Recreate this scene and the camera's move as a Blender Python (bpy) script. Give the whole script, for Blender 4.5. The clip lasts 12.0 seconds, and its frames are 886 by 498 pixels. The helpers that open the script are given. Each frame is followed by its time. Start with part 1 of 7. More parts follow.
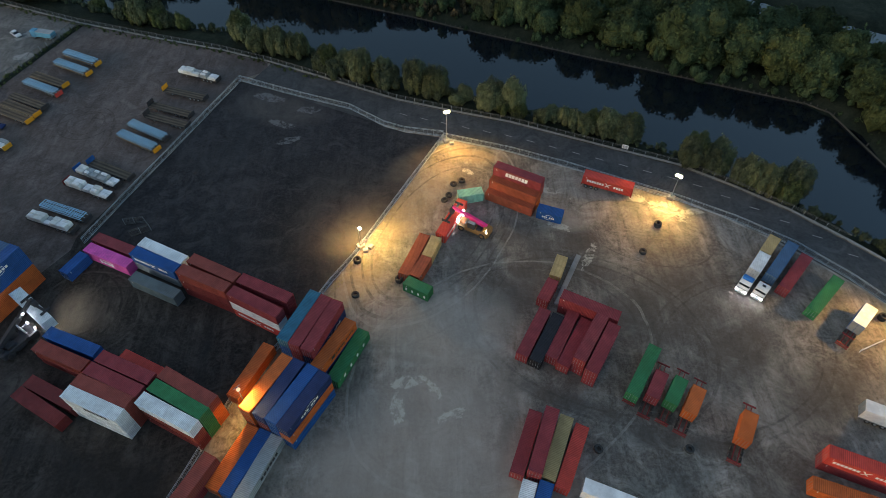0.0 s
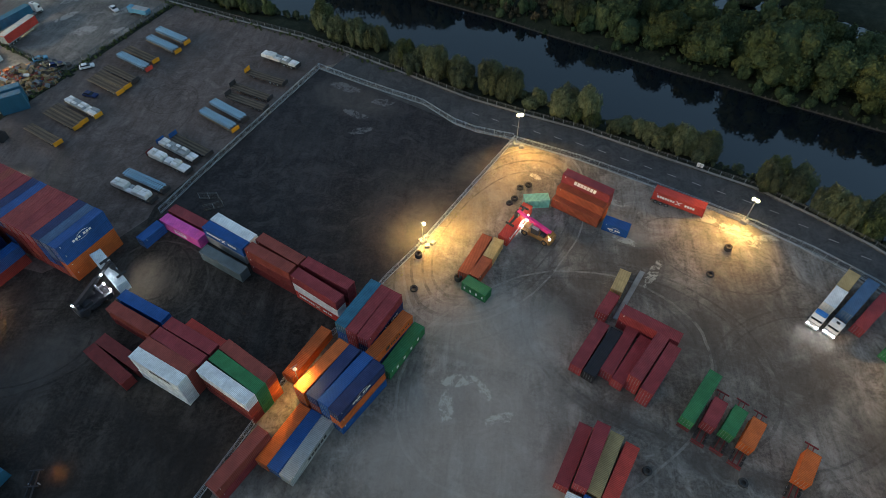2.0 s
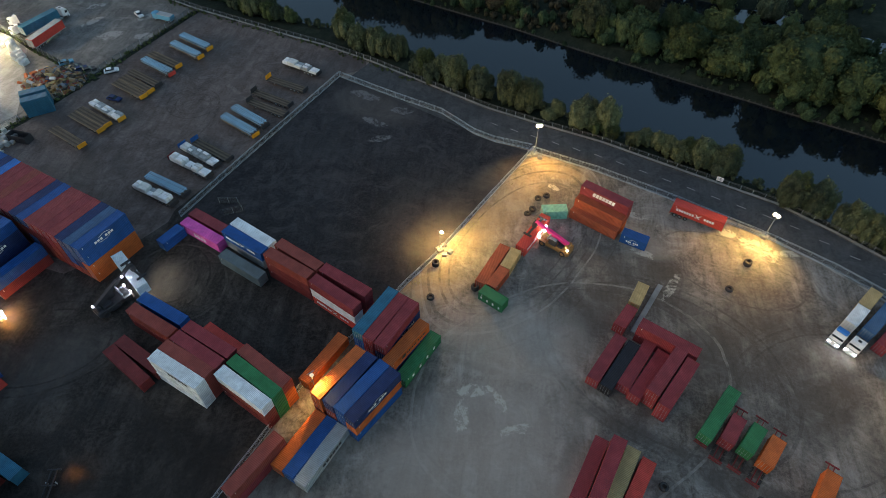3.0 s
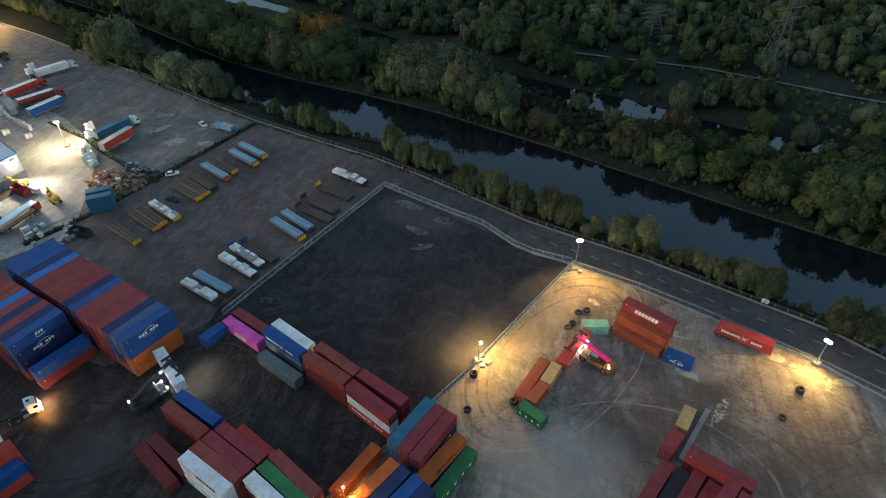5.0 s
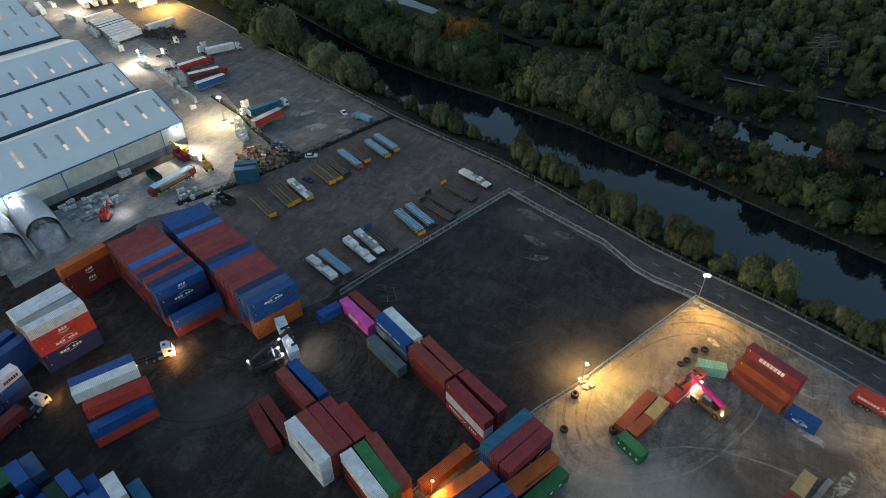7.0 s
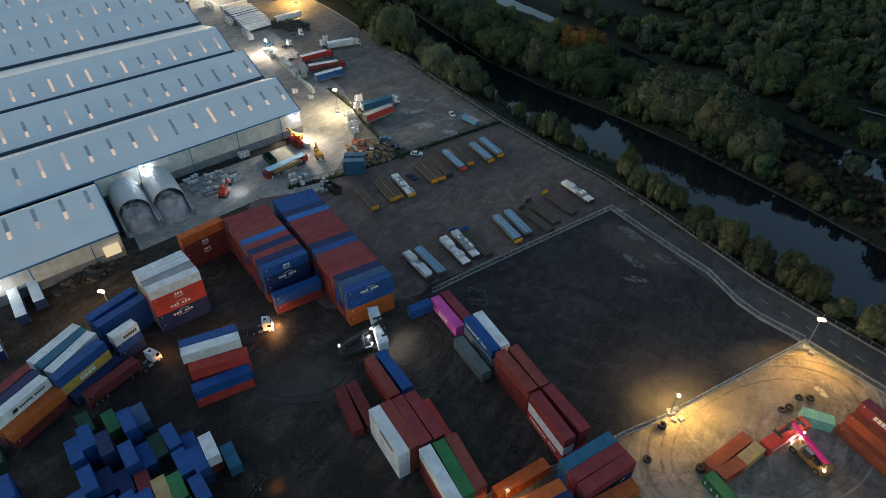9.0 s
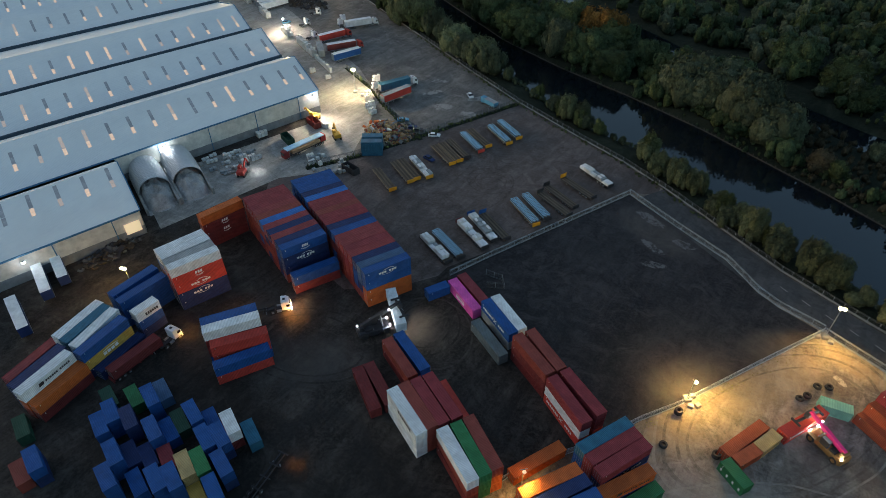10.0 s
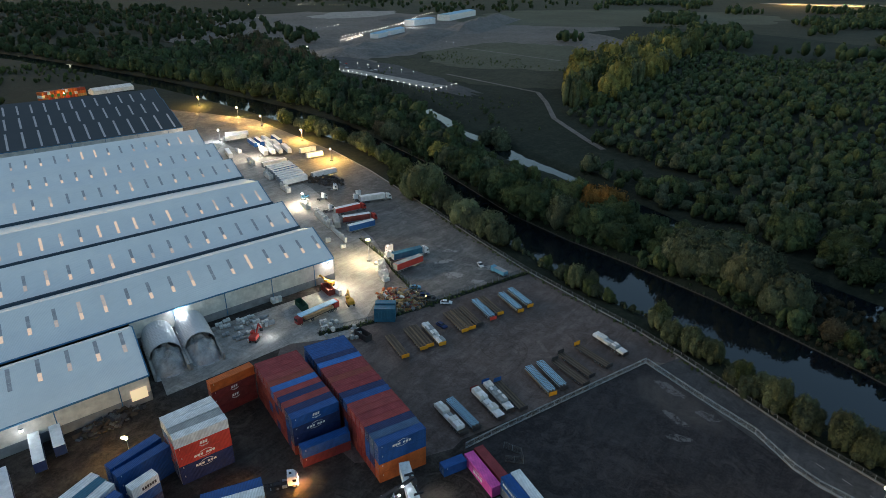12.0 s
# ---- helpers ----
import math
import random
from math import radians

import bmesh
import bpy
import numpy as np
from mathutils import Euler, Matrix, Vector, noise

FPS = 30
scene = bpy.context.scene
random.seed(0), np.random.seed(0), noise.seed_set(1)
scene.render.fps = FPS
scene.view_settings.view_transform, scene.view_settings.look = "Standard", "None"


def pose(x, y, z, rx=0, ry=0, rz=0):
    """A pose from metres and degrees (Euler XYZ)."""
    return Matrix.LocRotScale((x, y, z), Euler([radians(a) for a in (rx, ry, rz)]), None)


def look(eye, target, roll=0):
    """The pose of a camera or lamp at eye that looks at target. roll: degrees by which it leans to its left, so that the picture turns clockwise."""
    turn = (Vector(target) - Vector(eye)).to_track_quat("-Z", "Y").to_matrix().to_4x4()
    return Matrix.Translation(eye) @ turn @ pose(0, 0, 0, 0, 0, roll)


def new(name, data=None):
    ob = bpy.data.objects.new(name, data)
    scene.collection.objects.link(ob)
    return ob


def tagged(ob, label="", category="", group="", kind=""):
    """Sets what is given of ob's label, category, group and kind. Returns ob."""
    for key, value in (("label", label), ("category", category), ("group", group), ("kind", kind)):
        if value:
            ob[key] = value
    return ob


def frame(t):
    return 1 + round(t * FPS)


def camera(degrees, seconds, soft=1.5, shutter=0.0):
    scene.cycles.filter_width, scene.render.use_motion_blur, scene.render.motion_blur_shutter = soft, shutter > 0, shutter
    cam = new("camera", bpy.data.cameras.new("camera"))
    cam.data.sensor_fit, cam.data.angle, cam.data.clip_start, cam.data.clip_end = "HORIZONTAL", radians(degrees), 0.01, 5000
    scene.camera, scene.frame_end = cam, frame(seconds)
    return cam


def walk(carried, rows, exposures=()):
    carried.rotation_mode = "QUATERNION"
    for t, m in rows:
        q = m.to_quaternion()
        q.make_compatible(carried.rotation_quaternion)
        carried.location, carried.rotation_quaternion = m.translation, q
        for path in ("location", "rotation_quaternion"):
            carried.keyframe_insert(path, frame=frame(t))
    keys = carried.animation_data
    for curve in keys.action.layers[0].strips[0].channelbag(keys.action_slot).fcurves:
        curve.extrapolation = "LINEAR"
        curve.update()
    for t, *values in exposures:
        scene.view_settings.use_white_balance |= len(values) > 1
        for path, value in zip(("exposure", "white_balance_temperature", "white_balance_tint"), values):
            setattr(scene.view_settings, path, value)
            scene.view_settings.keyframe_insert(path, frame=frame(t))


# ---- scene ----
cam = camera(72.45, 12.0, soft=0.6)
PATH = [
    (0, (0.7, 0.018, 105.964), (0.736, 1.296, 104.426), -0.0),
    (0.5, (-0.012, -0.024, 105.985), (0.016, 1.254, 104.447), -0.0),
    (1, (-0.739, -0.048, 106.006), (-0.768, 1.23, 104.468), -0.1),
    (1.5, (-1.468, -0.077, 106.034), (-1.554, 1.199, 104.496), -0.0),
    (2, (-2.192, -0.123, 106.073), (-2.316, 1.149, 104.534), -0.0),
    (2.5, (-2.91, -0.177, 106.13), (-3.053, 1.091, 104.59), -0.0),
    (4.5, (-5.759, -0.432, 106.712), (-6.01, 1.041, 105.381), -0.1),
    (5, (-6.46, -0.58, 106.779), (-6.751, 0.938, 105.51), -0.1),
    (5.5, (-7.141, -0.808, 106.839), (-7.491, 0.712, 105.587), -0.1),
    (6, (-7.799, -1.094, 106.899), (-8.227, 0.405, 105.647), -0.0),
    (6.5, (-8.428, -1.421, 106.959), (-8.957, 0.046, 105.706), 0.0),
    (7, (-9.038, -1.768, 107.016), (-9.665, -0.342, 105.763), -0.0),
    (7.5, (-9.649, -2.146, 107.087), (-10.337, -0.748, 105.833), 0.1),
    (9.5, (-12.207, -3.832, 107.71), (-13.106, -2.563, 106.452), 0.0),
    (10, (-12.926, -4.272, 107.768), (-13.811, -3.026, 106.477), -0.0),
    (10.5, (-13.709, -4.736, 107.801), (-14.638, -3.427, 106.609), 0.1),
    (11, (-14.501, -5.251, 107.825), (-15.503, -3.842, 106.819), 0.0),
    (11.5, (-15.278, -5.804, 107.841), (-16.33, -4.33, 106.992), 0.3),
    (12, (-16.045, -6.374, 107.853), (-17.103, -4.894, 107.023), 0.3),
]
walk(cam, [(t, look(eye, target, roll)) for t, eye, target, roll in PATH], exposures=[(0, 1.62), (2.5, 1.63), (5.5, 1.68), (7.5, 1.48), (9.5, 1.32), (11, 1.34), (12, 1.44)])

# ---- light ----
world = bpy.data.worlds.new("dusk")
scene.world = world
world.use_nodes = True
wn = world.node_tree.nodes
sky = wn.new("ShaderNodeTexSky")
sky.sky_type, sky.sun_disc = "NISHITA", False
sky.sun_elevation, sky.sun_rotation = radians(4), radians(250)
sky.air_density, sky.dust_density, sky.ozone_density = 1.0, 1.2, 1.75
world.node_tree.links.new(sky.outputs["Color"], wn["Background"].inputs["Color"])
wn["Background"].inputs["Strength"].default_value = 0.15

glow = bpy.data.lights.new("sun", "SUN")
glow.energy, glow.angle, glow.color = 0.06, radians(70), (1.0, 0.95, 0.9)
new("sun", glow).matrix_world = look((-60, -30, 60), (0, 0, 0))

WARM, COOL, AMBER = (1.0, 0.57, 0.13), (0.86, 0.93, 1.0), (1.0, 0.42, 0.1)


def lamp_at(x, y, z, watts, colour, size=0.35):
    data = bpy.data.lights.new("lamp_light", "POINT")
    data.energy, data.color, data.shadow_soft_size = watts, colour, size
    ob = new("lamp_light", data)
    ob.location = (x, y, z)
    return ob


def flood(x, y, z, tx, ty, watts, colour, cone=120, blend=0.6):
    data = bpy.data.lights.new("flood_light", "SPOT")
    data.energy, data.color, data.shadow_soft_size = watts, colour, 0.3
    data.spot_size, data.spot_blend = radians(cone), blend
    ob = new("flood_light", data)
    ob.matrix_world = look((x, y, z), (tx, ty, 0))
    return ob


# ---- materials ----
MATS = {}


def shader(name, rough=0.7, metal=0.0):
    m = bpy.data.materials.new(name)
    m.use_nodes = True
    nt = m.node_tree
    b = nt.nodes["Principled BSDF"]
    b.inputs["Roughness"].default_value, b.inputs["Metallic"].default_value = rough, metal
    return m, nt, b


def noise_node(nt, scale, detail=4.0, rough=0.6, vec=None, dim="3D", w=None, distort=0.0):
    n = nt.nodes.new("ShaderNodeTexNoise")
    n.noise_dimensions = dim
    n.inputs["Scale"].default_value, n.inputs["Detail"].default_value = scale, detail
    n.inputs["Roughness"].default_value, n.inputs["Distortion"].default_value = rough, distort
    if vec is not None:
        nt.links.new(vec, n.inputs["Vector"])
    if w is not None:
        nt.links.new(w, n.inputs["W"])
    return n.outputs["Fac"]


def ramp(nt, fac, stops):
    r = nt.nodes.new("ShaderNodeValToRGB")
    while len(r.color_ramp.elements) < len(stops):
        r.color_ramp.elements.new(0.5)
    for e, (p, c) in zip(r.color_ramp.elements, stops):
        e.position = p
        e.color = (*c, 1) if isinstance(c, tuple) else (c, c, c, 1)
    nt.links.new(fac, r.inputs["Fac"])
    return r.outputs["Color"]


def mix(nt, fac, a, b, mode="MIX"):
    n = nt.nodes.new("ShaderNodeMix")
    n.data_type, n.blend_type = "RGBA", mode
    for sock, v in ((n.inputs["Factor"], fac), (n.inputs["A"], a), (n.inputs["B"], b)):
        if isinstance(v, (int, float)):
            sock.default_value = v if sock.type == "VALUE" else (v, v, v, 1)
        elif isinstance(v, tuple):
            sock.default_value = (*v, 1)
        else:
            nt.links.new(v, sock)
    return n.outputs["Result"]


def bump(nt, b, height, strength, dist):
    n = nt.nodes.new("ShaderNodeBump")
    n.inputs["Strength"].default_value, n.inputs["Distance"].default_value = strength, dist
    nt.links.new(height, n.inputs["Height"])
    nt.links.new(n.outputs["Normal"], b.inputs["Normal"])


def place(nt, stretch=(1, 1, 1), turn=0.0, own=False):
    c = nt.nodes.new("ShaderNodeTexCoord") if own else nt.nodes.new("ShaderNodeNewGeometry")
    m = nt.nodes.new("ShaderNodeMapping")
    m.inputs["Scale"].default_value = stretch
    m.inputs["Rotation"].default_value = (0, 0, radians(turn))
    nt.links.new(c.outputs["Object" if own else "Position"], m.inputs["Vector"])
    return m.outputs["Vector"]


def chance(nt):
    return nt.nodes.new("ShaderNodeObjectInfo").outputs["Random"]


def paint(name, rgb, rough=0.58, wear=0.5, rust=(0.12, 0.05, 0.025), metal=0.0, ribbed=False):
    """Sprayed steel: faded patches, streaks of grime and rust spots, a little different on each object."""
    m, nt, b = shader(name, rough, metal)
    r = chance(nt)
    scaled = nt.nodes.new("ShaderNodeMath")
    scaled.operation = "MULTIPLY"
    scaled.inputs[1].default_value = 37.0
    nt.links.new(r, scaled.inputs[0])
    w = scaled.outputs[0]
    pos = place(nt, own=True)
    fade = noise_node(nt, 0.45, 4, 0.6, pos, "4D", w)
    streak = noise_node(nt, 1.0, 5, 0.65, place(nt, (3.0, 0.5, 0.6), own=True), "4D", w)
    spots = noise_node(nt, 2.6, 6, 0.7, pos, "4D", w)
    light = tuple(min(1.0, c * 1.15 + 0.004) for c in rgb)
    dark = tuple(c * 0.82 for c in rgb)
    col = mix(nt, ramp(nt, fade, ((0.35, 0.0), (0.65, 1.0))), dark, light)
    col = mix(nt, ramp(nt, r, ((0.0, 0.0), (1.0, 0.3))), col, mix(nt, 0.3, col, (0.12, 0.10, 0.09)))
    col = mix(nt, ramp(nt, streak, ((0.56, 0.0), (0.75, 0.5 * wear))), col, (0.05, 0.045, 0.04))
    col = mix(nt, ramp(nt, spots, ((0.66, 0.0), (0.74, 0.9 * wear))), col, rust)
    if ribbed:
        # shade of the corrugation grooves, put into the paint colour as dark bands
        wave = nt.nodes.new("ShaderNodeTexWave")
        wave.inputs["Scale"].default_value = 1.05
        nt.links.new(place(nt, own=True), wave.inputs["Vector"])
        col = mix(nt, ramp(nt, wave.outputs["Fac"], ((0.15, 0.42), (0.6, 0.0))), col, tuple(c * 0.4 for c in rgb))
        grime = noise_node(nt, 0.8, 6, 0.7, place(nt, (1, 1, 0.25), own=True), "4D", w)
        col = mix(nt, ramp(nt, grime, ((0.52, 0.0), (0.72, 0.5))), col, tuple(c * 0.45 + 0.012 for c in rgb))
        col = mix(nt, ramp(nt, grime, ((0.28, 0.35), (0.42, 0.0))), col, tuple(min(1.0, c * 1.25 + 0.03) for c in rgb))
    nt.links.new(col, b.inputs["Base Color"])
    nt.links.new(ramp(nt, spots, ((0.4, rough), (0.8, min(1.0, rough + 0.3)))), b.inputs["Roughness"])
    b.inputs["Specular IOR Level"].default_value = 0.22
    bump(nt, b, fade, 0.15, 0.05)
    MATS[name] = m
    return m


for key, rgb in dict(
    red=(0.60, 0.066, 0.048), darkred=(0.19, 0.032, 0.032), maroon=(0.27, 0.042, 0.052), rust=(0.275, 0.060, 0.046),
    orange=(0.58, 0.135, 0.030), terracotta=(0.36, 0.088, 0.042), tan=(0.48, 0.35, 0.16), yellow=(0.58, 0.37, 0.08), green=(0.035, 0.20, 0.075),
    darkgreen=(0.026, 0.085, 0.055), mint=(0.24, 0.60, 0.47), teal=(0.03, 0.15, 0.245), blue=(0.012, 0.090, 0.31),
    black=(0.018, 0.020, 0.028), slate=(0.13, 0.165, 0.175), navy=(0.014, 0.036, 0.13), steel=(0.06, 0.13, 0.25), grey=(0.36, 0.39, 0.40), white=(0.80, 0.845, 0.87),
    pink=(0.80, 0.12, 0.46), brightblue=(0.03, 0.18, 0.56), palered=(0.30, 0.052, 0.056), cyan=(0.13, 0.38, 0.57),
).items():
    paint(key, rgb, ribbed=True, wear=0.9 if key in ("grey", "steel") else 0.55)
paint("plain_white", (0.80, 0.81, 0.82), 0.45, 0.2)
paint("machine_pink", (0.78, 0.04, 0.22), 0.4, 0.2)
paint("machine_yellow", (0.62, 0.33, 0.04), 0.45, 0.4)
paint("machine_ochre", (0.27, 0.145, 0.05), 0.6, 0.9)
paint("machine_dark", (0.035, 0.035, 0.04), 0.55, 0.3)
paint("galvanised", (0.30, 0.34, 0.37), 0.45, 0.3, (0.16, 0.13, 0.11), 0.5)
paint("fence_steel", (0.42, 0.50, 0.56), 0.5, 0.3, (0.16, 0.13, 0.11), 0.2)
paint("fence_dark", (0.10, 0.11, 0.115), 0.6, 0.4)
paint("frame_blue", (0.33, 0.58, 0.78), 0.5, 0.3)
paint("chassis_red", (0.22, 0.03, 0.03), 0.55, 0.6)
paint("deck", (0.070, 0.055, 0.043), 0.8, 0.7)
paint("deck_worn", (0.125, 0.098, 0.070), 0.8, 0.7)
paint("rail_rust", (0.24, 0.17, 0.10), 0.7, 0.6)
paint("tail_orange", (0.75, 0.33, 0.02), 0.5, 0.3)
paint("concrete", (0.34, 0.33, 0.31), 0.9, 0.5, (0.2, 0.18, 0.16))
paint("pallet_white", (0.66, 0.66, 0.63), 0.6, 0.3, (0.35, 0.33, 0.3))
paint("pallet_wood", (0.36, 0.25, 0.15), 0.8, 0.6)
paint("piling", (0.075, 0.070, 0.058), 0.9, 0.6, (0.06, 0.07, 0.04))
paint("bark", (0.06, 0.048, 0.036), 0.95, 0.4, (0.03, 0.025, 0.02))
paint("shed_wall", (0.62, 0.60, 0.55), 0.6, 0.35, (0.4, 0.36, 0.3))
paint("shed_plinth", (0.22, 0.23, 0.24), 0.85, 0.5, (0.15, 0.14, 0.13))
paint("gutter_dark", (0.055, 0.085, 0.11), 0.7, 0.4)
paint("trim_blue", (0.05, 0.17, 0.30), 0.45, 0.2)
paint("logo_white", (0.80, 0.80, 0.78), 0.5, 0.1)
paint("logo_dark", (0.03, 0.03, 0.035), 0.5, 0.1)


def rubber():
    m, nt, b = shader("rubber", 0.9)
    n = noise_node(nt, 6.0, 4, 0.6, place(nt, own=True))
    nt.links.new(ramp(nt, n, ((0.3, (0.018, 0.018, 0.019)), (0.7, (0.06, 0.056, 0.052)))), b.inputs["Base Color"])
    bump(nt, b, n, 0.4, 0.02)
    MATS["rubber"] = m


def glass():
    m, nt, b = shader("glass", 0.06)
    b.inputs["Base Color"].default_value = (0.015, 0.02, 0.025, 1)
    b.inputs["Specular IOR Level"].default_value = 0.6
    MATS["glass"] = m


def shining(name, rgb, power):
    m, nt, b = shader(name, 0.5)
    b.inputs["Base Color"].default_value = (*rgb, 1)
    b.inputs["Emission Color"].default_value = (*rgb, 1)
    b.inputs["Emission Strength"].default_value = power
    MATS[name] = m


rubber()
glass()
shining("bulb_warm", (1.0, 0.72, 0.34), 30)
shining("bulb_cool", (0.9, 0.95, 1.0), 50)
shining("bulb_dim", (1.0, 0.8, 0.55), 0.12)
shining("bulb_amber", (1.0, 0.40, 0.08), 14)
shining("bulb_red", (1.0, 0.06, 0.02), 6)
shining("skylight_lit", (1.0, 0.66, 0.46), 0.17)
shining("skylight_dim", (0.85, 0.62, 0.50), 0.08)
paint("skylight_dull", (0.46, 0.44, 0.45), 0.4, 0.5, (0.2, 0.2, 0.2))


def spot_mask(nt, spots, rag):
    """Soft-edged places on the ground, each an ellipse that noise has torn."""
    total = None
    for x, y, rx, ry, turn in spots:
        g = nt.nodes.new("ShaderNodeNewGeometry")
        m = nt.nodes.new("ShaderNodeMapping")
        m.vector_type = "TEXTURE"
        m.inputs["Location"].default_value = (x, y, 0)
        m.inputs["Rotation"].default_value = (0, 0, radians(turn))
        m.inputs["Scale"].default_value = (rx, ry, 1000)
        nt.links.new(g.outputs["Position"], m.inputs["Vector"])
        d = nt.nodes.new("ShaderNodeVectorMath")
        d.operation = "LENGTH"
        nt.links.new(m.outputs["Vector"], d.inputs[0])
        inv = nt.nodes.new("ShaderNodeMath")
        inv.operation, inv.use_clamp = "SUBTRACT", True
        inv.inputs[0].default_value = 1.45
        nt.links.new(d.outputs["Value"], inv.inputs[1])
        if total is None:
            total = inv.outputs[0]
        else:
            mx = nt.nodes.new("ShaderNodeMath")
            mx.operation = "MAXIMUM"
            nt.links.new(total, mx.inputs[0])
            nt.links.new(inv.outputs[0], mx.inputs[1])
            total = mx.outputs[0]
    n = noise_node(nt, rag, 10, 0.84, place(nt), distort=0.6)
    mul = nt.nodes.new("ShaderNodeMath")
    mul.operation = "MULTIPLY"
    nt.links.new(total, mul.inputs[0])
    nt.links.new(n, mul.inputs[1])
    return mul.outputs[0]


def earth(name, dark, mid, pale, patch=0.035, wet=0.35, tracks=0.5, turn=65, crust=(), pools=(), crust_rgb=(0.34, 0.32, 0.29), ruts=(), stains=(), dust_and_glow=(), dust_glow_rgb=(0.1, 0.09, 0.085), rings=()):
    """Rolled earth and gravel: broad stains, curved wheel tracks, fine grit, damp places that shine, dried crusts."""
    m, nt, b = shader(name, 0.9)
    b.inputs["Specular IOR Level"].default_value = 0.14
    pos = place(nt)
    broad = noise_node(nt, patch, 7, 0.62, pos, distort=0.8)
    grit = noise_node(nt, 1.4, 7, 0.78, pos)
    mott = noise_node(nt, 0.16, 8, 0.72, pos, distort=1.4)
    lane = noise_node(nt, 0.06, 5, 0.55, place(nt, (2.6, 0.5, 1), turn), distort=1.6)
    lane2 = noise_node(nt, 0.08, 5, 0.55, place(nt, (2.8, 0.5, 1), turn + 74), distort=2.0)
    damp = noise_node(nt, patch * 1.7, 6, 0.62, place(nt, (1, 1, 1), 40), distort=0.6)
    col = mix(nt, ramp(nt, broad, ((0.38, 0.0), (0.62, 1.0))), dark, mid)
    col = mix(nt, ramp(nt, mott, ((0.48, 0.0), (0.66, 0.75))), col, pale)
    col = mix(nt, ramp(nt, mott, ((0.36, 0.6), (0.46, 0.0))), col, tuple(c * 0.7 for c in dark))
    for l in (lane, lane2):
        col = mix(nt, ramp(nt, l, ((0.36, tracks), (0.5, 0.0))), col, tuple(c * 0.6 for c in dark))
        col = mix(nt, ramp(nt, l, ((0.58, 0.0), (0.72, tracks * 0.6))), col, pale)
    for ang, seed in ((turn + 8, 0.0), (turn + 50, 7.0), (turn + 96, 15.0)):
        fine = noise_node(nt, 0.3, 4, 0.6, place(nt, (3.2, 0.16, 1), ang), distort=1.2)
        where = ramp(nt, noise_node(nt, 0.03, 3, 0.6, place(nt, (1, 1, 1), ang + seed)), ((0.46, 0.0), (0.6, 1.0)))
        line = mix(nt, 1.0, ramp(nt, fine, ((0.34, tracks * 0.6), (0.48, 0.0))), where, "MULTIPLY")
        col = mix(nt, line, col, tuple(c * 0.55 for c in dark))
        line = mix(nt, 1.0, ramp(nt, fine, ((0.54, 0.0), (0.72, tracks * 0.4))), where, "MULTIPLY")
        col = mix(nt, line, col, pale)
    col = mix(nt, ramp(nt, grit, ((0.44, 0.0), (0.70, 0.42))), col, pale)
    col = mix(nt, ramp(nt, grit, ((0.30, 0.42), (0.46, 0.0))), col, tuple(c * 0.55 for c in dark))
    col = mix(nt, ramp(nt, damp, ((0.5, 0.0), (0.62, wet))), col, tuple(c * 0.55 for c in dark))
    rough = ramp(nt, damp, ((0.48, 0.92), (0.64, 0.92 - wet)))
    # soft spots: sandy ground, with warm mast light put into the colour
    if dust_and_glow:
        p = ramp(nt, spot_mask(nt, dust_and_glow, 0.13), ((0.2, 0.0), (0.68, 0.85)))
        col = mix(nt, p, col, dust_glow_rgb)
    if stains:
        p = ramp(nt, spot_mask(nt, stains, 0.09), ((0.2, 0.0), (0.55, 0.75)))
        col = mix(nt, p, col, tuple(c * 0.72 for c in dark))
    for x, y, scale, fac in ruts:
        shift = nt.nodes.new("ShaderNodeMapping")
        shift.inputs["Location"].default_value = (-x, -y, 0)
        nt.links.new(pos, shift.inputs["Vector"])
        ring = nt.nodes.new("ShaderNodeTexWave")
        ring.wave_type, ring.rings_direction = "RINGS", "Z"
        for key, val in (("Scale", scale), ("Distortion", 9.0), ("Detail", 4.0), ("Detail Scale", 0.35), ("Detail Roughness", 0.6)):
            ring.inputs[key].default_value = val
        nt.links.new(shift.outputs["Vector"], ring.inputs["Vector"])
        where = ramp(nt, noise_node(nt, 0.045, 4, 0.6, shift.outputs["Vector"]), ((0.42, 0.0), (0.6, 1.0)))
        line = mix(nt, 1.0, ramp(nt, ring.outputs["Fac"], ((0.0, fac), (0.35, 0.0))), where, "MULTIPLY")
        col = mix(nt, line, col, tuple(c * 0.55 for c in dark))
        line = mix(nt, 1.0, ramp(nt, ring.outputs["Fac"], ((0.75, 0.0), (1.0, fac * 0.6))), where, "MULTIPLY")
        col = mix(nt, line, col, pale)
    for x, y, rx, ry, ang, wide, fac, shade in rings:
        wob = nt.nodes.new("ShaderNodeMapping")
        wob.vector_type = "TEXTURE"
        for key, val in (("Location", (x, y, 0)), ("Rotation", (0, 0, radians(ang))), ("Scale", (rx, ry, 1000))):
            wob.inputs[key].default_value = val
        nt.links.new(pos, wob.inputs["Vector"])
        span = nt.nodes.new("ShaderNodeVectorMath")
        span.operation = "LENGTH"
        nt.links.new(wob.outputs["Vector"], span.inputs[0])
        sway = mix(nt, 0.12, span.outputs["Value"], noise_node(nt, 0.05, 3, 0.5, pos))
        off = nt.nodes.new("ShaderNodeMath")
        off.operation = "COMPARE"
        off.inputs[1].default_value, off.inputs[2].default_value = 0.94, wide
        nt.links.new(sway, off.inputs[0])
        torn = ramp(nt, noise_node(nt, 0.4, 5, 0.7, pos), ((0.36, 0.0), (0.58, fac)))
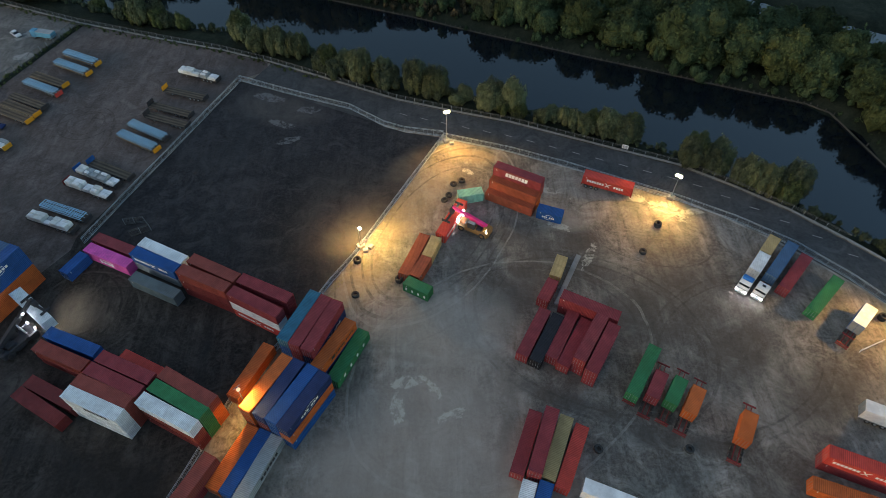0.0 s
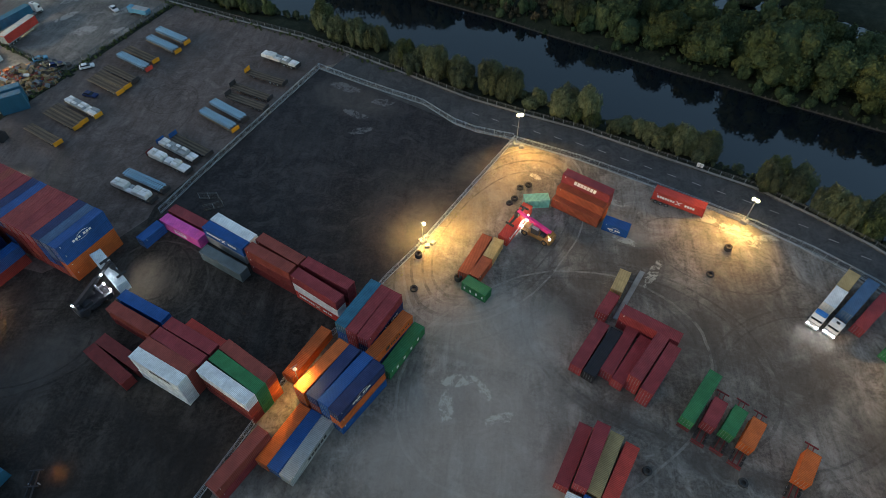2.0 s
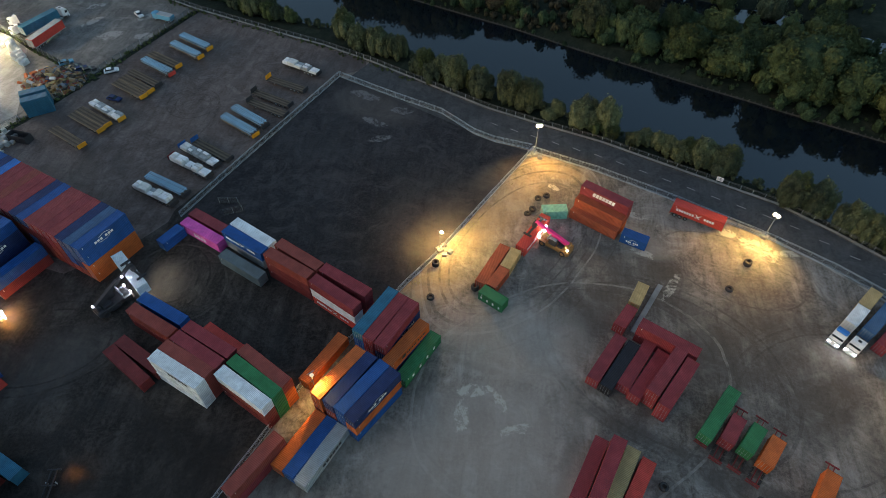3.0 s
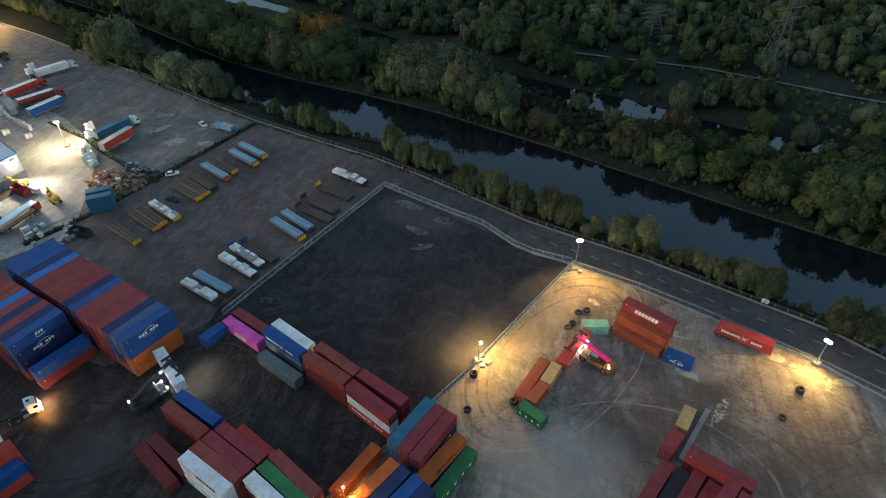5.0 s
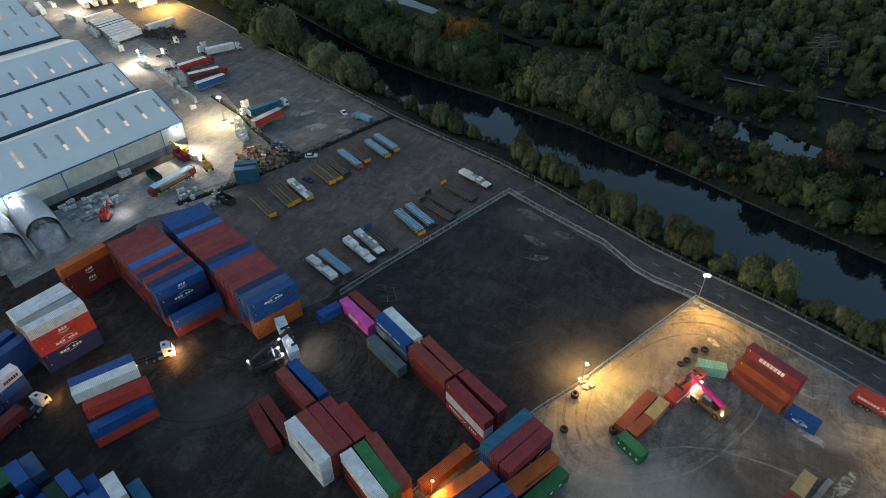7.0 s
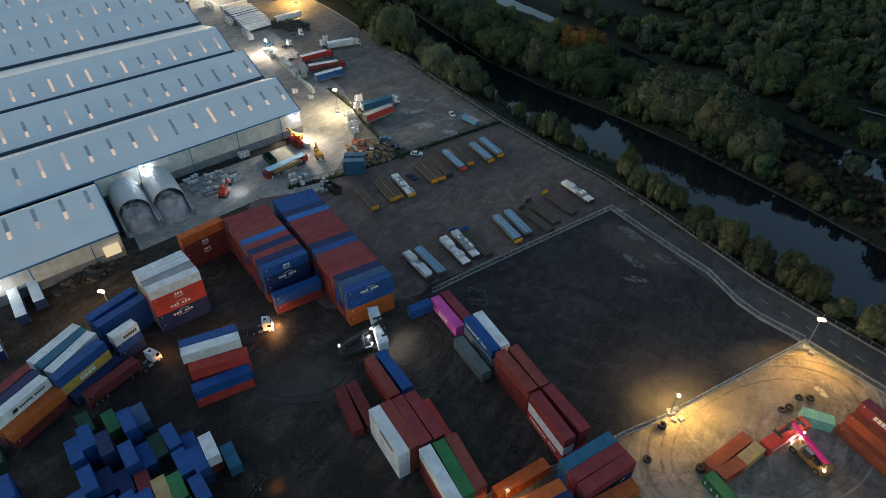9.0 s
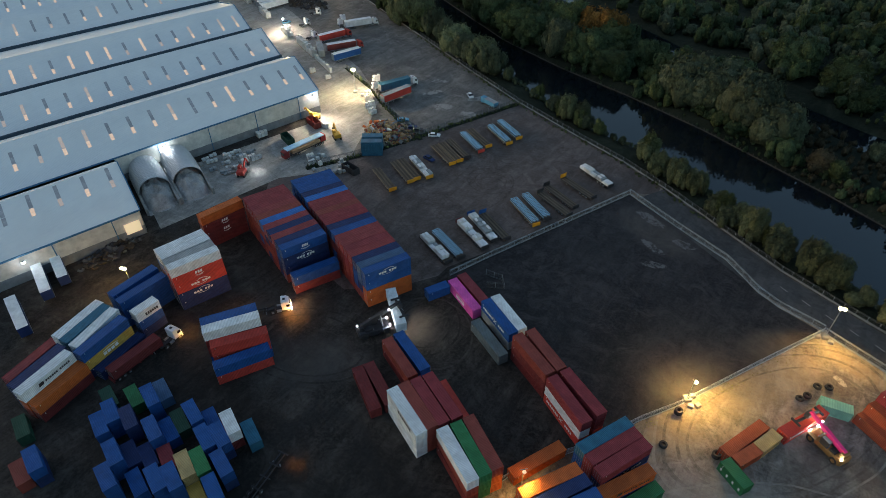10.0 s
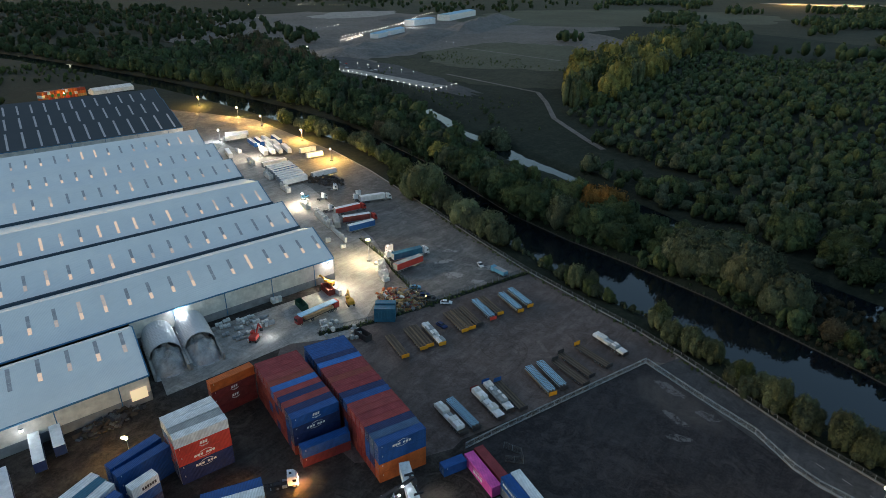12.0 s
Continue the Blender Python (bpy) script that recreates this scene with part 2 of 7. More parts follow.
        col = mix(nt, mix(nt, 1.0, torn, off.outputs[0], "MULTIPLY"), col, pale if shade else tuple(c * 0.6 for c in dark))
    if pools:
        p = ramp(nt, spot_mask(nt, pools, 0.06), ((0.12, 0.0), (0.42, 1.0)))
        col = mix(nt, mix(nt, 0.6, 0.0, p), col, tuple(c * 1.35 + 0.012 for c in mid))
        rough = mix(nt, p, rough, 0.42)
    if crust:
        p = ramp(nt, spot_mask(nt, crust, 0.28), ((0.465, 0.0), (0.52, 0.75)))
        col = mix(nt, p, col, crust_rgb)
    nt.links.new(col, b.inputs["Base Color"])
    nt.links.new(rough, b.inputs["Roughness"])
    tall = nt.nodes.new("ShaderNodeMath")
    tall.operation = "ADD"
    nt.links.new(grit, tall.inputs[0])
    nt.links.new(lane, tall.inputs[1])
    bump(nt, b, tall.outputs[0], 0.6, 0.15)
    MATS[name] = m


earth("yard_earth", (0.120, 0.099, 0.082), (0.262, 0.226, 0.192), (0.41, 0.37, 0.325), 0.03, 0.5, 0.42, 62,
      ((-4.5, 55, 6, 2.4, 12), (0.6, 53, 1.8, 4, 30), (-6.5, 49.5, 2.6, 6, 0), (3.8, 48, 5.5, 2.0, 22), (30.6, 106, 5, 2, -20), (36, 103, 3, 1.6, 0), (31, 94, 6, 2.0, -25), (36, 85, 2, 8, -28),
       # torn mud crust near the masts; lamp sheen on it is in the cream colour
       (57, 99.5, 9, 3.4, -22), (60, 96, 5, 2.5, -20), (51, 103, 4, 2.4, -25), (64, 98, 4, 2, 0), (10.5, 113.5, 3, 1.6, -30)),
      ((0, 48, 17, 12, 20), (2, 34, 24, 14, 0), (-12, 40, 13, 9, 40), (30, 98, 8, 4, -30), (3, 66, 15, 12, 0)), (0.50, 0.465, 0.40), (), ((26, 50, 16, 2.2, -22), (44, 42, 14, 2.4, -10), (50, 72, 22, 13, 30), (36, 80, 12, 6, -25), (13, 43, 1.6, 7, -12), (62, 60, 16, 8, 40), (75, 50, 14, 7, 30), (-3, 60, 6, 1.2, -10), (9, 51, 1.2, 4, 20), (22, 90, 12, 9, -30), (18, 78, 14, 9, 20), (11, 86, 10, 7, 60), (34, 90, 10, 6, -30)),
      # sandy strip by the fence; its colour also carries the masts' lit band
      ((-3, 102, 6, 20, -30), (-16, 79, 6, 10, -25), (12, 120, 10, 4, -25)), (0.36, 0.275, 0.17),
      ((2, 96, 26, 13.5, 62, 0.012, 0.6, 0), (2, 96, 29, 15.5, 62, 0.012, 0.55, 0), (2, 96, 31, 17, 62, 0.01, 0.5, 1), (2, 95, 23, 11, 60, 0.014, 0.5, 0), (3, 94, 34, 19, 60, 0.008, 0.45, 0), (32, 66, 24, 17, -30, 0.012, 0.5, 0), (32, 66, 26.5, 19, -30, 0.012, 0.5, 0),
       (14, 58, 30, 22, 30, 0.008, 0.45, 0), (14, 58, 32, 24, 30, 0.008, 0.4, 1), (62, 60, 20, 14, 40, 0.012, 0.5, 0), (62, 60, 22.5, 16, 40, 0.012, 0.45, 0), (50, 92, 16, 9, -25, 0.014, 0.5, 0)))
earth("yard_dark", (0.021, 0.0205, 0.023), (0.044, 0.0415, 0.044), (0.072, 0.067, 0.068), 0.02, 0.3, 0.25, 65, ((-45, 146, 9, 3.4, -20), (-33, 140, 6, 3, 0), (-37, 127, 6, 2.4, 20), (-40, 134, 8, 2.4, -25)), (), (0.17, 0.165, 0.165), (), (),
      # brown tracks by the fence, the masts' spill mixed into their colour
      ((-18, 96, 6, 13, -30), (-5, 116, 5, 10, -30), (-42, 141, 16, 8, -20)), (0.105, 0.093, 0.084))
# includes paler ellipses beside the reach stacker and the long chassis
earth("yard_west", (0.021, 0.0188, 0.0172), (0.046, 0.0395, 0.0345), (0.104, 0.091, 0.080), 0.035, 0.5, 0.45, 160, (), (), (0.34, 0.32, 0.29), (), ((-70, 20, 40, 16, 20), (-55, 36, 16, 9, -25), (-100, 30, 25, 10, 10)), ((-76, 72, 8, 8, 0), (-108, 56, 9, 4, 40), (-90, 50, 16, 9, 30)), (0.085, 0.075, 0.068),
      ((-74, 74, 6, 7, 30, 0.03, 0.6, 0), (-74, 74, 8.5, 9.5, 30, 0.025, 0.6, 0), (-72, 73, 10, 11.5, 60, 0.02, 0.5, 1), (-92, 54, 13, 9, 20, 0.02, 0.5, 0), (-92, 54, 15.5, 11, 20, 0.018, 0.5, 0)))
earth("trailer_yard", (0.092, 0.072, 0.066), (0.142, 0.113, 0.103), (0.205, 0.170, 0.156), 0.035, 0.45, 0.35, 150, (), (), (0.34, 0.32, 0.29), (), (), (), (0.1, 0.09, 0.085),
      ((-94, 136, 5, 5, 0, 0.03, 0.5, 0), (-94, 136, 7.5, 7, 0, 0.025, 0.5, 0), (-100, 120, 20, 9, 60, 0.015, 0.4, 0), (-100, 120, 22.5, 11, 60, 0.015, 0.4, 0)))
earth("lorry_yard", (0.115, 0.108, 0.100), (0.185, 0.174, 0.162), (0.29, 0.276, 0.258), 0.04, 0.45, 0.35, 160, ((-136, 168, 8, 5, 30), (-128, 182, 9, 4, 40), (-124, 169, 7, 4, 0), (-146, 176, 8, 3, 60), (-150, 186, 7, 3, 30)), (), (0.36, 0.35, 0.33))
earth("asphalt", (0.056, 0.057, 0.060), (0.078, 0.078, 0.080), (0.115, 0.115, 0.112), 0.05, 0.25, 0.2, 25)
earth("pale_mud", (0.34, 0.33, 0.32), (0.44, 0.43, 0.42), (0.56, 0.55, 0.54), 0.2, 0.2, 0.3, 30)
earth("apron", (0.24, 0.228, 0.208), (0.35, 0.333, 0.308), (0.48, 0.458, 0.425), 0.06, 0.3, 0.4, 75)
earth("scrub", (0.010, 0.015, 0.010), (0.021, 0.028, 0.018), (0.042, 0.047, 0.031), 0.012, 0.02, 0.15, 0)
# far ground tones, raised so that distance haze sits in the colour
earth("rough_grass", (0.030, 0.034, 0.022), (0.052, 0.056, 0.036), (0.084, 0.082, 0.056), 0.02, 0.02, 0.2, 30)
earth("field_grass", (0.066, 0.072, 0.047), (0.102, 0.108, 0.072), (0.155, 0.147, 0.106), 0.006, 0.02, 0.2, 30)
earth("far_soil", (0.102, 0.090, 0.082), (0.160, 0.144, 0.132), (0.26, 0.24, 0.222), 0.008, 0.1, 0.2, 20)
earth("pale_spoil", (0.12, 0.112, 0.105), (0.18, 0.168, 0.158), (0.26, 0.245, 0.23), 0.03, 0.1, 0.2, 20)


def water(name, tint, rough, ripple):
    m, nt, b = shader(name, rough)
    b.inputs["Base Color"].default_value = (*tint, 1)
    b.inputs["IOR"].default_value = 1.62
    bump(nt, b, noise_node(nt, ripple, 3, 0.5, place(nt)), 0.05, 0.05)
    MATS[name] = m


water("river_water", (0.005, 0.008, 0.012), 0.05, 0.5)


def roofing(name, rgb, dirt, ribs, turn, rough=0.45):
    """Profiled sheet: ribs down the slope, weather stains between the laps."""
    m, nt, b = shader(name, rough)
    pos = place(nt, (1, 1, 1), turn)
    wave = nt.nodes.new("ShaderNodeTexWave")
    wave.wave_type, wave.bands_direction = "BANDS", "X"
    wave.inputs["Scale"].default_value = ribs
    nt.links.new(pos, wave.inputs["Vector"])
    stain = noise_node(nt, 0.09, 6, 0.65, pos)
    fine = noise_node(nt, 0.5, 5, 0.7, place(nt, (2.5, 0.4, 1), turn))
    col = mix(nt, ramp(nt, stain, ((0.3, 0.0), (0.75, 0.5))), rgb, dirt)
    col = mix(nt, ramp(nt, fine, ((0.5, 0.0), (0.8, 0.45))), col, dirt)
    col = mix(nt, ramp(nt, wave.outputs["Fac"], ((0.0, 0.16), (0.3, 0.0))), col, dirt)
    nt.links.new(col, b.inputs["Base Color"])
    bump(nt, b, wave.outputs["Fac"], 0.4, 0.05)
    MATS[name] = m


roofing("roof_blue", (0.88, 0.87, 0.84), (0.68, 0.68, 0.68), 0.9, -76 + 180)
roofing("roof_dark", (0.020, 0.034, 0.046), (0.040, 0.052, 0.060), 0.6, -76 + 180, 0.75)
roofing("arch_steel", (0.58, 0.59, 0.60), (0.36, 0.355, 0.35), 0.5, 70, 0.5)


def foliage(name, a, b2, c):
    """Leaves seen from afar: tone by spray, by tree and by patch, with a leafy grain and relief."""
    m, nt, b = shader(name, 0.8)
    isl = nt.nodes.new("ShaderNodeNewGeometry").outputs["Random Per Island"]
    col = ramp(nt, isl, ((0.0, a), (0.6, b2), (1.0, c)))
    r = ramp(nt, chance(nt), ((0.0, 0.75), (1.0, 1.2)))
    patch = ramp(nt, noise_node(nt, 0.05, 3, 0.6, place(nt)), ((0.35, 0.7), (0.65, 1.25)))
    grain_n = noise_node(nt, 1.5, 6, 0.75, place(nt, (1, 1, 0.5)))
    grain = ramp(nt, grain_n, ((0.32, 0.45), (0.68, 1.45)))
    col = mix(nt, 1.0, mix(nt, 1.0, col, r, "MULTIPLY"), patch, "MULTIPLY")
    nt.links.new(mix(nt, 1.0, col, grain, "MULTIPLY"), b.inputs["Base Color"])
    b.inputs["Specular IOR Level"].default_value = 0.06
    bump(nt, b, grain_n, 1.0, 0.8)
    MATS[name] = m


foliage("leaf_green", (0.038, 0.061, 0.032), (0.052, 0.079, 0.039), (0.073, 0.099, 0.048))
foliage("leaf_olive", (0.060, 0.082, 0.035), (0.080, 0.104, 0.043), (0.108, 0.128, 0.053))
foliage("leaf_grey", (0.060, 0.080, 0.050), (0.080, 0.100, 0.062), (0.106, 0.124, 0.078))
foliage("leaf_willow", (0.095, 0.116, 0.064), (0.125, 0.148, 0.080), (0.165, 0.185, 0.102))
foliage("leaf_brown", (0.065, 0.058, 0.036), (0.086, 0.075, 0.047), (0.117, 0.098, 0.060))
foliage("leaf_gold", (0.20, 0.19, 0.062), (0.265, 0.245, 0.075), (0.34, 0.305, 0.09))
foliage("leaf_copper", (0.140, 0.084, 0.025), (0.196, 0.109, 0.031), (0.252, 0.133, 0.039))

# ---- mesh helpers ----
def mesh_of(name, verts, faces, mats=()):
    me = bpy.data.meshes.new(name)
    me.from_pydata([tuple(v) for v in verts], [], faces)
    for m in mats:
        me.materials.append(MATS[m] if isinstance(m, str) else m)
    return me


class Geo:
    """Collects boxes, tubes and sheets for one mesh."""

    def __init__(self):
        self.v, self.f = [], []

    def add(self, verts, faces):
        n = len(self.v)
        self.v += [tuple(p) for p in verts]
        self.f += [tuple(i + n for i in q) for q in faces]
        return self

    def box(self, x0, y0, z0, x1, y1, z1, c=0.0):
        """A box; c takes a chamfer off its upright and upper edges."""
        if c:
            ring = [(x0 + c, y0), (x1 - c, y0), (x1, y0 + c), (x1, y1 - c), (x1 - c, y1), (x0 + c, y1), (x0, y1 - c), (x0, y0 + c)]
            mx, my = (x0 + x1) / 2, (y0 + y1) / 2
            kx, ky = 1 - 2 * c / (x1 - x0), 1 - 2 * c / (y1 - y0)
            top = [(mx + (x - mx) * kx, my + (y - my) * ky, z1) for x, y in ring]
            v = [(x, y, z0) for x, y in ring] + [(x, y, z1 - c) for x, y in ring] + top
            f = [tuple(range(7, -1, -1)), tuple(range(16, 24))]
            for k in (0, 8):
                f += [(k + i, k + (i + 1) % 8, k + 8 + (i + 1) % 8, k + 8 + i) for i in range(8)]
            return self.add(v, f)
        v = [(x0, y0, z0), (x1, y0, z0), (x1, y1, z0), (x0, y1, z0), (x0, y0, z1), (x1, y0, z1), (x1, y1, z1), (x0, y1, z1)]
        return self.add(v, [(3, 2, 1, 0), (4, 5, 6, 7), (0, 1, 5, 4), (1, 2, 6, 5), (2, 3, 7, 6), (3, 0, 4, 7)])

    def bar(self, a, b, w, t=None):
        """A square or flat bar from a to b."""
        a, b, t = Vector(a), Vector(b), t or w
        d = (b - a).normalized()
        s = d.cross(Vector((0, 0, 1)))
        s = s.normalized() if s.length > 1e-4 else Vector((1, 0, 0))
        u = s.cross(d)
        v = [p + s * (i * w / 2) + u * (j * t / 2) for p in (a, b) for i, j in ((-1, -1), (1, -1), (1, 1), (-1, 1))]
        return self.add(v, [(3, 2, 1, 0), (4, 5, 6, 7), (0, 1, 5, 4), (1, 2, 6, 5), (2, 3, 7, 6), (3, 0, 4, 7)])

    def tube(self, a, b, r0, r1=None, n=10):
        a, b, r1 = Vector(a), Vector(b), r0 if r1 is None else r1
        d = (b - a).normalized()
        s = d.cross(Vector((0, 0, 1)))
        s = s.normalized() if s.length > 1e-4 else Vector((1, 0, 0))
        u = s.cross(d)
        v = [p + (s * math.cos(k * math.tau / n) + u * math.sin(k * math.tau / n)) * r for p, r in ((a, r0), (b, r1)) for k in range(n)]
        f = [(i, (i + 1) % n, n + (i + 1) % n, n + i) for i in range(n)]
        return self.add(v, f + [tuple(range(n - 1, -1, -1)), tuple(range(n, 2 * n))])

    def wheel(self, x, y, z, r, w, axis="y", hole=0.55, n=14):
        """A tyre: a ring with rounded shoulders."""
        prof = [(hole * r, -w * 0.42), (0.9 * r, -w / 2), (r, -w * 0.32), (r, w * 0.32), (0.9 * r, w / 2), (hole * r, w * 0.42)]
        k, v, f = len(prof), [], []
        for i in range(n):
            a = i * math.tau / n
            for q, h in prof:
                c, s = q * math.cos(a), q * math.sin(a)
                v.append((x + c, y + h, z + s) if axis == "y" else (x + h, y + c, z + s) if axis == "x" else (x + c, y + s, z + h))
        for i in range(n):
            for j in range(k):
                f.append((i * k + j, i * k + (j + 1) % k, (i + 1) % n * k + (j + 1) % k, (i + 1) % n * k + j))
        return self.add(v, f)

    def disc(self, x, y, z, r, w, axis="y", n=12):
        e = {"x": (w / 2, 0, 0), "y": (0, w / 2, 0), "z": (0, 0, w / 2)}[axis]
        p = Vector((x, y, z))
        return self.tube(p - Vector(e), p + Vector(e), r, n=n)

    def mesh(self, name, *mats):
        return mesh_of(name, self.v, self.f, mats)


def part(name, geo, material, parent, label=""):
    """One mesh as a part of a thing or of a part."""
    me = geo if isinstance(geo, bpy.types.Mesh) else geo.mesh(name, material)
    ob = new(name, me)
    ob.parent = parent
    if isinstance(geo, bpy.types.Mesh) and material:
        ob.material_slots[0].link = "OBJECT"
        ob.material_slots[0].material = MATS[material]
    return tagged(ob, label) if label else ob


def thing(name, label, category, m=None, group="", kind=""):
    ob = new(name)
    ob.empty_display_size = 0.5
    if m is not None:
        ob.matrix_world = m
    return tagged(ob, label, category, group, kind)


def solid(name, geo, material, label, category, m=None, group="", kind=""):
    """A thing that is one mesh."""
    ob = new(name, geo if isinstance(geo, bpy.types.Mesh) else geo.mesh(name, material))
    if m is not None:
        ob.matrix_world = m
    return tagged(ob, label, category, group, kind)


# ---- ground, river, road ----
NEAR_BANK = [(-1500, 325), (-980, 345), (-730, 346), (-566, 337), (-440, 320), (-291, 291), (-247, 268), (-178, 229), (-128, 209), (-95, 192), (-61, 185), (-35, 173), (-10, 160), (14, 147), (39, 135.5), (62, 124), (78, 112), (90, 102.4), (98, 95.2), (108, 84), (160, 18), (300, -150)]
FAR_BANK = [(-1500, 355), (-980, 371), (-730, 372), (-566, 366), (-440, 354), (-358, 338), (-240, 290), (-153, 243), (-116, 230), (-84, 222), (-49, 211), (-20, 198.7), (-3, 191.6), (18, 181.2), (34.5, 174), (50, 166.8), (67, 159.5), (85, 151.5), (104, 143.3), (112, 140), (117, 134), (118.5, 126), (119.5, 114), (124, 100), (140, 78), (190, 22), (320, -130)]
BACKWATER = [(-600, 600), (-336, 418), (-304, 399), (-274, 373), (-241, 359), (-197, 332), (-160, 318), (-90, 280), (-40, 256), (0, 236), (24, 229), (55, 218), (75, 211), (87, 211), (120, 190), (147, 173), (200, 150), (500, 60)]


def along(line, x):
    return np.interp(x, [p[0] for p in line], [p[1] for p in line])


def land(x, y):
    """Height of the ground: level yards, the river's channel and the backwater behind the island."""
    n, f, b = along(NEAR_BANK, x), along(FAR_BANK, x), along(BACKWATER, x)
    inside = np.minimum(y - n, f - y) * 0.85
    back = 5.2 - np.abs(y - b) * 0.8
    back = np.where(b > f + 14, back, -20)
    z = -4.0 * np.clip((inside + 3.5) / 5.5, 0, 1)
    z = np.minimum(z, -3.6 * np.clip((back + 3.0) / 5.0, 0, 1))
    wild = np.clip((y - f - 4) / 20, 0, 1) * np.clip(1 - (y - f - 60) / 80, 0, 1)
    return z + wild * (0.6 * np.sin(x * 0.07 + y * 0.04) + 0.5 * np.sin(x * 0.033 - y * 0.06))


def ground_sheet():
    xs = np.unique(np.concatenate([np.linspace(-4500, -1500, 16), np.linspace(-1500, -700, 60), np.linspace(-700, -330, 50), np.arange(-330, 180, 3.5), np.linspace(180, 500, 30), np.linspace(500, 4500, 20)]))
    ys = np.unique(np.concatenate([np.linspace(-1200, -100, 12), np.linspace(-100, 60, 40), np.arange(60, 330, 3.0), np.linspace(330, 800, 80), np.linspace(800, 4600, 30)]))
    gx, gy = np.meshgrid(xs, ys)
    gz = land(gx, gy)
    v = np.stack([gx.ravel(), gy.ravel(), gz.ravel()], 1)
    w = len(xs)
    i, j = np.meshgrid(np.arange(w - 1), np.arange(len(ys) - 1))
    a = (j * w + i).ravel()
    f = np.stack([a, a + 1, a + w + 1, a + w], 1)
    me = mesh_of("ground", v.tolist(), f.tolist(), ["scrub"])
    for p in me.polygons:
        p.use_smooth = True
    tagged(new("ground", me), "dark scrubby grass and earth reaching to the horizon", "ground", kind="structure")


ground_sheet()


def ribbon(line, lo, hi, z, step=4.0):
    """A strip that follows a polyline, from lo to hi metres on its left."""
    pts = [Vector((x, y)) for x, y in line]
    fine = []
    for a, b in zip(pts, pts[1:]):
        n = max(1, int((b - a).length / step))
        fine += [a.lerp(b, k / n) for k in range(n)]
    fine.append(pts[-1])
    g = Geo()
    rows = []
    for k, p in enumerate(fine):
        d = (fine[min(k + 1, len(fine) - 1)] - fine[max(k - 1, 0)]).normalized()
        nrm = Vector((-d.y, d.x))
        rows.append((p + nrm * lo, p + nrm * hi))
    v = [(q.x, q.y, z) for r in rows for q in r]
    g.add(v, [(2 * k, 2 * k + 1, 2 * k + 3, 2 * k + 2) for k in range(len(rows) - 1)])
    for q in g.f:
        assert len(q) == 4
    return g


def sheet(outline, z):
    g = Geo()
    g.add([(x, y, z) for x, y in outline], [tuple(range(len(outline)))])
    return g


water_g = Geo()
wx = np.unique(np.concatenate([np.linspace(-1500, 300, 120)]))
water_g.add([(x, float(along(NEAR_BANK, x)) - 4, -2.0) for x in wx] + [(x, float(along(FAR_BANK, x)) + 4, -2.0) for x in wx],
            [(i, i + 1, len(wx) + i + 1, len(wx) + i) for i in range(len(wx) - 1)])
solid("water", water_g, "river_water", "still dark river reflecting the evening sky", "river", kind="structure")
bx = np.linspace(-340, 480, 60)
back_g = Geo().add([(x, float(along(BACKWATER, x)) - 10, -2.02) for x in bx] + [(x, float(along(BACKWATER, x)) + 10, -2.02) for x in bx],
                   [(i, i + 1, len(bx) + i + 1, len(bx) + i) for i in range(len(bx) - 1)])
solid("water", back_g, "river_water", "narrow backwater behind the wooded island", "backwater", kind="structure")

edge = thing("bank_edge", "low weathered timber piling along the wooded river bank", "piling", kind="structure")
rail = Geo()
for x in np.arange(-300, 130, 5.0):
    p, q = (x, float(along(FAR_BANK, x)) + 0.5), (x + 5, float(along(FAR_BANK, x + 5)) + 0.5)
    rail.bar((*p, -1.85), (*q, -1.85), 0.22, 0.5)
part("rail", rail, "piling", edge)
for k, x in enumerate(np.arange(-150, 128, 1.6)):
    part("pile", Geo().box(x - 0.14, float(along(FAR_BANK, x)) + 0.2, -2.6, x + 0.14, float(along(FAR_BANK, x)) + 0.44, -1.05 + 0.12 * math.sin(k * 2.7)), "piling", edge)
KERB = [(-306, 271), (-256, 252.5), (-186, 221), (-143, 201), (-114, 188.3), (-83, 177.2), (-64, 171), (-47, 163.6), (-32, 156), (-8.5, 144), (7, 138.3), (23, 132.9), (37, 126.6), (51, 120.4), (64.6, 114.4), (76.5, 106), (87, 97.7), (96.5, 88.1), (102, 82), (120, 60), (150, 20)]
EAST_FENCE = [(4.4, 126.6), (21.6, 120.6), (35.6, 114.4), (61.2, 101.5), (72.7, 94.5), (83, 86.6), (91.7, 77), (96.7, 70), (112, 48), (138, 10)]
FENCE_TOP = [(-79.0, 91.9), (-74.3, 104.7), (-57.7, 147.0), (-54.8, 154.4), (-41.7, 148.4), (-33.1, 144.7), (-21.5, 140.0), (-16.5, 136.0), (-11.7, 132.2), (-6.1, 129.6), (4.4, 127.4)]
FENCE_LINE = [(4.4, 126.4), (-5.4, 108.0), (-16.6, 86.4), (-21.7, 78.4), (-29.0, 65.0), (-36.4, 54.6), (-43.0, 37.4), (-52, 15)]

yard = [(x, y - 0.4) for x, y in KERB[::-1]] + [(-306, 271), (-420, 300), (-520, 280), (-520, 60), (-330, -60), (-150, -70), (60, -60), (150, -40)]
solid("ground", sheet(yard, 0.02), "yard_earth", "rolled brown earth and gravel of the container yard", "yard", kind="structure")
west = [(-79, 92), (-74.3, 104.7), (-54.6, 154), (-64, 168), (-83, 174), (-114, 185), (-143, 197.5), (-186, 217), (-256, 248), (-300, 262), (-300, 150), (-185, 60), (-190, -40), (-60, -40), (-43, 37), (-36.4, 54.5), (-21.7, 78.2)]
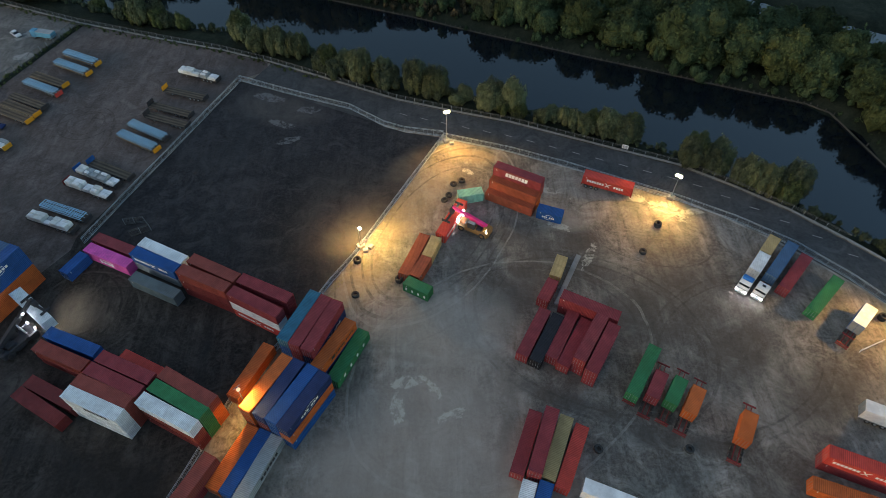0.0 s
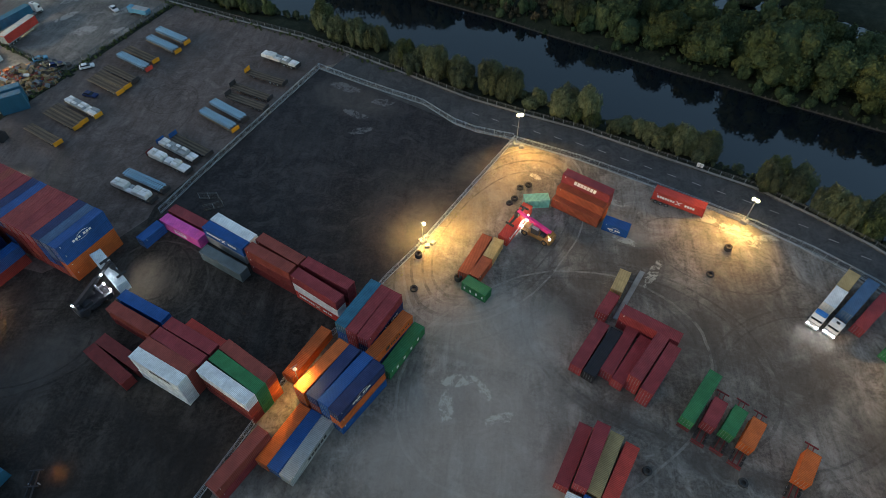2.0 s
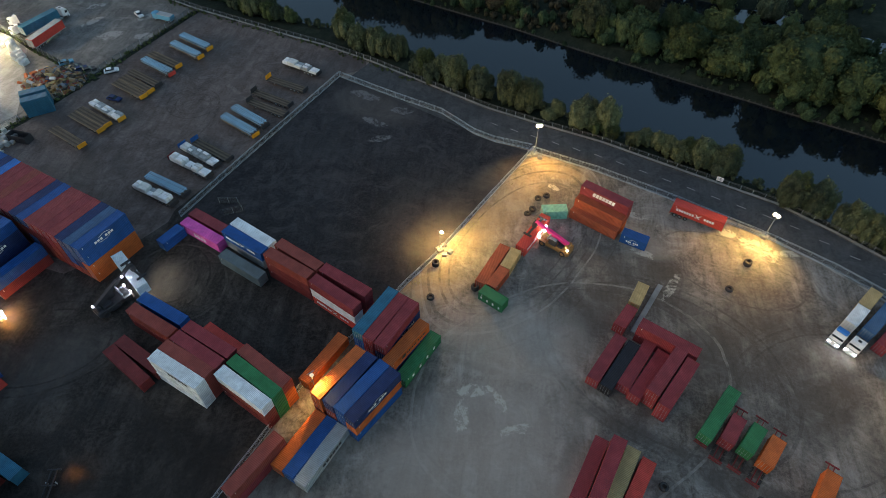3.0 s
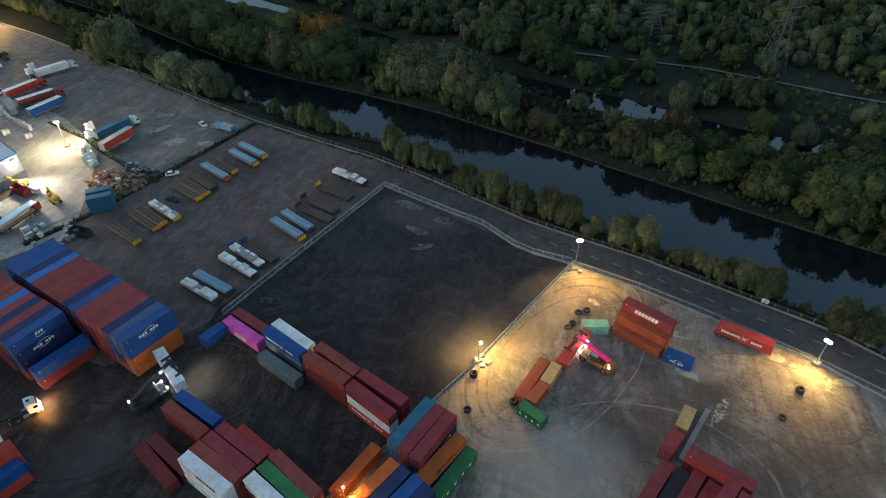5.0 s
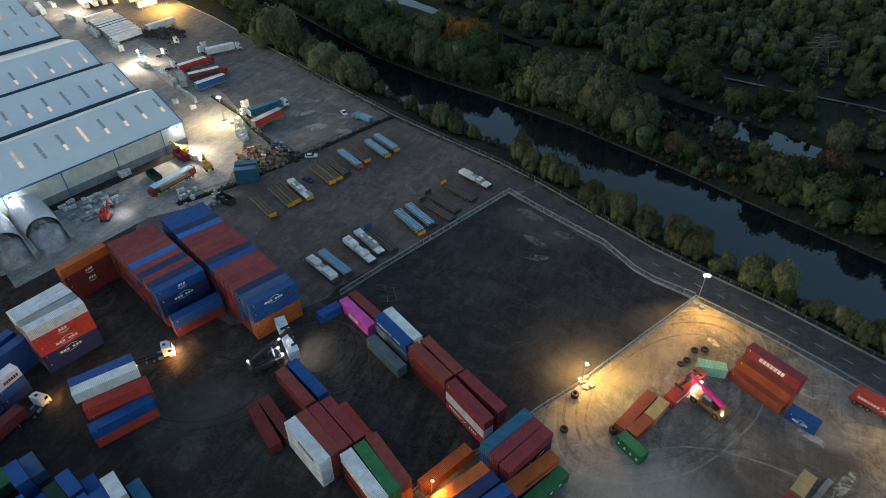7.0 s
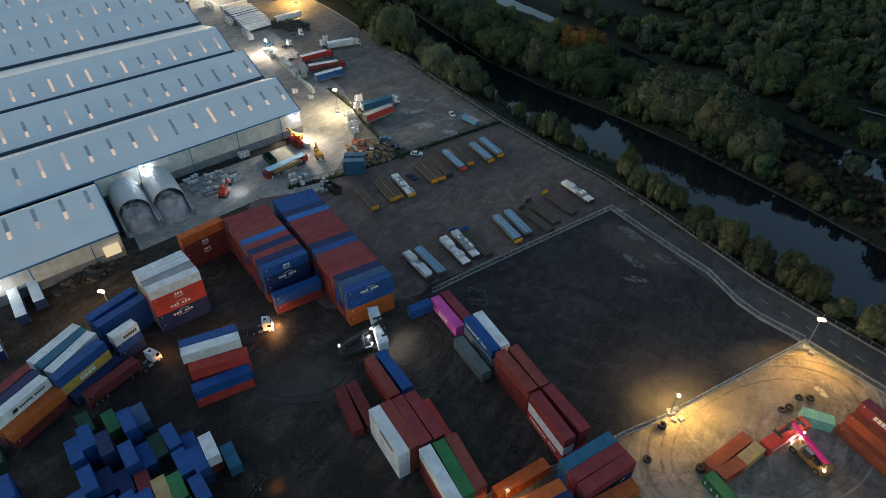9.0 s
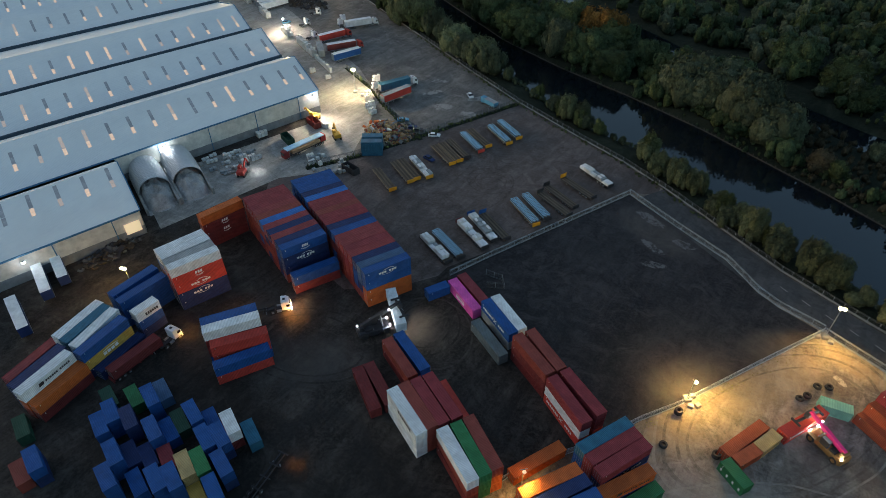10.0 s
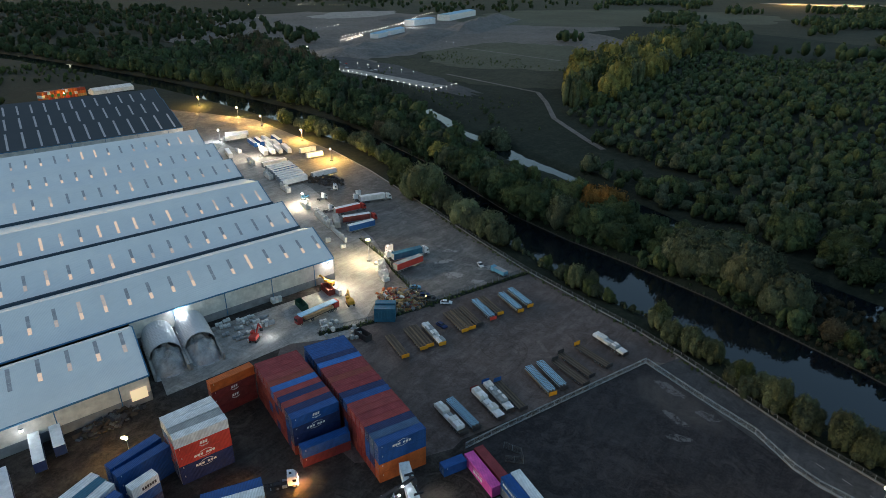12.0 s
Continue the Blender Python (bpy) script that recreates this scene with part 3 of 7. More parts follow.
solid("ground", sheet(west, 0.045), "yard_west", "dark damp earth of the western storage yard", "yard", kind="structure")
dark = [(-79, 91.9), (-74.3, 104.7), (-57.6, 146.8), (-54.8, 154.2), (-41.7, 148.2), (-33.1, 144.5), (-21.5, 139.8), (-11.8, 132.0), (-6.1, 129.4), (4.2, 126.8), (-16.8, 86.4), (-21.9, 78.4), (-27, 76)]
solid("ground", sheet(dark, 0.07), "yard_dark", "empty dark tarmac yard with faint stains", "yard", kind="structure")
lot = [(-81.5, 94), (-76, 106), (-56, 154.5), (-47.5, 159.5), (-48.5, 163.4), (-64, 170.2), (-83, 176.4), (-112.5, 187.4), (-123.8, 156), (-130.8, 138), (-137.3, 121.6), (-146, 106.5), (-152, 96), (-140, 80), (-98, 72), (-86, 83), (-81.5, 90)]
solid("ground", sheet(lot, 0.058), "trailer_yard", "worn brown earth where flat trailers are parked", "yard", kind="structure")
ROAD = [(-306, 271)] + KERB[1:]
road_g = ribbon(ROAD[7:], -11.5, -0.6, 0.10)
solid("road", road_g, "asphalt", "narrow asphalt road between the yard and the river", "road", kind="structure")
apron_pts = [(-171, 137), (-168, 128), (-184, 70), (-158, 60), (-150, 98), (-138, 112), (-140, 121), (-150, 142), (-160, 160), (-186, 177), (-260, 209), (-380, 240), (-345, 204), (-200, 152)]
lorry_pts = [(-148, 108.5), (-139.6, 122), (-133.2, 138.2), (-126.2, 156.4), (-114.6, 187), (-143, 199.6), (-186, 219.6), (-256, 251), (-306, 269.5), (-420, 300), (-480, 290), (-400, 225), (-260, 195), (-186, 170), (-150, 140)]
solid("pavement", sheet(lorry_pts, 0.065), "lorry_yard", "grey worn hardstanding of the lorry park", "pavement", kind="structure")
solid("pavement", sheet(apron_pts, 0.085), "apron", "pale dusty concrete apron beside the long shed", "pavement", kind="structure")
VERGE = [(-147, 107), (-138.5, 122), (-132, 138), (-125, 156), (-113.5, 187)]
WEST_VERGE = [(-190, 173.5), (-168.3, 164.6), (-156, 157), (-143.3, 150.6), (-135, 146.6), (-127.3, 143.5)]
solid("verge", ribbon(WEST_VERGE, -0.9, 0.9, 0.115), "scrub", "strip of dark weeds and rubble beside the scrap heap", "verge", kind="structure")
solid("verge", ribbon(VERGE, -1.2, 1.2, 0.10), "scrub", "strip of dark weeds between the yards", "verge", kind="structure")


def blob(cx, cy, rx, ry, turn, z, seed, rag=0.35, n=64):
    """An irregular flat patch."""
    g = Geo()
    rnd = random.Random(seed)
    off = rnd.random() * 50
    c, s = math.cos(radians(turn)), math.sin(radians(turn))
    ring = []
    for k in range(n):
        a = k * math.tau / n
        q = 1 + rag * (noise.noise((2 * math.cos(a) + off, 2 * math.sin(a), off)) * 1.4 + 0.7 * noise.noise((6 * math.cos(a), 6 * math.sin(a) + off, 1)))
        x, y = rx * q * math.cos(a), ry * q * math.sin(a)
        ring.append((cx + c * x - s * y, cy + s * x + c * y, z))
    return g.add([(cx, cy, z)] + ring, [(0, 1 + k, 1 + (k + 1) % n) for k in range(n)])


solid("kerb", (lambda g: g)(ribbon(KERB, -0.5, 0.0, 0.5)), "concrete", "low concrete wall top along the river side", "wall", kind="structure")
wall_g = Geo()
for (x0, y0), (x1, y1) in zip(KERB, KERB[1:]):
    wall_g.bar((x0, y0, 0.22), (x1, y1, 0.22), 0.35, 0.5)
solid("wall_river", wall_g, "concrete", "low weathered concrete river wall beside the road", "wall", kind="structure")
solid("pavement", ribbon(ROAD[10:], -12.1, -11.5, 0.112), "apron", "broken concrete edging along the road", "pavement", kind="structure")
line_g = Geo()
for k in range(8, 30):
    t = 8 + k * 6.3
    x = -60 + t * 0.9
    y = float(along(KERB, x)) - 6.0
    line_g.bar((x, y, 0.118), (x + 2.0, y - 1.0, 0.118), 0.2, 0.006)
solid("road_marking", line_g, "concrete", "worn dashed white centre line", "road marking", kind="structure")

# ---- shipping containers ----
def corrugated(g, a, b, z0, z1, out, pitch=0.28, deep=0.045):
    """An upright corrugated wall from a to b; out is its outward normal."""
    a, b, o = Vector(a), Vector(b), Vector(out)
    n = max(3, round((b - a).length / pitch))
    pts = []
    for k in range(n):
        for f, d in ((0.0, 0), (0.28, 0), (0.5, 1), (0.78, 1)):
            pts.append(a.lerp(b, (k + f) / n) - o * (deep * d))
    pts.append(b)
    m = len(pts)
    g.add([(p.x, p.y, z0) for p in pts] + [(p.x, p.y, z1) for p in pts], [(i, i + 1, m + i + 1, m + i) for i in range(m - 1)])


def container_meshes(length, h):
    w, x, r = 2.44, length / 2, 0.12
    shell, roof, frame, leaf, bars = Geo(), Geo(), Geo(), Geo(), Geo()
    corrugated(shell, (-x + r, -w / 2 + 0.02), (x - r, -w / 2 + 0.02), r, h - 0.1, (0, -1))
    corrugated(shell, (x - r, w / 2 - 0.02), (-x + r, w / 2 - 0.02), r, h - 0.1, (0, 1))
    corrugated(shell, (x - 0.02, -w / 2 + r), (x - 0.02, w / 2 - r), r, h - 0.1, (1, 0))
    shell.box(-x + 0.03, -w / 2 + 0.06, 0.08, x - 0.06, w / 2 - 0.06, 0.16)
    n = round((length - 0.3) / 0.3)
    pts = []
    for k in range(n):
        for f, d in ((0.0, 0), (0.3, 0), (0.5, 1), (0.8, 1)):
            pts.append((-x + 0.15 + (length - 0.3) * (k + f) / n, h - 0.02 - 0.025 * d))
    pts.append((x - 0.15, h - 0.02))
    m = len(pts)
    roof.add([(p, -w / 2 + 0.07, z) for p, z in pts] + [(p, w / 2 - 0.07, z) for p, z in pts], [(i, i + 1, m + i + 1, m + i) for i in range(m - 1)])
    for s in (-1, 1):
        frame.box(-x, s * w / 2 - 0.06, h - 0.12, x, s * w / 2 + 0.0 if s > 0 else s * w / 2 + 0.06, h - 0.005)
        frame.box(-x, s * w / 2 - (0.08 if s > 0 else 0), 0.0, x, s * w / 2 + (0 if s > 0 else 0.08), 0.16)
    for s in (-1, 1):
        frame.box(s * x - (0.12 if s > 0 else 0), -w / 2, h - 0.14, s * x + (0 if s > 0 else 0.12), w / 2, h - 0.005)
        frame.box(s * x - (0.12 if s > 0 else 0), -w / 2, 0, s * x + (0 if s > 0 else 0.12), w / 2, 0.16)
        for q in (-1, 1):
            frame.box(min(s * x, s * x - s * 0.16), min(q * w / 2, q * w / 2 - q * 0.14), 0.16, max(s * x, s * x - s * 0.16), max(q * w / 2, q * w / 2 - q * 0.14), h - 0.14)
            cx, cy = s * (x - 0.085), q * (w / 2 - 0.08)
            for z in (0.06, h - 0.06):
                frame.box(cx - 0.095, cy - 0.09, z - 0.06, cx + 0.095, cy + 0.09, z + 0.065)
    leaf.box(-x + 0.02, 0.02, 0.17, -x + 0.07, w / 2 - 0.15, h - 0.15)
    for z in (0.35, h * 0.36, h * 0.64, h - 0.42):
        leaf.box(-x + 0.0, 0.06, z, -x + 0.02, w / 2 - 0.2, z + 0.09)
    for y in (0.28, 0.78):
        bars.tube((-x - 0.03, y, 0.1), (-x - 0.03, y, h - 0.1), 0.022, n=6)
        bars.box(-x - 0.05, y - 0.14, h * 0.42, -x - 0.02, y + 0.14, h * 0.42 + 0.05)
    return dict(shell=shell.mesh("shell", "rust"), roof=roof.mesh("roof", "rust"), frame=frame.mesh("frame", "rust"),
                door=leaf.mesh("door", "rust"), bars=bars.mesh("locking_bar", "galvanised"))


FLIP = Matrix.Scale(-1, 4, (0, 1, 0))
CONTAINERS = {}
WORD = dict(red="bright red", darkred="dark oxblood red", maroon="maroon", rust="brown-red", orange="orange", terracotta="faded terracotta orange", tan="sandy yellow", yellow="ochre yellow", green="green",
            darkgreen="dark green", mint="mint green", teal="teal blue", blue="royal blue", navy="navy blue", black="black", slate="slate grey", steel="faded steel blue", grey="pale grey", white="white",
            pink="magenta pink", brightblue="bright blue", palered="faded red")


def logo_mesh(kind):
    """Plain shapes for a shipping line's mark on the long side: rows of blocks, bars and sweeps."""
    g = Geo()
    y = -1.245

    def block_at(x, w, z0, z1, lean=0.0):
        g.add([(x, y, z0), (x + w, y, z0), (x + w + lean, y, z1), (x + lean, y, z1)], [(0, 1, 2, 3)])

    def row(n, x0, pitch, w, z0, z1, lean=0.0):
        for k in range(n):
            block_at(x0 + k * pitch, w, z0, z1, lean)

    def sweep(x0, x1, z, lift, t):
        pts = [(x0 + (x1 - x0) * k / 12, z + lift * math.sin(math.pi * k / 12)) for k in range(13)]
        g.add([(x, y, q) for x, q in pts] + [(x, y, q + t) for x, q in pts], [(i, i + 1, 14 + i, 13 + i) for i in range(12)])

    if kind == 0:
        row(7, -2.9, 0.82, 0.66, 0.95, 2.05, 0.18)
    elif kind == 1:
        row(3, -2.6, 0.72, 0.56, 1.0, 1.6)
        row(3, 0.1, 0.72, 0.56, 1.0, 1.6)
        sweep(-1.3, 1.5, 1.78, 0.4, 0.13)
        sweep(-1.7, 1.1, 0.72, -0.24, 0.1)
    elif kind == 2:
        row(7, -5.0, 0.62, 0.46, 1.0, 1.7)
        row(4, 1.6, 0.62, 0.46, 1.0, 1.7)
        block_at(-0.6, 0.3, 0.8, 2.0, 1.3)
        block_at(0.4, 0.3, 0.8, 2.0, -1.0)
    elif kind == 3:
        row(4, -3.9, 2.4, 0.62, 0.85, 1.75)
    elif kind == 4:
        row(6, -1.4, 0.9, 0.66, 0.85, 1.75)
    elif kind == 5:
        row(6, -1.0, 0.5, 0.36, 1.1, 1.6)
        row(5, 2.4, 0.5, 0.36, 1.1, 1.6)
        block_at(-2.6, 1.1, 0.9, 1.8, 0.2)
    elif kind == 6:
        row(3, -0.9, 0.62, 0.46, 1.35, 2.1, 0.15)
        sweep(-1.1, 1.2, 1.0, -0.2, 0.12)
        sweep(-0.7, 0.9, 0.72, -0.12, 0.1)
    else:
        row(4, -1.9, 1.0, 0.8, 0.7, 1.5)
        sweep(-1.9, 2.0, 1.7, 0.2, 0.2)
    return g.mesh("logo", "logo_dark" if kind in (4, 5) else "logo_white")


LOGOS = {k: logo_mesh(k) for k in range(8)}
TAGS = Geo()
for tx in (-0.88, 0.8):
    TAGS.box(-0.06, -1.236, 1.9, 0.06, -1.228, 2.35)
TAG_MESH = TAGS.mesh("marking", "logo_white")


def container(x, y, z, turn, length, colour, h=2.6, logo=-1, rnd=random.Random(5)):
    key = (length, h)
    if key not in CONTAINERS:
        CONTAINERS[key] = container_meshes(length, h)
    me = CONTAINERS[key]
    size = "twenty-foot" if length < 8 else "forty-foot"
    where = "standing on the yard earth" if z < 0.2 else "on a trailer chassis" if abs(z - 1.2) < 0.2 else "stacked on another container"
    ob = thing("shipping_container", f"{WORD[colour]} steel {size} shipping container {where}", "shipping container",
               pose(x, y, z, 0, 0, turn), "shipping containers")
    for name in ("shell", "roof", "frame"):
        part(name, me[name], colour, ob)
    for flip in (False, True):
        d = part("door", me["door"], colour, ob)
        b = part("locking_bar", me["bars"], "", d, "galvanised locking bars")
        if flip:
            d.matrix_local = FLIP
    if logo >= 0:
        lg = tagged(part("logo", LOGOS[logo], "", ob, "painted shipping mark"), "painted shipping mark", kind="stuff")
        if length < 8:
            lg.matrix_local = Matrix.Diagonal((0.62, 1, 0.85, 1))
    mk = part("marking", TAG_MESH, "", ob, "small white marking")
    mk.location.x = -length / 2 + 0.9
    return ob


STACKS = [0]


def stack(x, y, turn, length, colours, h=2.6, base=0.0, marks=()):
    """Containers one on another, the lowest first; marks names each one's painted mark, or -1."""
    STACKS[0] += 1
    rnd = random.Random(STACKS[0])
    cols = colours.split()
    for k, c in enumerate(cols):
        t = turn + rnd.uniform(-0.35, 0.35)
        show = marks[k] if k < len(marks) else -1
        container(x + rnd.uniform(-0.05, 0.05), y + rnd.uniform(-0.05, 0.05), base + 0.09 + k * h, t, length, c, h, show)


HIDDEN = []


def block(x, y, turn, step_turn, pitch, rows, marks=()):
    """Parallel stacks side by side; rows give each stack's colours."""
    c, s = math.cos(radians(step_turn)), math.sin(radians(step_turn))
    for k, row in enumerate(rows):
        px, py = x + c * pitch * k, y + s * pitch * k
        if k < 1:
            stack(px, py, turn, 12.19, row, h=2.75, marks=marks)
            continue
        cols = row.split()
        HIDDEN.extend((px, py, 0.09 + 2.75 * j, turn, q) for j, q in enumerate(cols[:-1]))
        stack(px, py, turn, 12.19, cols[-1], h=2.75, base=2.75 * (len(cols) - 1))


def inner_rows():
    """The lower containers inside the long blocks, of which only the ends show."""
    me = CONTAINERS[(12.19, 2.75)]
    names = sorted({c for *_, c in HIDDEN})
    v, f, idx = [], [], []
    for x, y, z, turn, c in HIDDEN:
        m = pose(x, y, z, 0, 0, turn)
        for part_name, side in (("shell", Matrix()), ("frame", Matrix()), ("door", Matrix()), ("door", FLIP)):
            n = len(v)
            v += [tuple(m @ (side @ q.co)) for q in me[part_name].vertices]
            for poly in me[part_name].polygons:
                f.append(tuple(i + n for i in poly.vertices))
                idx.append(names.index(c))
    data = mesh_of("container_rows", v, f, names)
    data.polygons.foreach_set("material_index", idx)
    tagged(new("container_rows", data), "lower rows of red and blue containers packed inside long blocks", "shipping container", kind="stuff")



# ---- where the containers stand ----
# south yard, loose boxes
stack(5.4, 95.6, 63, 12.19, "red", marks=(2,))
stack(-3.3, 84.8, 67, 12.19, "terracotta")
stack(0.6, 86.8, 68, 6.06, "tan")
stack(-1.9, 81.2, 63, 6.06, "terracotta")
stack(-2.5, 76.1, -31, 6.06, "green", marks=(3,))
stack(10.2, 103.6, 10, 6.06, "mint")

# stepped pile by the road: each tier set back, resting on two below
stack(19.8, 101.5, -30, 12.19, "terracotta")
stack(21.07, 103.7, -30, 12.19, "orange")
stack(20.62, 102.92, -30.5, 12.19, "terracotta", base=2.6)
stack(21.77, 104.9, -30.5, 12.19, "rust", base=2.6)
stack(21.6, 104.6, -30, 12.19, "maroon", base=5.2, marks=(0,))
stack(28.7, 97.0, -22, 6.06, "blue", marks=(1,))
stack(28.1, 80.4, 66, 6.06, "tan")
stack(24.9, 74.2, 60, 6.06, "maroon")

# maroon group
stack(20.7, 64.0, 60, 12.19, "maroon")
stack(23.1, 62.6, 59.5, 12.19, "black")
stack(26.33, 63.28, 60, 12.19, "maroon")
stack(28.46, 61.43, 58, 12.19, "maroon")
stack(31.24, 60.97, 57, 12.19, "maroon maroon")
stack(33.0, 58.5, 57, 12.19, "maroon maroon")
stack(32.4, 68.3, -29, 12.19, "maroon maroon")

# group at the lane
stack(16.6, 41.6, 67, 12.19, "maroon")
stack(19.25, 40.9, 68, 12.19, "maroon maroon")
stack(21.9, 40.5, 65.5, 12.19, "tan")
stack(24.2, 38.7, 64, 12.19, "red")
stack(15.33, 31.92, 69, 6.06, "white")
stack(18.03, 31.65, 67, 6.06, "blue")

# east edge
stack(79.1, 77.5, 45.5, 12.19, "maroon")
stack(83.0, 71.4, 41.6, 12.19, "green")
stack(72.9, 34.9, -25, 12.19, "maroon red", marks=(-1, 2))
stack(69.6, 30.8, -22, 12.19, "orange")

# boxes on chassis, base 1.2
stack(40.2, 54.3, 56, 12.19, "green", base=1.2)
stack(41.9, 51.2, 58, 6.06, "maroon", base=1.2)
stack(45.1, 49.9, 55, 6.06, "green", base=1.2)
stack(47.9, 47.9, 56, 6.06, "orange", base=1.2)
stack(55.8, 42.7, 58, 6.06, "orange", base=1.2)
stack(44.1, 105.8, -25, 12.19, "red", base=1.2, marks=(2,))
stack(76.6, 80.0, 46.5, 12.19, "steel", base=1.2)
stack(75.5, 84.2, 48.5, 6.06, "tan", base=1.2)
stack(71.4, 79.5, 48.5, 6.06, "white", base=1.2)

# stacks along the fence
stack(-25.3, 65.8, 65, 12.19, "steel blue teal")
stack(-23.0, 64.6, 65, 12.19, "rust maroon maroon")
stack(-20.67, 63.49, 66, 12.19, "blue navy maroon", marks=(-1, 2, -1))
stack(-18.69, 60.83, 61, 12.19, "blue orange", marks=(-1, 5))
stack(-16.03, 59.87, 64, 12.19, "green", marks=(3,))
stack(-29.46, 51.69, 60, 12.19, "rust orange orange")
stack(-26.98, 50.60, 62, 12.19, "rust rust navy")
stack(-24.48, 49.30, 59, 12.19, "navy blue blue")
stack(-22.33, 48.04, 59, 12.19, "blue orange navy", marks=(-1, -1, 1))
stack(-34.53, 40.28, 65, 12.19, "orange")
stack(-32.18, 39.40, 65, 12.19, "blue")
stack(-29.86, 38.23, 66, 12.19, "grey", marks=(4,))
stack(-40.39, 34.36, 62, 12.19, "maroon rust")
stack(-34.3, 57.0, 65, 12.19, "orange")

# row along the dark yard
stack(-77.6, 84.3, 64, 6.06, "blue")
stack(-70.53, 86.02, -26, 12.19, "pink", h=2.9, marks=(7,))
stack(-69.7, 89.1, -25, 12.19, "maroon", h=2.9)
stack(-58.57, 82.68, -27, 12.19, "grey blue", marks=(-1, 2))
stack(-57.6, 85.05, -27.5, 12.19, "steel white")
stack(-58.1, 77.6, -26, 12.19, "slate", h=2.9)
stack(-45.9, 75.4, -26, 12.19, "darkred darkred rust")
stack(-44.4, 78.0, -28, 12.19, "darkred rust rust")
stack(-34.5, 69.3, -29, 12.19, "red white maroon", marks=(2, -1, -1))
stack(-33.1, 72.5, -27, 12.19, "red maroon maroon")

# double row
stack(-69.0, 62.7, -23, 12.19, "blue blue")
stack(-70.0, 59.7, -24, 12.19, "darkred rust")
stack(-72.0, 50.7, -30, 12.19, "darkred")
stack(-70.6, 53.3, -27, 12.19, "darkred")
stack(-59.2, 48.5, -24, 12.19, "white white white", marks=(-1, -1, 4))
stack(-58.21, 50.78, -24, 12.19, "rust rust rust")
stack(-56.88, 53.03, -25, 12.19, "maroon maroon maroon")
stack(-55.6, 55.4, -25, 12.19, "maroon maroon maroon")
stack(-54.6, 58.4, -27, 12.19, "red")
stack(-45.8, 46.5, -28, 12.19, "darkred rust white")
stack(-44.51, 48.87, -29, 12.19, "green green green")
stack(-43.39, 51.23, -30, 12.19, "orange orange rust")

# pile in the middle of the west yard
stack(-98.12, 40.07, 63, 12.19, "red blue")
stack(-100.57, 42.04, 57, 12.19, "blue red red")
stack(-103.21, 42.73, 58, 12.19, "blue darkred darkred white")
stack(-105.50, 43.96, 59, 12.19, "blue blue navy blue")

# high stack by the shed
stack(-124.45, 49.86, 73, 12.19, "navy navy red red white", h=2.65, marks=(-1, 1, 1, 6, -1))
stack(-126.97, 50.49, 74, 12.19, "navy navy red red grey", h=2.65)
stack(-129.58, 51.23, 76, 12.19, "navy red navy blue white", h=2.65)
stack(-132.11, 51.82, 77, 12.19, "navy red rust blue white", h=2.65)
stack(-139.2, 68.7, 79, 12.19, "darkred darkred darkred orange", h=2.65, marks=(-1, 6, 6, -1))

# diagonal rows at the west
stack(-131.9, 39.0, 88, 12.19, "blue blue blue")
stack(-135.7, 39.3, 91, 12.19, "navy blue blue")
stack(-126.0, 35.8, 90, 6.06, "navy blue white", marks=(-1, -1, 4))
stack(-134.48, 24.74, 102, 12.19, "steel steel white")
stack(-131.99, 25.02, 102, 12.19, "steel navy teal")
stack(-129.20, 25.43, 105, 12.19, "navy blue white")
stack(-125.88, 24.97, 98, 12.19, "navy yellow blue", marks=(-1, 7, -1))
stack(-123.44, 26.18, 99, 12.19, "navy")
stack(-134.54, 13.07, 102, 12.19, "darkred maroon")
stack(-128.68, 12.48, 101, 12.19, "steel navy navy")
stack(-126.02, 12.41, 100, 12.19, "rust orange white", marks=(-1, -1, 5))
stack(-123.48, 12.99, 99, 12.19, "darkred orange")

# blue twenty-foot boxes
stack(-108.54, 15.41, -18, 6.06, "blue blue")
stack(-104.34, 16.68, -18, 6.06, "navy navy")
stack(-105.47, 22.30, -17, 6.06, "blue blue")
stack(-106.7, 25.3, -17, 6.06, "steel")
stack(-110.33, 21.00, -14, 6.06, "green")
stack(-114.25, 17.64, -15, 6.06, "darkgreen")
stack(-98.30, 17.83, -17, 6.06, "blue blue")
stack(-97.34, 20.19, -16, 6.06, "blue")
stack(-97.35, 22.90, -18, 6.06, "darkgreen")
stack(-94.99, 24.86, -16, 6.06, "blue blue")
stack(-92.19, 26.70, -19, 6.06, "blue")
stack(-88.37, 22.60, -17, 6.06, "navy blue")
stack(-86.47, 24.65, -18, 6.06, "navy blue")
stack(-92.29, 16.18, -21, 6.06, "maroon")
stack(-99.85, 10.42, -16, 6.06, "blue blue")
stack(-98.78, 12.75, -17, 6.06, "navy")
stack(-95.59, 14.39, -17, 6.06, "navy")
stack(-86.62, 16.73, -20, 6.06, "steel tan")
stack(-84.96, 18.83, -19, 6.06, "blue green")
stack(-81.27, 20.96, -17, 6.06, "navy blue")
stack(-87.03, 27.62, -21, 6.06, "darkred white")
stack(-83.6, 29.3, -22, 6.06, "teal")
stack(-96.32, 6.84, -15, 6.06, "blue blue")
stack(-92.6, 9.9, -15, 6.06, "blue")
stack(-88.7, 11.9, -17, 6.06, "blue blue")
stack(-86.59, 13.92, -17, 6.06, "blue blue")
stack(-80.88, 14.72, -19, 6.06, "yellow")
stack(-78.6, 16.8, -20, 6.06, "green blue")
stack(-107.57, 12.47, -18, 6.06, "navy blue")
stack(-122.1, 3.5, -16, 6.06, "darkgreen")
stack(-110.6, 1.0, -14, 6.06, "navy blue")
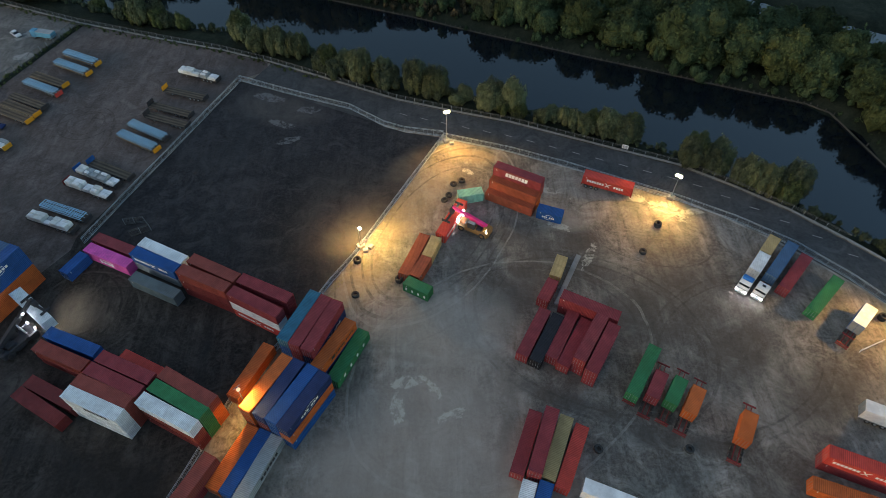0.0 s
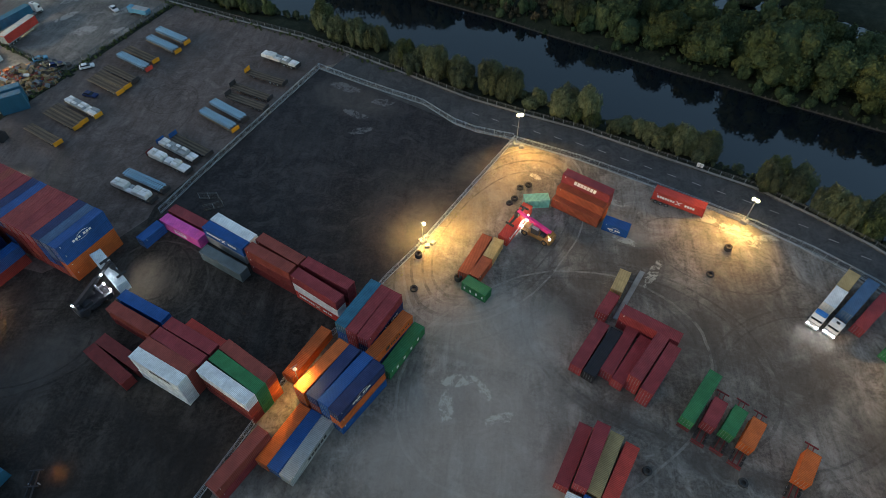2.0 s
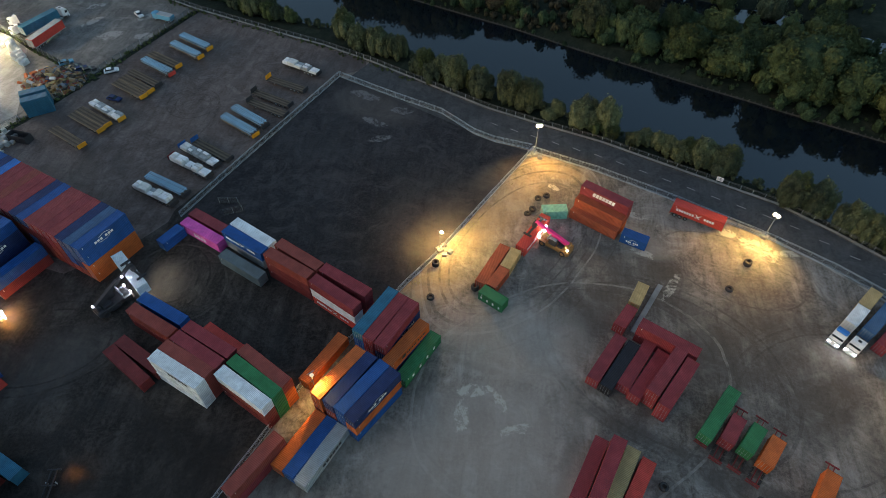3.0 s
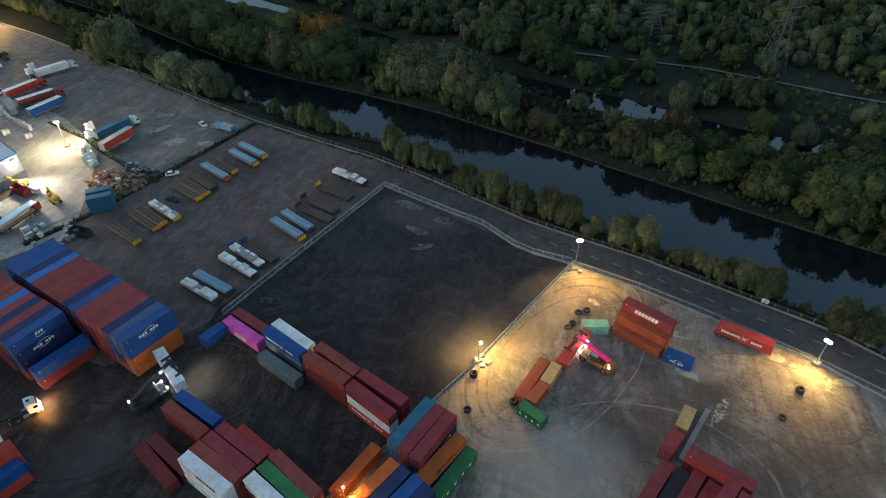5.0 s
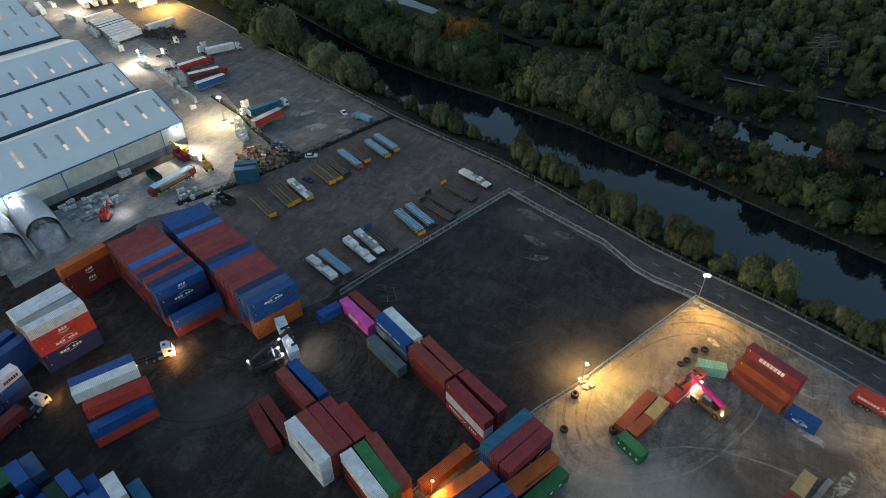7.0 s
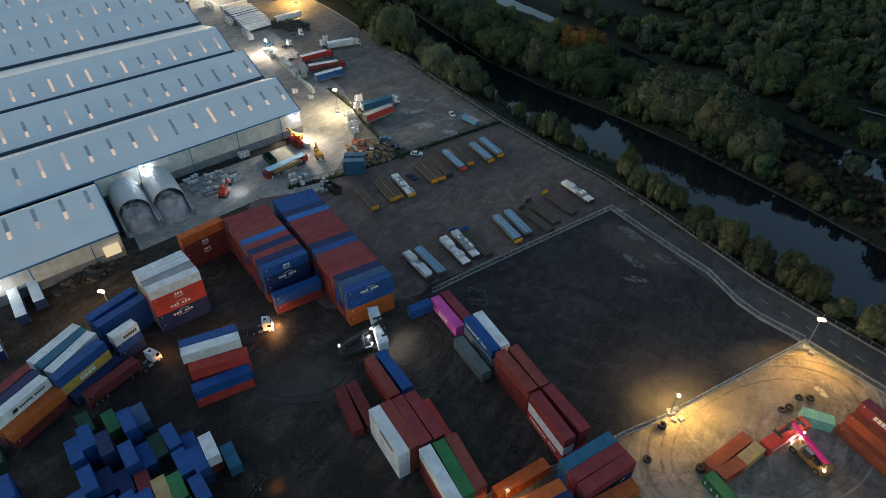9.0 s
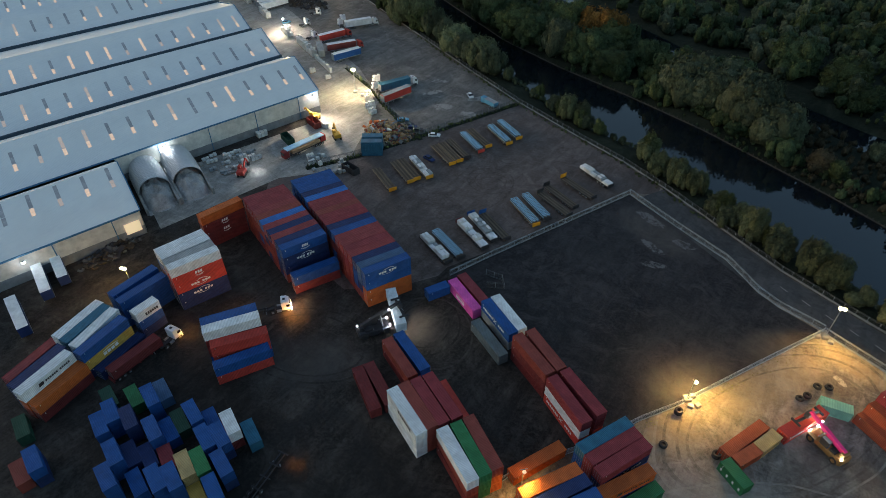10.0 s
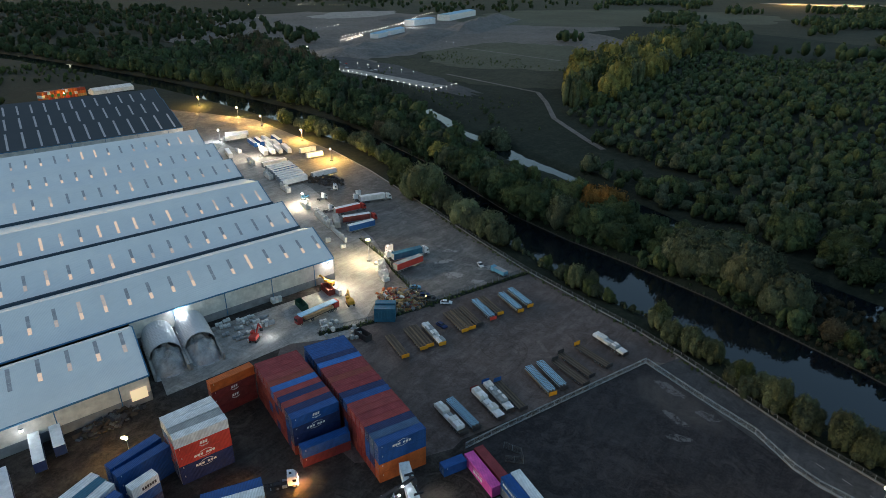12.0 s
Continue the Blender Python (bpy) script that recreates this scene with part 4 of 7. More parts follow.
stack(-112.3, -1.6, -12, 6.06, "rust")

# two long blocks, four high
# darkred in the lower tiers carries the shade on the blocks' ends
block(-87.4, 76.8, 66, 158, 2.48, [
    "orange orange blue blue", "rust navy steel steel", "rust blue blue navy", "darkred darkred rust palered", "darkred rust maroon maroon", "rust darkred darkred palered", "darkred darkred darkred palered",
    "navy blue darkred blue", "rust darkred rust navy", "darkred darkred rust maroon", "darkred rust darkred maroon", "rust darkred darkred rust", "darkred darkred rust maroon", "darkred rust darkred maroon",
    "darkred darkred darkred brightblue", "rust blue darkred navy", "navy navy navy blue", "navy blue navy blue", "navy navy blue blue"], (-1, -1, -1, 1))
block(-110.4, 71.6, 70, 160, 2.48, [
    "rust navy navy blue", "navy navy blue navy", "rust darkred darkred palered", "darkred rust darkred navy", "navy rust navy palered", "rust darkred rust brightblue", "darkred blue rust rust",
    "darkred darkred rust palered", "rust darkred rust maroon", "darkred rust darkred maroon", "darkred darkred rust maroon"], (-1, -1, 1, 6))
stack(-105.4, 69.8, 67, 12.19, "darkred blue", h=2.75)
inner_rows()

# ---- the long shed ----
U = Vector((math.cos(radians(-104)), math.sin(radians(-104))))
V = Vector((math.cos(radians(160)), math.sin(radians(160))))
EAVE, RISE = 9.0, 6.2


def at_shed(o, u, v, z):
    p = Vector(o) + U * u + V * v
    return (p.x, p.y, z)


def gable_bay(owner, o, u0, u1, v0, v1, roof_mat, eave=EAVE, rise=RISE, lights=0, seed=0, gutter=False, first=2.4, mid=0.5, bright=0.0, crest=0.0):
    """One bay: two sloping sheets, the end wall under them, and strips of roof lights."""
    rnd = random.Random(seed)
    vm = v0 + (crest or (v1 - v0) * 0.62)
    for a, b, za, zb in ((v0, vm, eave, eave + rise), (vm, v1, eave + rise, eave)):
        g = Geo()
        top = [at_shed(o, u0, a, za), at_shed(o, u1, a, za), at_shed(o, u1, b, zb), at_shed(o, u0, b, zb)]
        low = [(x, y, z - 0.25) for x, y, z in top]
        g.add(top + low, [(0, 1, 2, 3), (7, 6, 5, 4), (0, 4, 5, 1), (1, 5, 6, 2), (2, 6, 7, 3), (3, 7, 4, 0)])
        part("roof", g, roof_mat, owner)
    wall = Geo()
    for u in (u0 + 0.3, u1 - 0.3):
        wall.add([at_shed(o, u, v0, 0), at_shed(o, u, v1, 0), at_shed(o, u, v1, eave - 0.25), at_shed(o, u, vm, eave + rise - 0.25), at_shed(o, u, v0, eave - 0.25)], [(0, 1, 2, 3, 4)])
    part("end_wall", wall, "shed_wall", owner)
    trim = Geo()
    for a, b, za, zb in ((v0, vm, eave, eave + rise), (vm, v1, eave + rise, eave)):
        trim.bar(at_shed(o, u0, a, za), at_shed(o, u0, b, zb), 0.3, 0.5)
    trim.bar(at_shed(o, u0, v0, eave - 0.05), at_shed(o, u1, v0, eave - 0.05), 0.35, 0.4)
    part("trim", trim, "trim_blue", owner, "blue edge trim")
    if gutter:
        part("gutter", Geo().bar(at_shed(o, u0, v0 - 0.3, eave + 0.5), at_shed(o, u1, v0 - 0.3, eave + 0.5), 0.5, 1.7), "gutter_dark", owner, "dark valley gutter")
    for k in range(lights):
        u = first + 6.85 * k + rnd.uniform(-0.15, 0.15)
        glow_level = rnd.random() + bright
        for q, (s0, s1) in enumerate(((mid - 0.2, mid - 0.06), (mid - 0.05, mid + 0.2))):
            tone = glow_level - 0.62 * q + rnd.uniform(-0.2, 0.2)
            mat = "skylight_lit" if tone > 0.5 else "skylight_dim" if tone > 0.22 else "skylight_dull"
            g = Geo()
            for t0, t1 in ((s0, (s0 + s1) / 2 - 0.003), ((s0 + s1) / 2 + 0.003, s1)):
                pts = [at_shed(o, uu, v0 + (vm - v0) * ss, eave + rise * ss + 0.06) for uu, ss in ((u - 0.5, t0), (u + 0.5, t0), (u + 0.5, t1), (u - 0.5, t1))]
                g.add(pts + [(x, y, z - 0.1) for x, y, z in pts], [(0, 1, 2, 3), (0, 4, 5, 1), (1, 5, 6, 2), (2, 6, 7, 3), (3, 7, 4, 0)])
            part("roof_light", g, mat, owner, "translucent roof light")


def front_wall(owner, o, u0, u1, v, eave, step=14.0):
    """A clad wall with a darker plinth and blue downpipes."""
    g, p = Geo(), Geo()
    for lo, hi, geo, d in ((0.0, 2.8, p, -0.12), (2.8, eave - 0.2, g, 0.0)):
        a, b = at_shed(o, u0, v + d, lo), at_shed(o, u1, v + d, lo)
        c, e = at_shed(o, u1, v + 0.3, lo), at_shed(o, u0, v + 0.3, lo)
        up = lambda q: (q[0], q[1], hi)
        geo.add([a, b, c, e, up(a), up(b), up(c), up(e)], [(0, 1, 5, 4), (1, 2, 6, 5), (2, 3, 7, 6), (3, 0, 4, 7), (4, 5, 6, 7)])
    part("wall", g, "shed_wall", owner)
    part("plinth", p, "shed_plinth", owner, "grey block plinth")
    u = u0 + step * 0.5
    while u < u1:
        pipe = Geo().tube(at_shed(o, u, v - 0.2, 0), at_shed(o, u, v - 0.2, eave - 0.3), 0.13, n=8)
        part("downpipe", pipe, "trim_blue", owner, "blue downpipe")
        u += step


SHED = (-170.5, 138.4)
shed = thing("warehouse", "long pale multi-bay warehouse with profiled roof and lit roof lights", "warehouse", kind="")
EAVES = (0, 35.2, 70, 116, 155, 196, 236)
for k in range(6):
    gable_bay(shed, SHED, -0.8 * k, 230 - 6 * k, EAVES[k], EAVES[k + 1], "roof_blue", crest=19.0, lights=28, seed=k, gutter=0 < k < 4, mid=(0.57, 0.47, 0.44, 0.6, 0.5, 0.5)[k], bright=(0.0, 0.05, 0.3, -0.15, 0.1, 0.1)[k])
front_wall(shed, SHED, 0.2, 73, 0.15, EAVE, 17)
gable_bay(shed, SHED, 73, 200, -30.5, 0, "roof_blue", eave=8.0, rise=5.6, lights=16, seed=9, first=76.5, mid=0.76)
front_wall(shed, SHED, 73.3, 200, -30.3, 8.0, 15)
side = Geo()
side.add([at_shed(SHED, 73.2, -30.4, 0), at_shed(SHED, 73.2, 0, 0), at_shed(SHED, 73.2, 0, 8), at_shed(SHED, 73.2, -30.4, 8)], [(0, 1, 2, 3)])
part("wall", side, "shed_wall", shed)
door_g = Geo()
d0, d1 = at_shed(SHED, 74.2, -30.75, 1.9), at_shed(SHED, 78.4, -30.75, 1.9)
door_g.add([d0, d1, (d1[0], d1[1], 5.4), (d0[0], d0[1], 5.4)], [(0, 1, 2, 3)])
shining("doorway_lit", (1.0, 0.80, 0.52), 0.2)
part("door_opening", door_g, "doorway_lit", shed, "lit open roller doorway")

DARK = (-412, 231)
dark_shed = thing("warehouse", "old dark-roofed warehouse with pale roof light strips", "warehouse")
for k in range(3):
    gable_bay(dark_shed, DARK, -4 * k, 130, 50 * k, 50 * (k + 1), "roof_dark", eave=8.0, rise=7.0, seed=30 + k)
    for j in range(14):
        u = 4 + 9.0 * j
        for v0 in (50 * k + 2,):
            za, zb = 8.5, 13.7
            g = Geo()
            pts = [at_shed(DARK, u, v0, za), at_shed(DARK, u + 1.3, v0, za), at_shed(DARK, u + 1.3, v0 + 23, zb), at_shed(DARK, u, v0 + 23, zb)]
            g.add([(x, y, z + 0.1) for x, y, z in pts], [(0, 1, 2, 3)])
            part("roof_light", g, "skylight_dull", dark_shed, "grey translucent roof light")
front_wall(dark_shed, DARK, 0.2, 128, 0.1, 8.0, 20)


# ---- arched stores beside the shed ----
def arch_store(x, y, turn, r, length, material):
    ob = thing("arched_store", "open-ended corrugated steel arched store with a heap of grey salt inside", "storage shed", pose(x, y, 0, 0, 0, turn), "arched stores")
    g, n = Geo(), 16
    for rr in (r, r - 0.12):
        v = []
        rib = 34
        for k in range(rib + 1):
            q = rr + (0.07 if k % 2 else 0.0)
            for j in range(n + 1):
                a = math.pi * j / n
                v.append((length * k / rib, q * math.cos(a), 2.2 + q * math.sin(a)))
        m = n + 1
        g.add(v, [(k * m + j, k * m + j + 1, (k + 1) * m + j + 1, (k + 1) * m + j) for k in range(rib) for j in range(n)])
    part("arch", g, material, ob)
    for s in (-1, 1):
        part("side_wall", Geo().box(0, s * r - 0.35, 0, length + 8.5, s * r + 0.35, 2.4, 0.04), "concrete", ob, "precast concrete side wall")
    back = Geo()
    ring = [(0.1, r * math.cos(math.pi * j / n), 2.2 + r * math.sin(math.pi * j / n)) for j in range(n + 1)]
    back.add([(0.1, r, 0), (0.1, -r, 0)] + ring[::-1], [tuple(range(n + 3))])
    part("back_wall", back, material, ob)
    heap, m = Geo(), 22
    v = []
    for j in range(m + 1):
        for k in range(m + 1):
            px, py = length * 0.3 + (length * 0.7 + 9) * k / m, -r * 0.96 + 1.92 * r * j / m
            f = max(0.0, 1 - abs((px - length * 0.88) / (length * 0.45 + 3)) ** 2.4 - 0.75 * abs(py / r) ** 3)
            v.append((px, py, 0.05 + 4.2 * f * (1 + 0.45 * noise.noise((px * 0.5 + x, py * 0.5, 2)))))
    heap.add(v, [(j * (m + 1) + k, j * (m + 1) + k + 1, (j + 1) * (m + 1) + k + 1, (j + 1) * (m + 1) + k) for j in range(m) for k in range(m)])
    solid("salt_mound", heap, "pale_mud", "heap of pale grey road salt spilling from an arched store", "heap", pose(x, y, 0, 0, 0, turn), "salt heaps")


arch_store(-187.6, 75.0, -21, 4.7, 16, "arch_steel")
arch_store(-184.2, 84.6, -21, 4.7, 16, "arch_steel")


# ---- fences ----
def panel_mesh(width, high, material="fence_steel", pitch=0.16, thin=0.011):
    g = Geo()
    n = round(width / pitch)
    for k in range(n):
        x = width * (k + 0.5) / n
        g.box(x - thin, -0.01, 0.08, x + thin, 0.01, high)
    for z in (0.35, high - 0.35):
        g.box(0, 0.012, z, width, 0.05, z + 0.06)
    g.box(0, -0.03, high - 0.03, width, 0.03, high + 0.03)
    g.box(0, -0.03, 0.02, width, 0.03, 0.1)
    return g.mesh("panel", material)


PANEL, POST = panel_mesh(2.75, 1.95), Geo().box(-0.05, -0.05, 0, 0.05, 0.05, 2.02, 0.01).mesh("post", "galvanised")


DARK_PANEL = panel_mesh(2.75, 2.0, "fence_dark")
WIRE_PANEL = panel_mesh(2.75, 1.95, "fence_steel", 0.22, 0.007)


def fence(line, label, panel=PANEL):
    ob = thing("fence", label, "fence")
    for (x0, y0), (x1, y1) in zip(line, line[1:]):
        d = math.hypot(x1 - x0, y1 - y0)
        n = max(1, round(d / 2.75))
        a = math.degrees(math.atan2(y1 - y0, x1 - x0))
        for k in range(n):
            m = pose(x0 + (x1 - x0) * k / n, y0 + (y1 - y0) * k / n, 0.08, 0, 0, a) @ Matrix.Diagonal((d / n / 2.75, 1, 1, 1))
            for name, me in (("panel", panel), ("post", POST)):
                p = new(name, me)
                p.parent, p.matrix_local = ob, m
                if name == "panel":
                    tagged(p, kind="stuff")
    return ob


fence(FENCE_TOP, "galvanised wire mesh fence round the dark yard", WIRE_PANEL)
fence(FENCE_LINE, "galvanised steel palisade fence between the two yards")
fence([(-71.4, 97.6), (-66.9, 98.2), (-64.8, 95.7), (-68.9, 93.7)], "loose dark wire barrier standing on tarmac", DARK_PANEL)
fence(WEST_VERGE[:5], "dark steel fence between the lorry park and the apron", DARK_PANEL)
fence([(x - 0.6, y) for x, y in VERGE], "dark steel fence behind the parked trailers", DARK_PANEL)
fence(EAST_FENCE, "galvanised wire mesh fence beside the road", WIRE_PANEL)
fence([(x, y - 0.25) for x, y in KERB[2:18]], "dark steel palisade fence on the river wall", DARK_PANEL)


# ---- lamps ----
def mast(x, y, h, turn, watts, colour, heads=2, bulb="bulb_warm", base=True, spread=0, throw=0.8, label="galvanised floodlight mast with glowing heads on a concrete block"):
    ob = thing("floodlight_mast", label, "floodlight", pose(x, y, 0.06, 0, 0, turn), "floodlight masts")
    part("pole", Geo().tube((0, 0, 0), (0, 0, h), 0.11, 0.06, 10), "galvanised", ob)
    if base:
        part("base", Geo().box(-0.8, -0.8, 0, 0.8, 0.8, 0.8, 0.12), "concrete", ob, "concrete block base")
    part("crossarm", Geo().box(-0.7, -0.05, h - 0.12, 0.7, 0.05, h, 0.01), "galvanised", ob)
    for k in range(heads):
        xx = (k - (heads - 1) / 2) * 0.9
        hd = part("lamp_head", Geo().box(xx - 0.2, -0.02, h - 0.3, xx + 0.2, 0.2, h - 0.06, 0.04), "machine_dark", ob)
        bowl = Geo()
        for z0, z1, r0, r1 in ((-0.62, -0.5, 0.16, 0.32), (-0.5, -0.3, 0.32, 0.4), (-0.3, -0.08, 0.4, 0.3), (-0.08, 0.0, 0.3, 0.1)):
            bowl.tube((xx, 0.42, h + z0), (xx, 0.42, h + z1), r0, r1, 12)
        part("lens", bowl, bulb, hd, "glowing lamp glass")
    m = pose(x, y, 0.06, 0, 0, turn)
    p, q = m @ Vector((0, 0.75, h - 0.5)), m @ Vector((0, 0.75 + h * throw, 0))
    if spread:
        flood(p.x, p.y, p.z, q.x, q.y, watts, colour, spread, 1.0)
    else:
        lamp_at(p.x, p.y, p.z, watts, colour)
    return ob


mast(5.1, 125.3, 10.3, 197, 8000, WARM, spread=140, throw=1.2)
mast(59.3, 102.6, 8.0, 140, 7600, WARM, spread=145, throw=1.3)
mast(-15.6, 89.2, 6.2, 310, 6600, (1.0, 0.61, 0.17), 1)
mast(-33.9, 49.8, 9.6, 225, 3600, WARM, 1, "bulb_dim", base=False, spread=160, throw=0.5)
mast(98.0, 66.0, 12.0, 112, 6500, WARM, spread=140, throw=1.6)
mast(-141.7, 40.8, 8.0, 200, 2500, WARM)
mast(-171.0, 158.2, 10.0, 210, 9500, (1.0, 0.78, 0.46))
for fx, fy in ((-506, 307), (-440, 298), (-399, 289), (-341, 277), (-288, 253)):
    mast(fx, fy, 8.0, 160, 21000, WARM)
mast(-386, 241.8, 8.0, 160, 9000, COOL, 1, "bulb_cool")
mast(-330, 232, 9.0, 160, 12000, (1.0, 0.86, 0.66), 1, "bulb_cool")
mast(-612, 243, 9.0, 70, 9000, WARM, label="tall floodlight mast beside the orange container pile")
mast(-241, 187, 7.0, 160, 8000, (1.0, 0.86, 0.66), 1, "bulb_cool")


def wall_lamp(u, v, z, watts):
    p = at_shed(SHED, u, v, z)
    ob = thing("wall_lamp", "bright white floodlight on the warehouse wall", "floodlight", pose(p[0], p[1], p[2], 0, 0, -14), "wall lamps")
    part("housing", Geo().box(-0.1, -0.4, -0.2, 0.45, 0.4, 0.25, 0.04), "machine_dark", ob)
    part("lens", Geo().box(0.44, -0.35, -0.18, 0.56, 0.35, 0.2, 0.03), "bulb_cool", ob, "glowing lamp glass")
    q = at_shed(SHED, u, v - 1.3, z - 0.2)
    lamp_at(*q, watts, COOL)


wall_lamp(2.5, -0.3, 7.6, 220)
corner = at_shed(SHED, 2.5, -1.6, 7.4)
flood(*corner, -158, 128, 12000, (1.0, 0.86, 0.62), 150, 1.0)
wall_lamp(58, -0.3, 7.6, 300)
wall_lamp(103, -31.2, 6.5, 90)

# ---- trees ----
def ovoid(rnd, cx, cy, cz, r, h, rings, segs, rough=0.3):
    """A lumpy mass of twigs and leaves."""
    off = rnd.random() * 60
    v, f = [], []
    for i in range(1, rings):
        t = math.pi * i / rings
        for j in range(segs):
            a = math.tau * (j + 0.5 * (i % 2)) / segs
            d = Vector((math.cos(a) * math.sin(t), math.sin(a) * math.sin(t), math.cos(t)))
            q = 1 + rough * (noise.noise(d * 1.9 + Vector((off, 0, 0))) * 1.6 + 1.2 * noise.noise(d * 5.5 + Vector((0, off, 0))))
            v.append((cx + d.x * r * q, cy + d.y * r * q, cz + d.z * h * q))
    top, low = len(v), len(v) + 1
    v += [(cx, cy, cz + h), (cx, cy, cz - h)]
    for j in range(segs):
        k = (j + 1) % segs
        f += [(top, j, k), (low, (rings - 2) * segs + k, (rings - 2) * segs + j)]
        for i in range(rings - 2):
            p, q = i * segs, (i + 1) * segs
            f += [(p + j, q + j, q + k), (p + j, q + k, p + k)]
    return v, f


def crown_shape(rnd, h, r, n, sprays, size, rings, segs, upright=True):
    """Leafy masses round a stem, tall plumes or a rounded dome, feathered all over with small leaf sprays."""
    lobes = [(0, 0, h * 0.48, r * (0.62 if upright else 0.8), h * (0.42 if upright else 0.46))]
    for k in range(n):
        a = k * 2.4 + rnd.uniform(-0.4, 0.4)
        if upright:
            q = r * rnd.uniform(0.35, 0.68)
            lh = h * rnd.uniform(0.24, 0.40)
            lobes.append((math.cos(a) * q, math.sin(a) * q, lh + h * rnd.uniform(0.02, 0.28) * (1.2 - q / r), r * rnd.uniform(0.26, 0.44), lh))
        else:
            up = 0.22 + 0.62 * (k + 0.5) / n + rnd.uniform(-0.05, 0.05)
            q = r * 0.74 * math.sqrt(max(0.05, 1 - ((up - 0.4) / 0.5) ** 2)) * rnd.uniform(0.86, 1.08)
            w = r * rnd.uniform(0.2, 0.33)
            lobes.append((math.cos(a) * q, math.sin(a) * q, up * h, w, w * rnd.uniform(0.8, 1.15)))
    v, f = [], []
    for l in lobes:
        lv, lf = ovoid(rnd, l[0], l[1], l[2] - 0.03 * h, l[3] * 0.88, l[4] * 0.88, rings, segs)
        base = len(v)
        v += lv
        f += [tuple(i + base for i in q) for q in lf]
    mass = len(f)
    weights = [l[3] * l[4] for l in lobes]
    for k in range(sprays):
        cx, cy, cz, lr, lh = rnd.choices(lobes, weights)[0]
        d = Vector((rnd.gauss(0, 1), rnd.gauss(0, 1), rnd.gauss(0.45, 0.8))).normalized()
        q = rnd.uniform(0.84, 1.08) if rnd.random() < 0.8 else rnd.uniform(1.05, 1.22)
        p = Vector((cx + d.x * lr * q, cy + d.y * lr * q, cz + d.z * lh * q))
        w = Vector((rnd.gauss(0, 1), rnd.gauss(0, 1), rnd.gauss(0, 1) + (1.6 if upright else 0.2)))
        up = (w - d * (w.dot(d) * rnd.uniform(0.2, 0.9))).normalized() * size * rnd.uniform(0.6, 1.3)
        side = up.cross(d + Vector((rnd.gauss(0, 0.5), rnd.gauss(0, 0.5), rnd.gauss(0, 0.5)))).normalized() * size * rnd.uniform(0.35, 0.7)
        base = len(v)
        v += [p - up * 0.6, p + side, p + up, p - side]
        f.append((base, base + 1, base + 2, base + 3))
    return v, f, lobes, mass


def tree_parts(seed, h, r, n, sprays, size, upright, rings=6, segs=8):
    rnd = random.Random(seed)
    v, f, lobes, mass = crown_shape(rnd, h, r, n, sprays, size, rings, segs, upright)
    g = Geo()
    g.tube((0, 0, -0.6), (rnd.uniform(-0.2, 0.2), rnd.uniform(-0.2, 0.2), h * 0.55), 0.03 * h, 0.012 * h, 8)
    for cx, cy, cz, lr, lh in lobes[1:9]:
        z = h * rnd.uniform(0.1, 0.3)
        g.tube((0, 0, z), (cx * 0.85, cy * 0.85, cz), 0.012 * h, 0.003 * h, 5)
    me = mesh_of("crown", v, f, ["leaf_green"])
    me.polygons.foreach_set("use_smooth", [i < mass for i in range(len(f))])
    return g.mesh("trunk", "bark"), me


TREES = [tree_parts(100 + k, *q) for k, q in enumerate(((8.5, 3.3, 9, 1300, 0.36, True), (6.0, 2.8, 7, 1000, 0.34, True), (10.5, 3.7, 10, 1700, 0.38, True), (4.2, 2.6, 6, 700, 0.32, False)))]
TREES += [tree_parts(200 + k, *q) for k, q in enumerate(((10.5, 6.0, 11, 1250, 0.53, False), (12, 8.0, 14, 1550, 0.6, False), (13.5, 10.5, 18, 2000, 0.66, False), (9, 5.0, 9, 1000, 0.48, False)))]
TREES += [tree_parts(300 + k, *q) for k, q in enumerate(((13, 6.5, 13, 1450, 0.58, True), (14, 9.0, 18, 1850, 0.64, True)))]
WIDE = {4: 6.0, 5: 8.0, 6: 10.5, 7: 5.0, 8: 6.5, 9: 9.0}
KINDS = dict(leaf_green="dark green leafy", leaf_olive="olive green leafy", leaf_grey="grey-green willowy", leaf_willow="pale yellowish-green willowy", leaf_gold="golden autumn", leaf_copper="copper autumn", leaf_brown="thin brown autumn")


def tree(x, y, kind, scale, leaf, rnd, group, where="on the river bank", slim=1.0):
    z = float(land(np.array(x), np.array(y))) - 0.1
    ob = thing("tree", f"{KINDS[leaf]} tree {where}", "tree", pose(x, y, max(z, -2.2), 0, 0, rnd.uniform(0, 360)) @ Matrix.Diagonal((scale / slim, scale / slim * rnd.uniform(0.9, 1.1), scale * slim * slim * rnd.uniform(0.9, 1.12), 1)), group)
    part("trunk", TREES[kind][0], "bark", ob)
    part("crown", TREES[kind][1], leaf, ob)


def broad(x, y, r, leaf, rnd, group, where):
    """Willows and greys grow in plumes, the rest in domes."""
    kinds = (8, 9) if leaf in ("leaf_grey", "leaf_willow") else (4, 5, 6, 7)
    kind = min(kinds, key=lambda k: abs(WIDE[k] - r))
    tree(x, y, kind, r / WIDE[kind], leaf, rnd, group, where)


rt = random.Random(11)
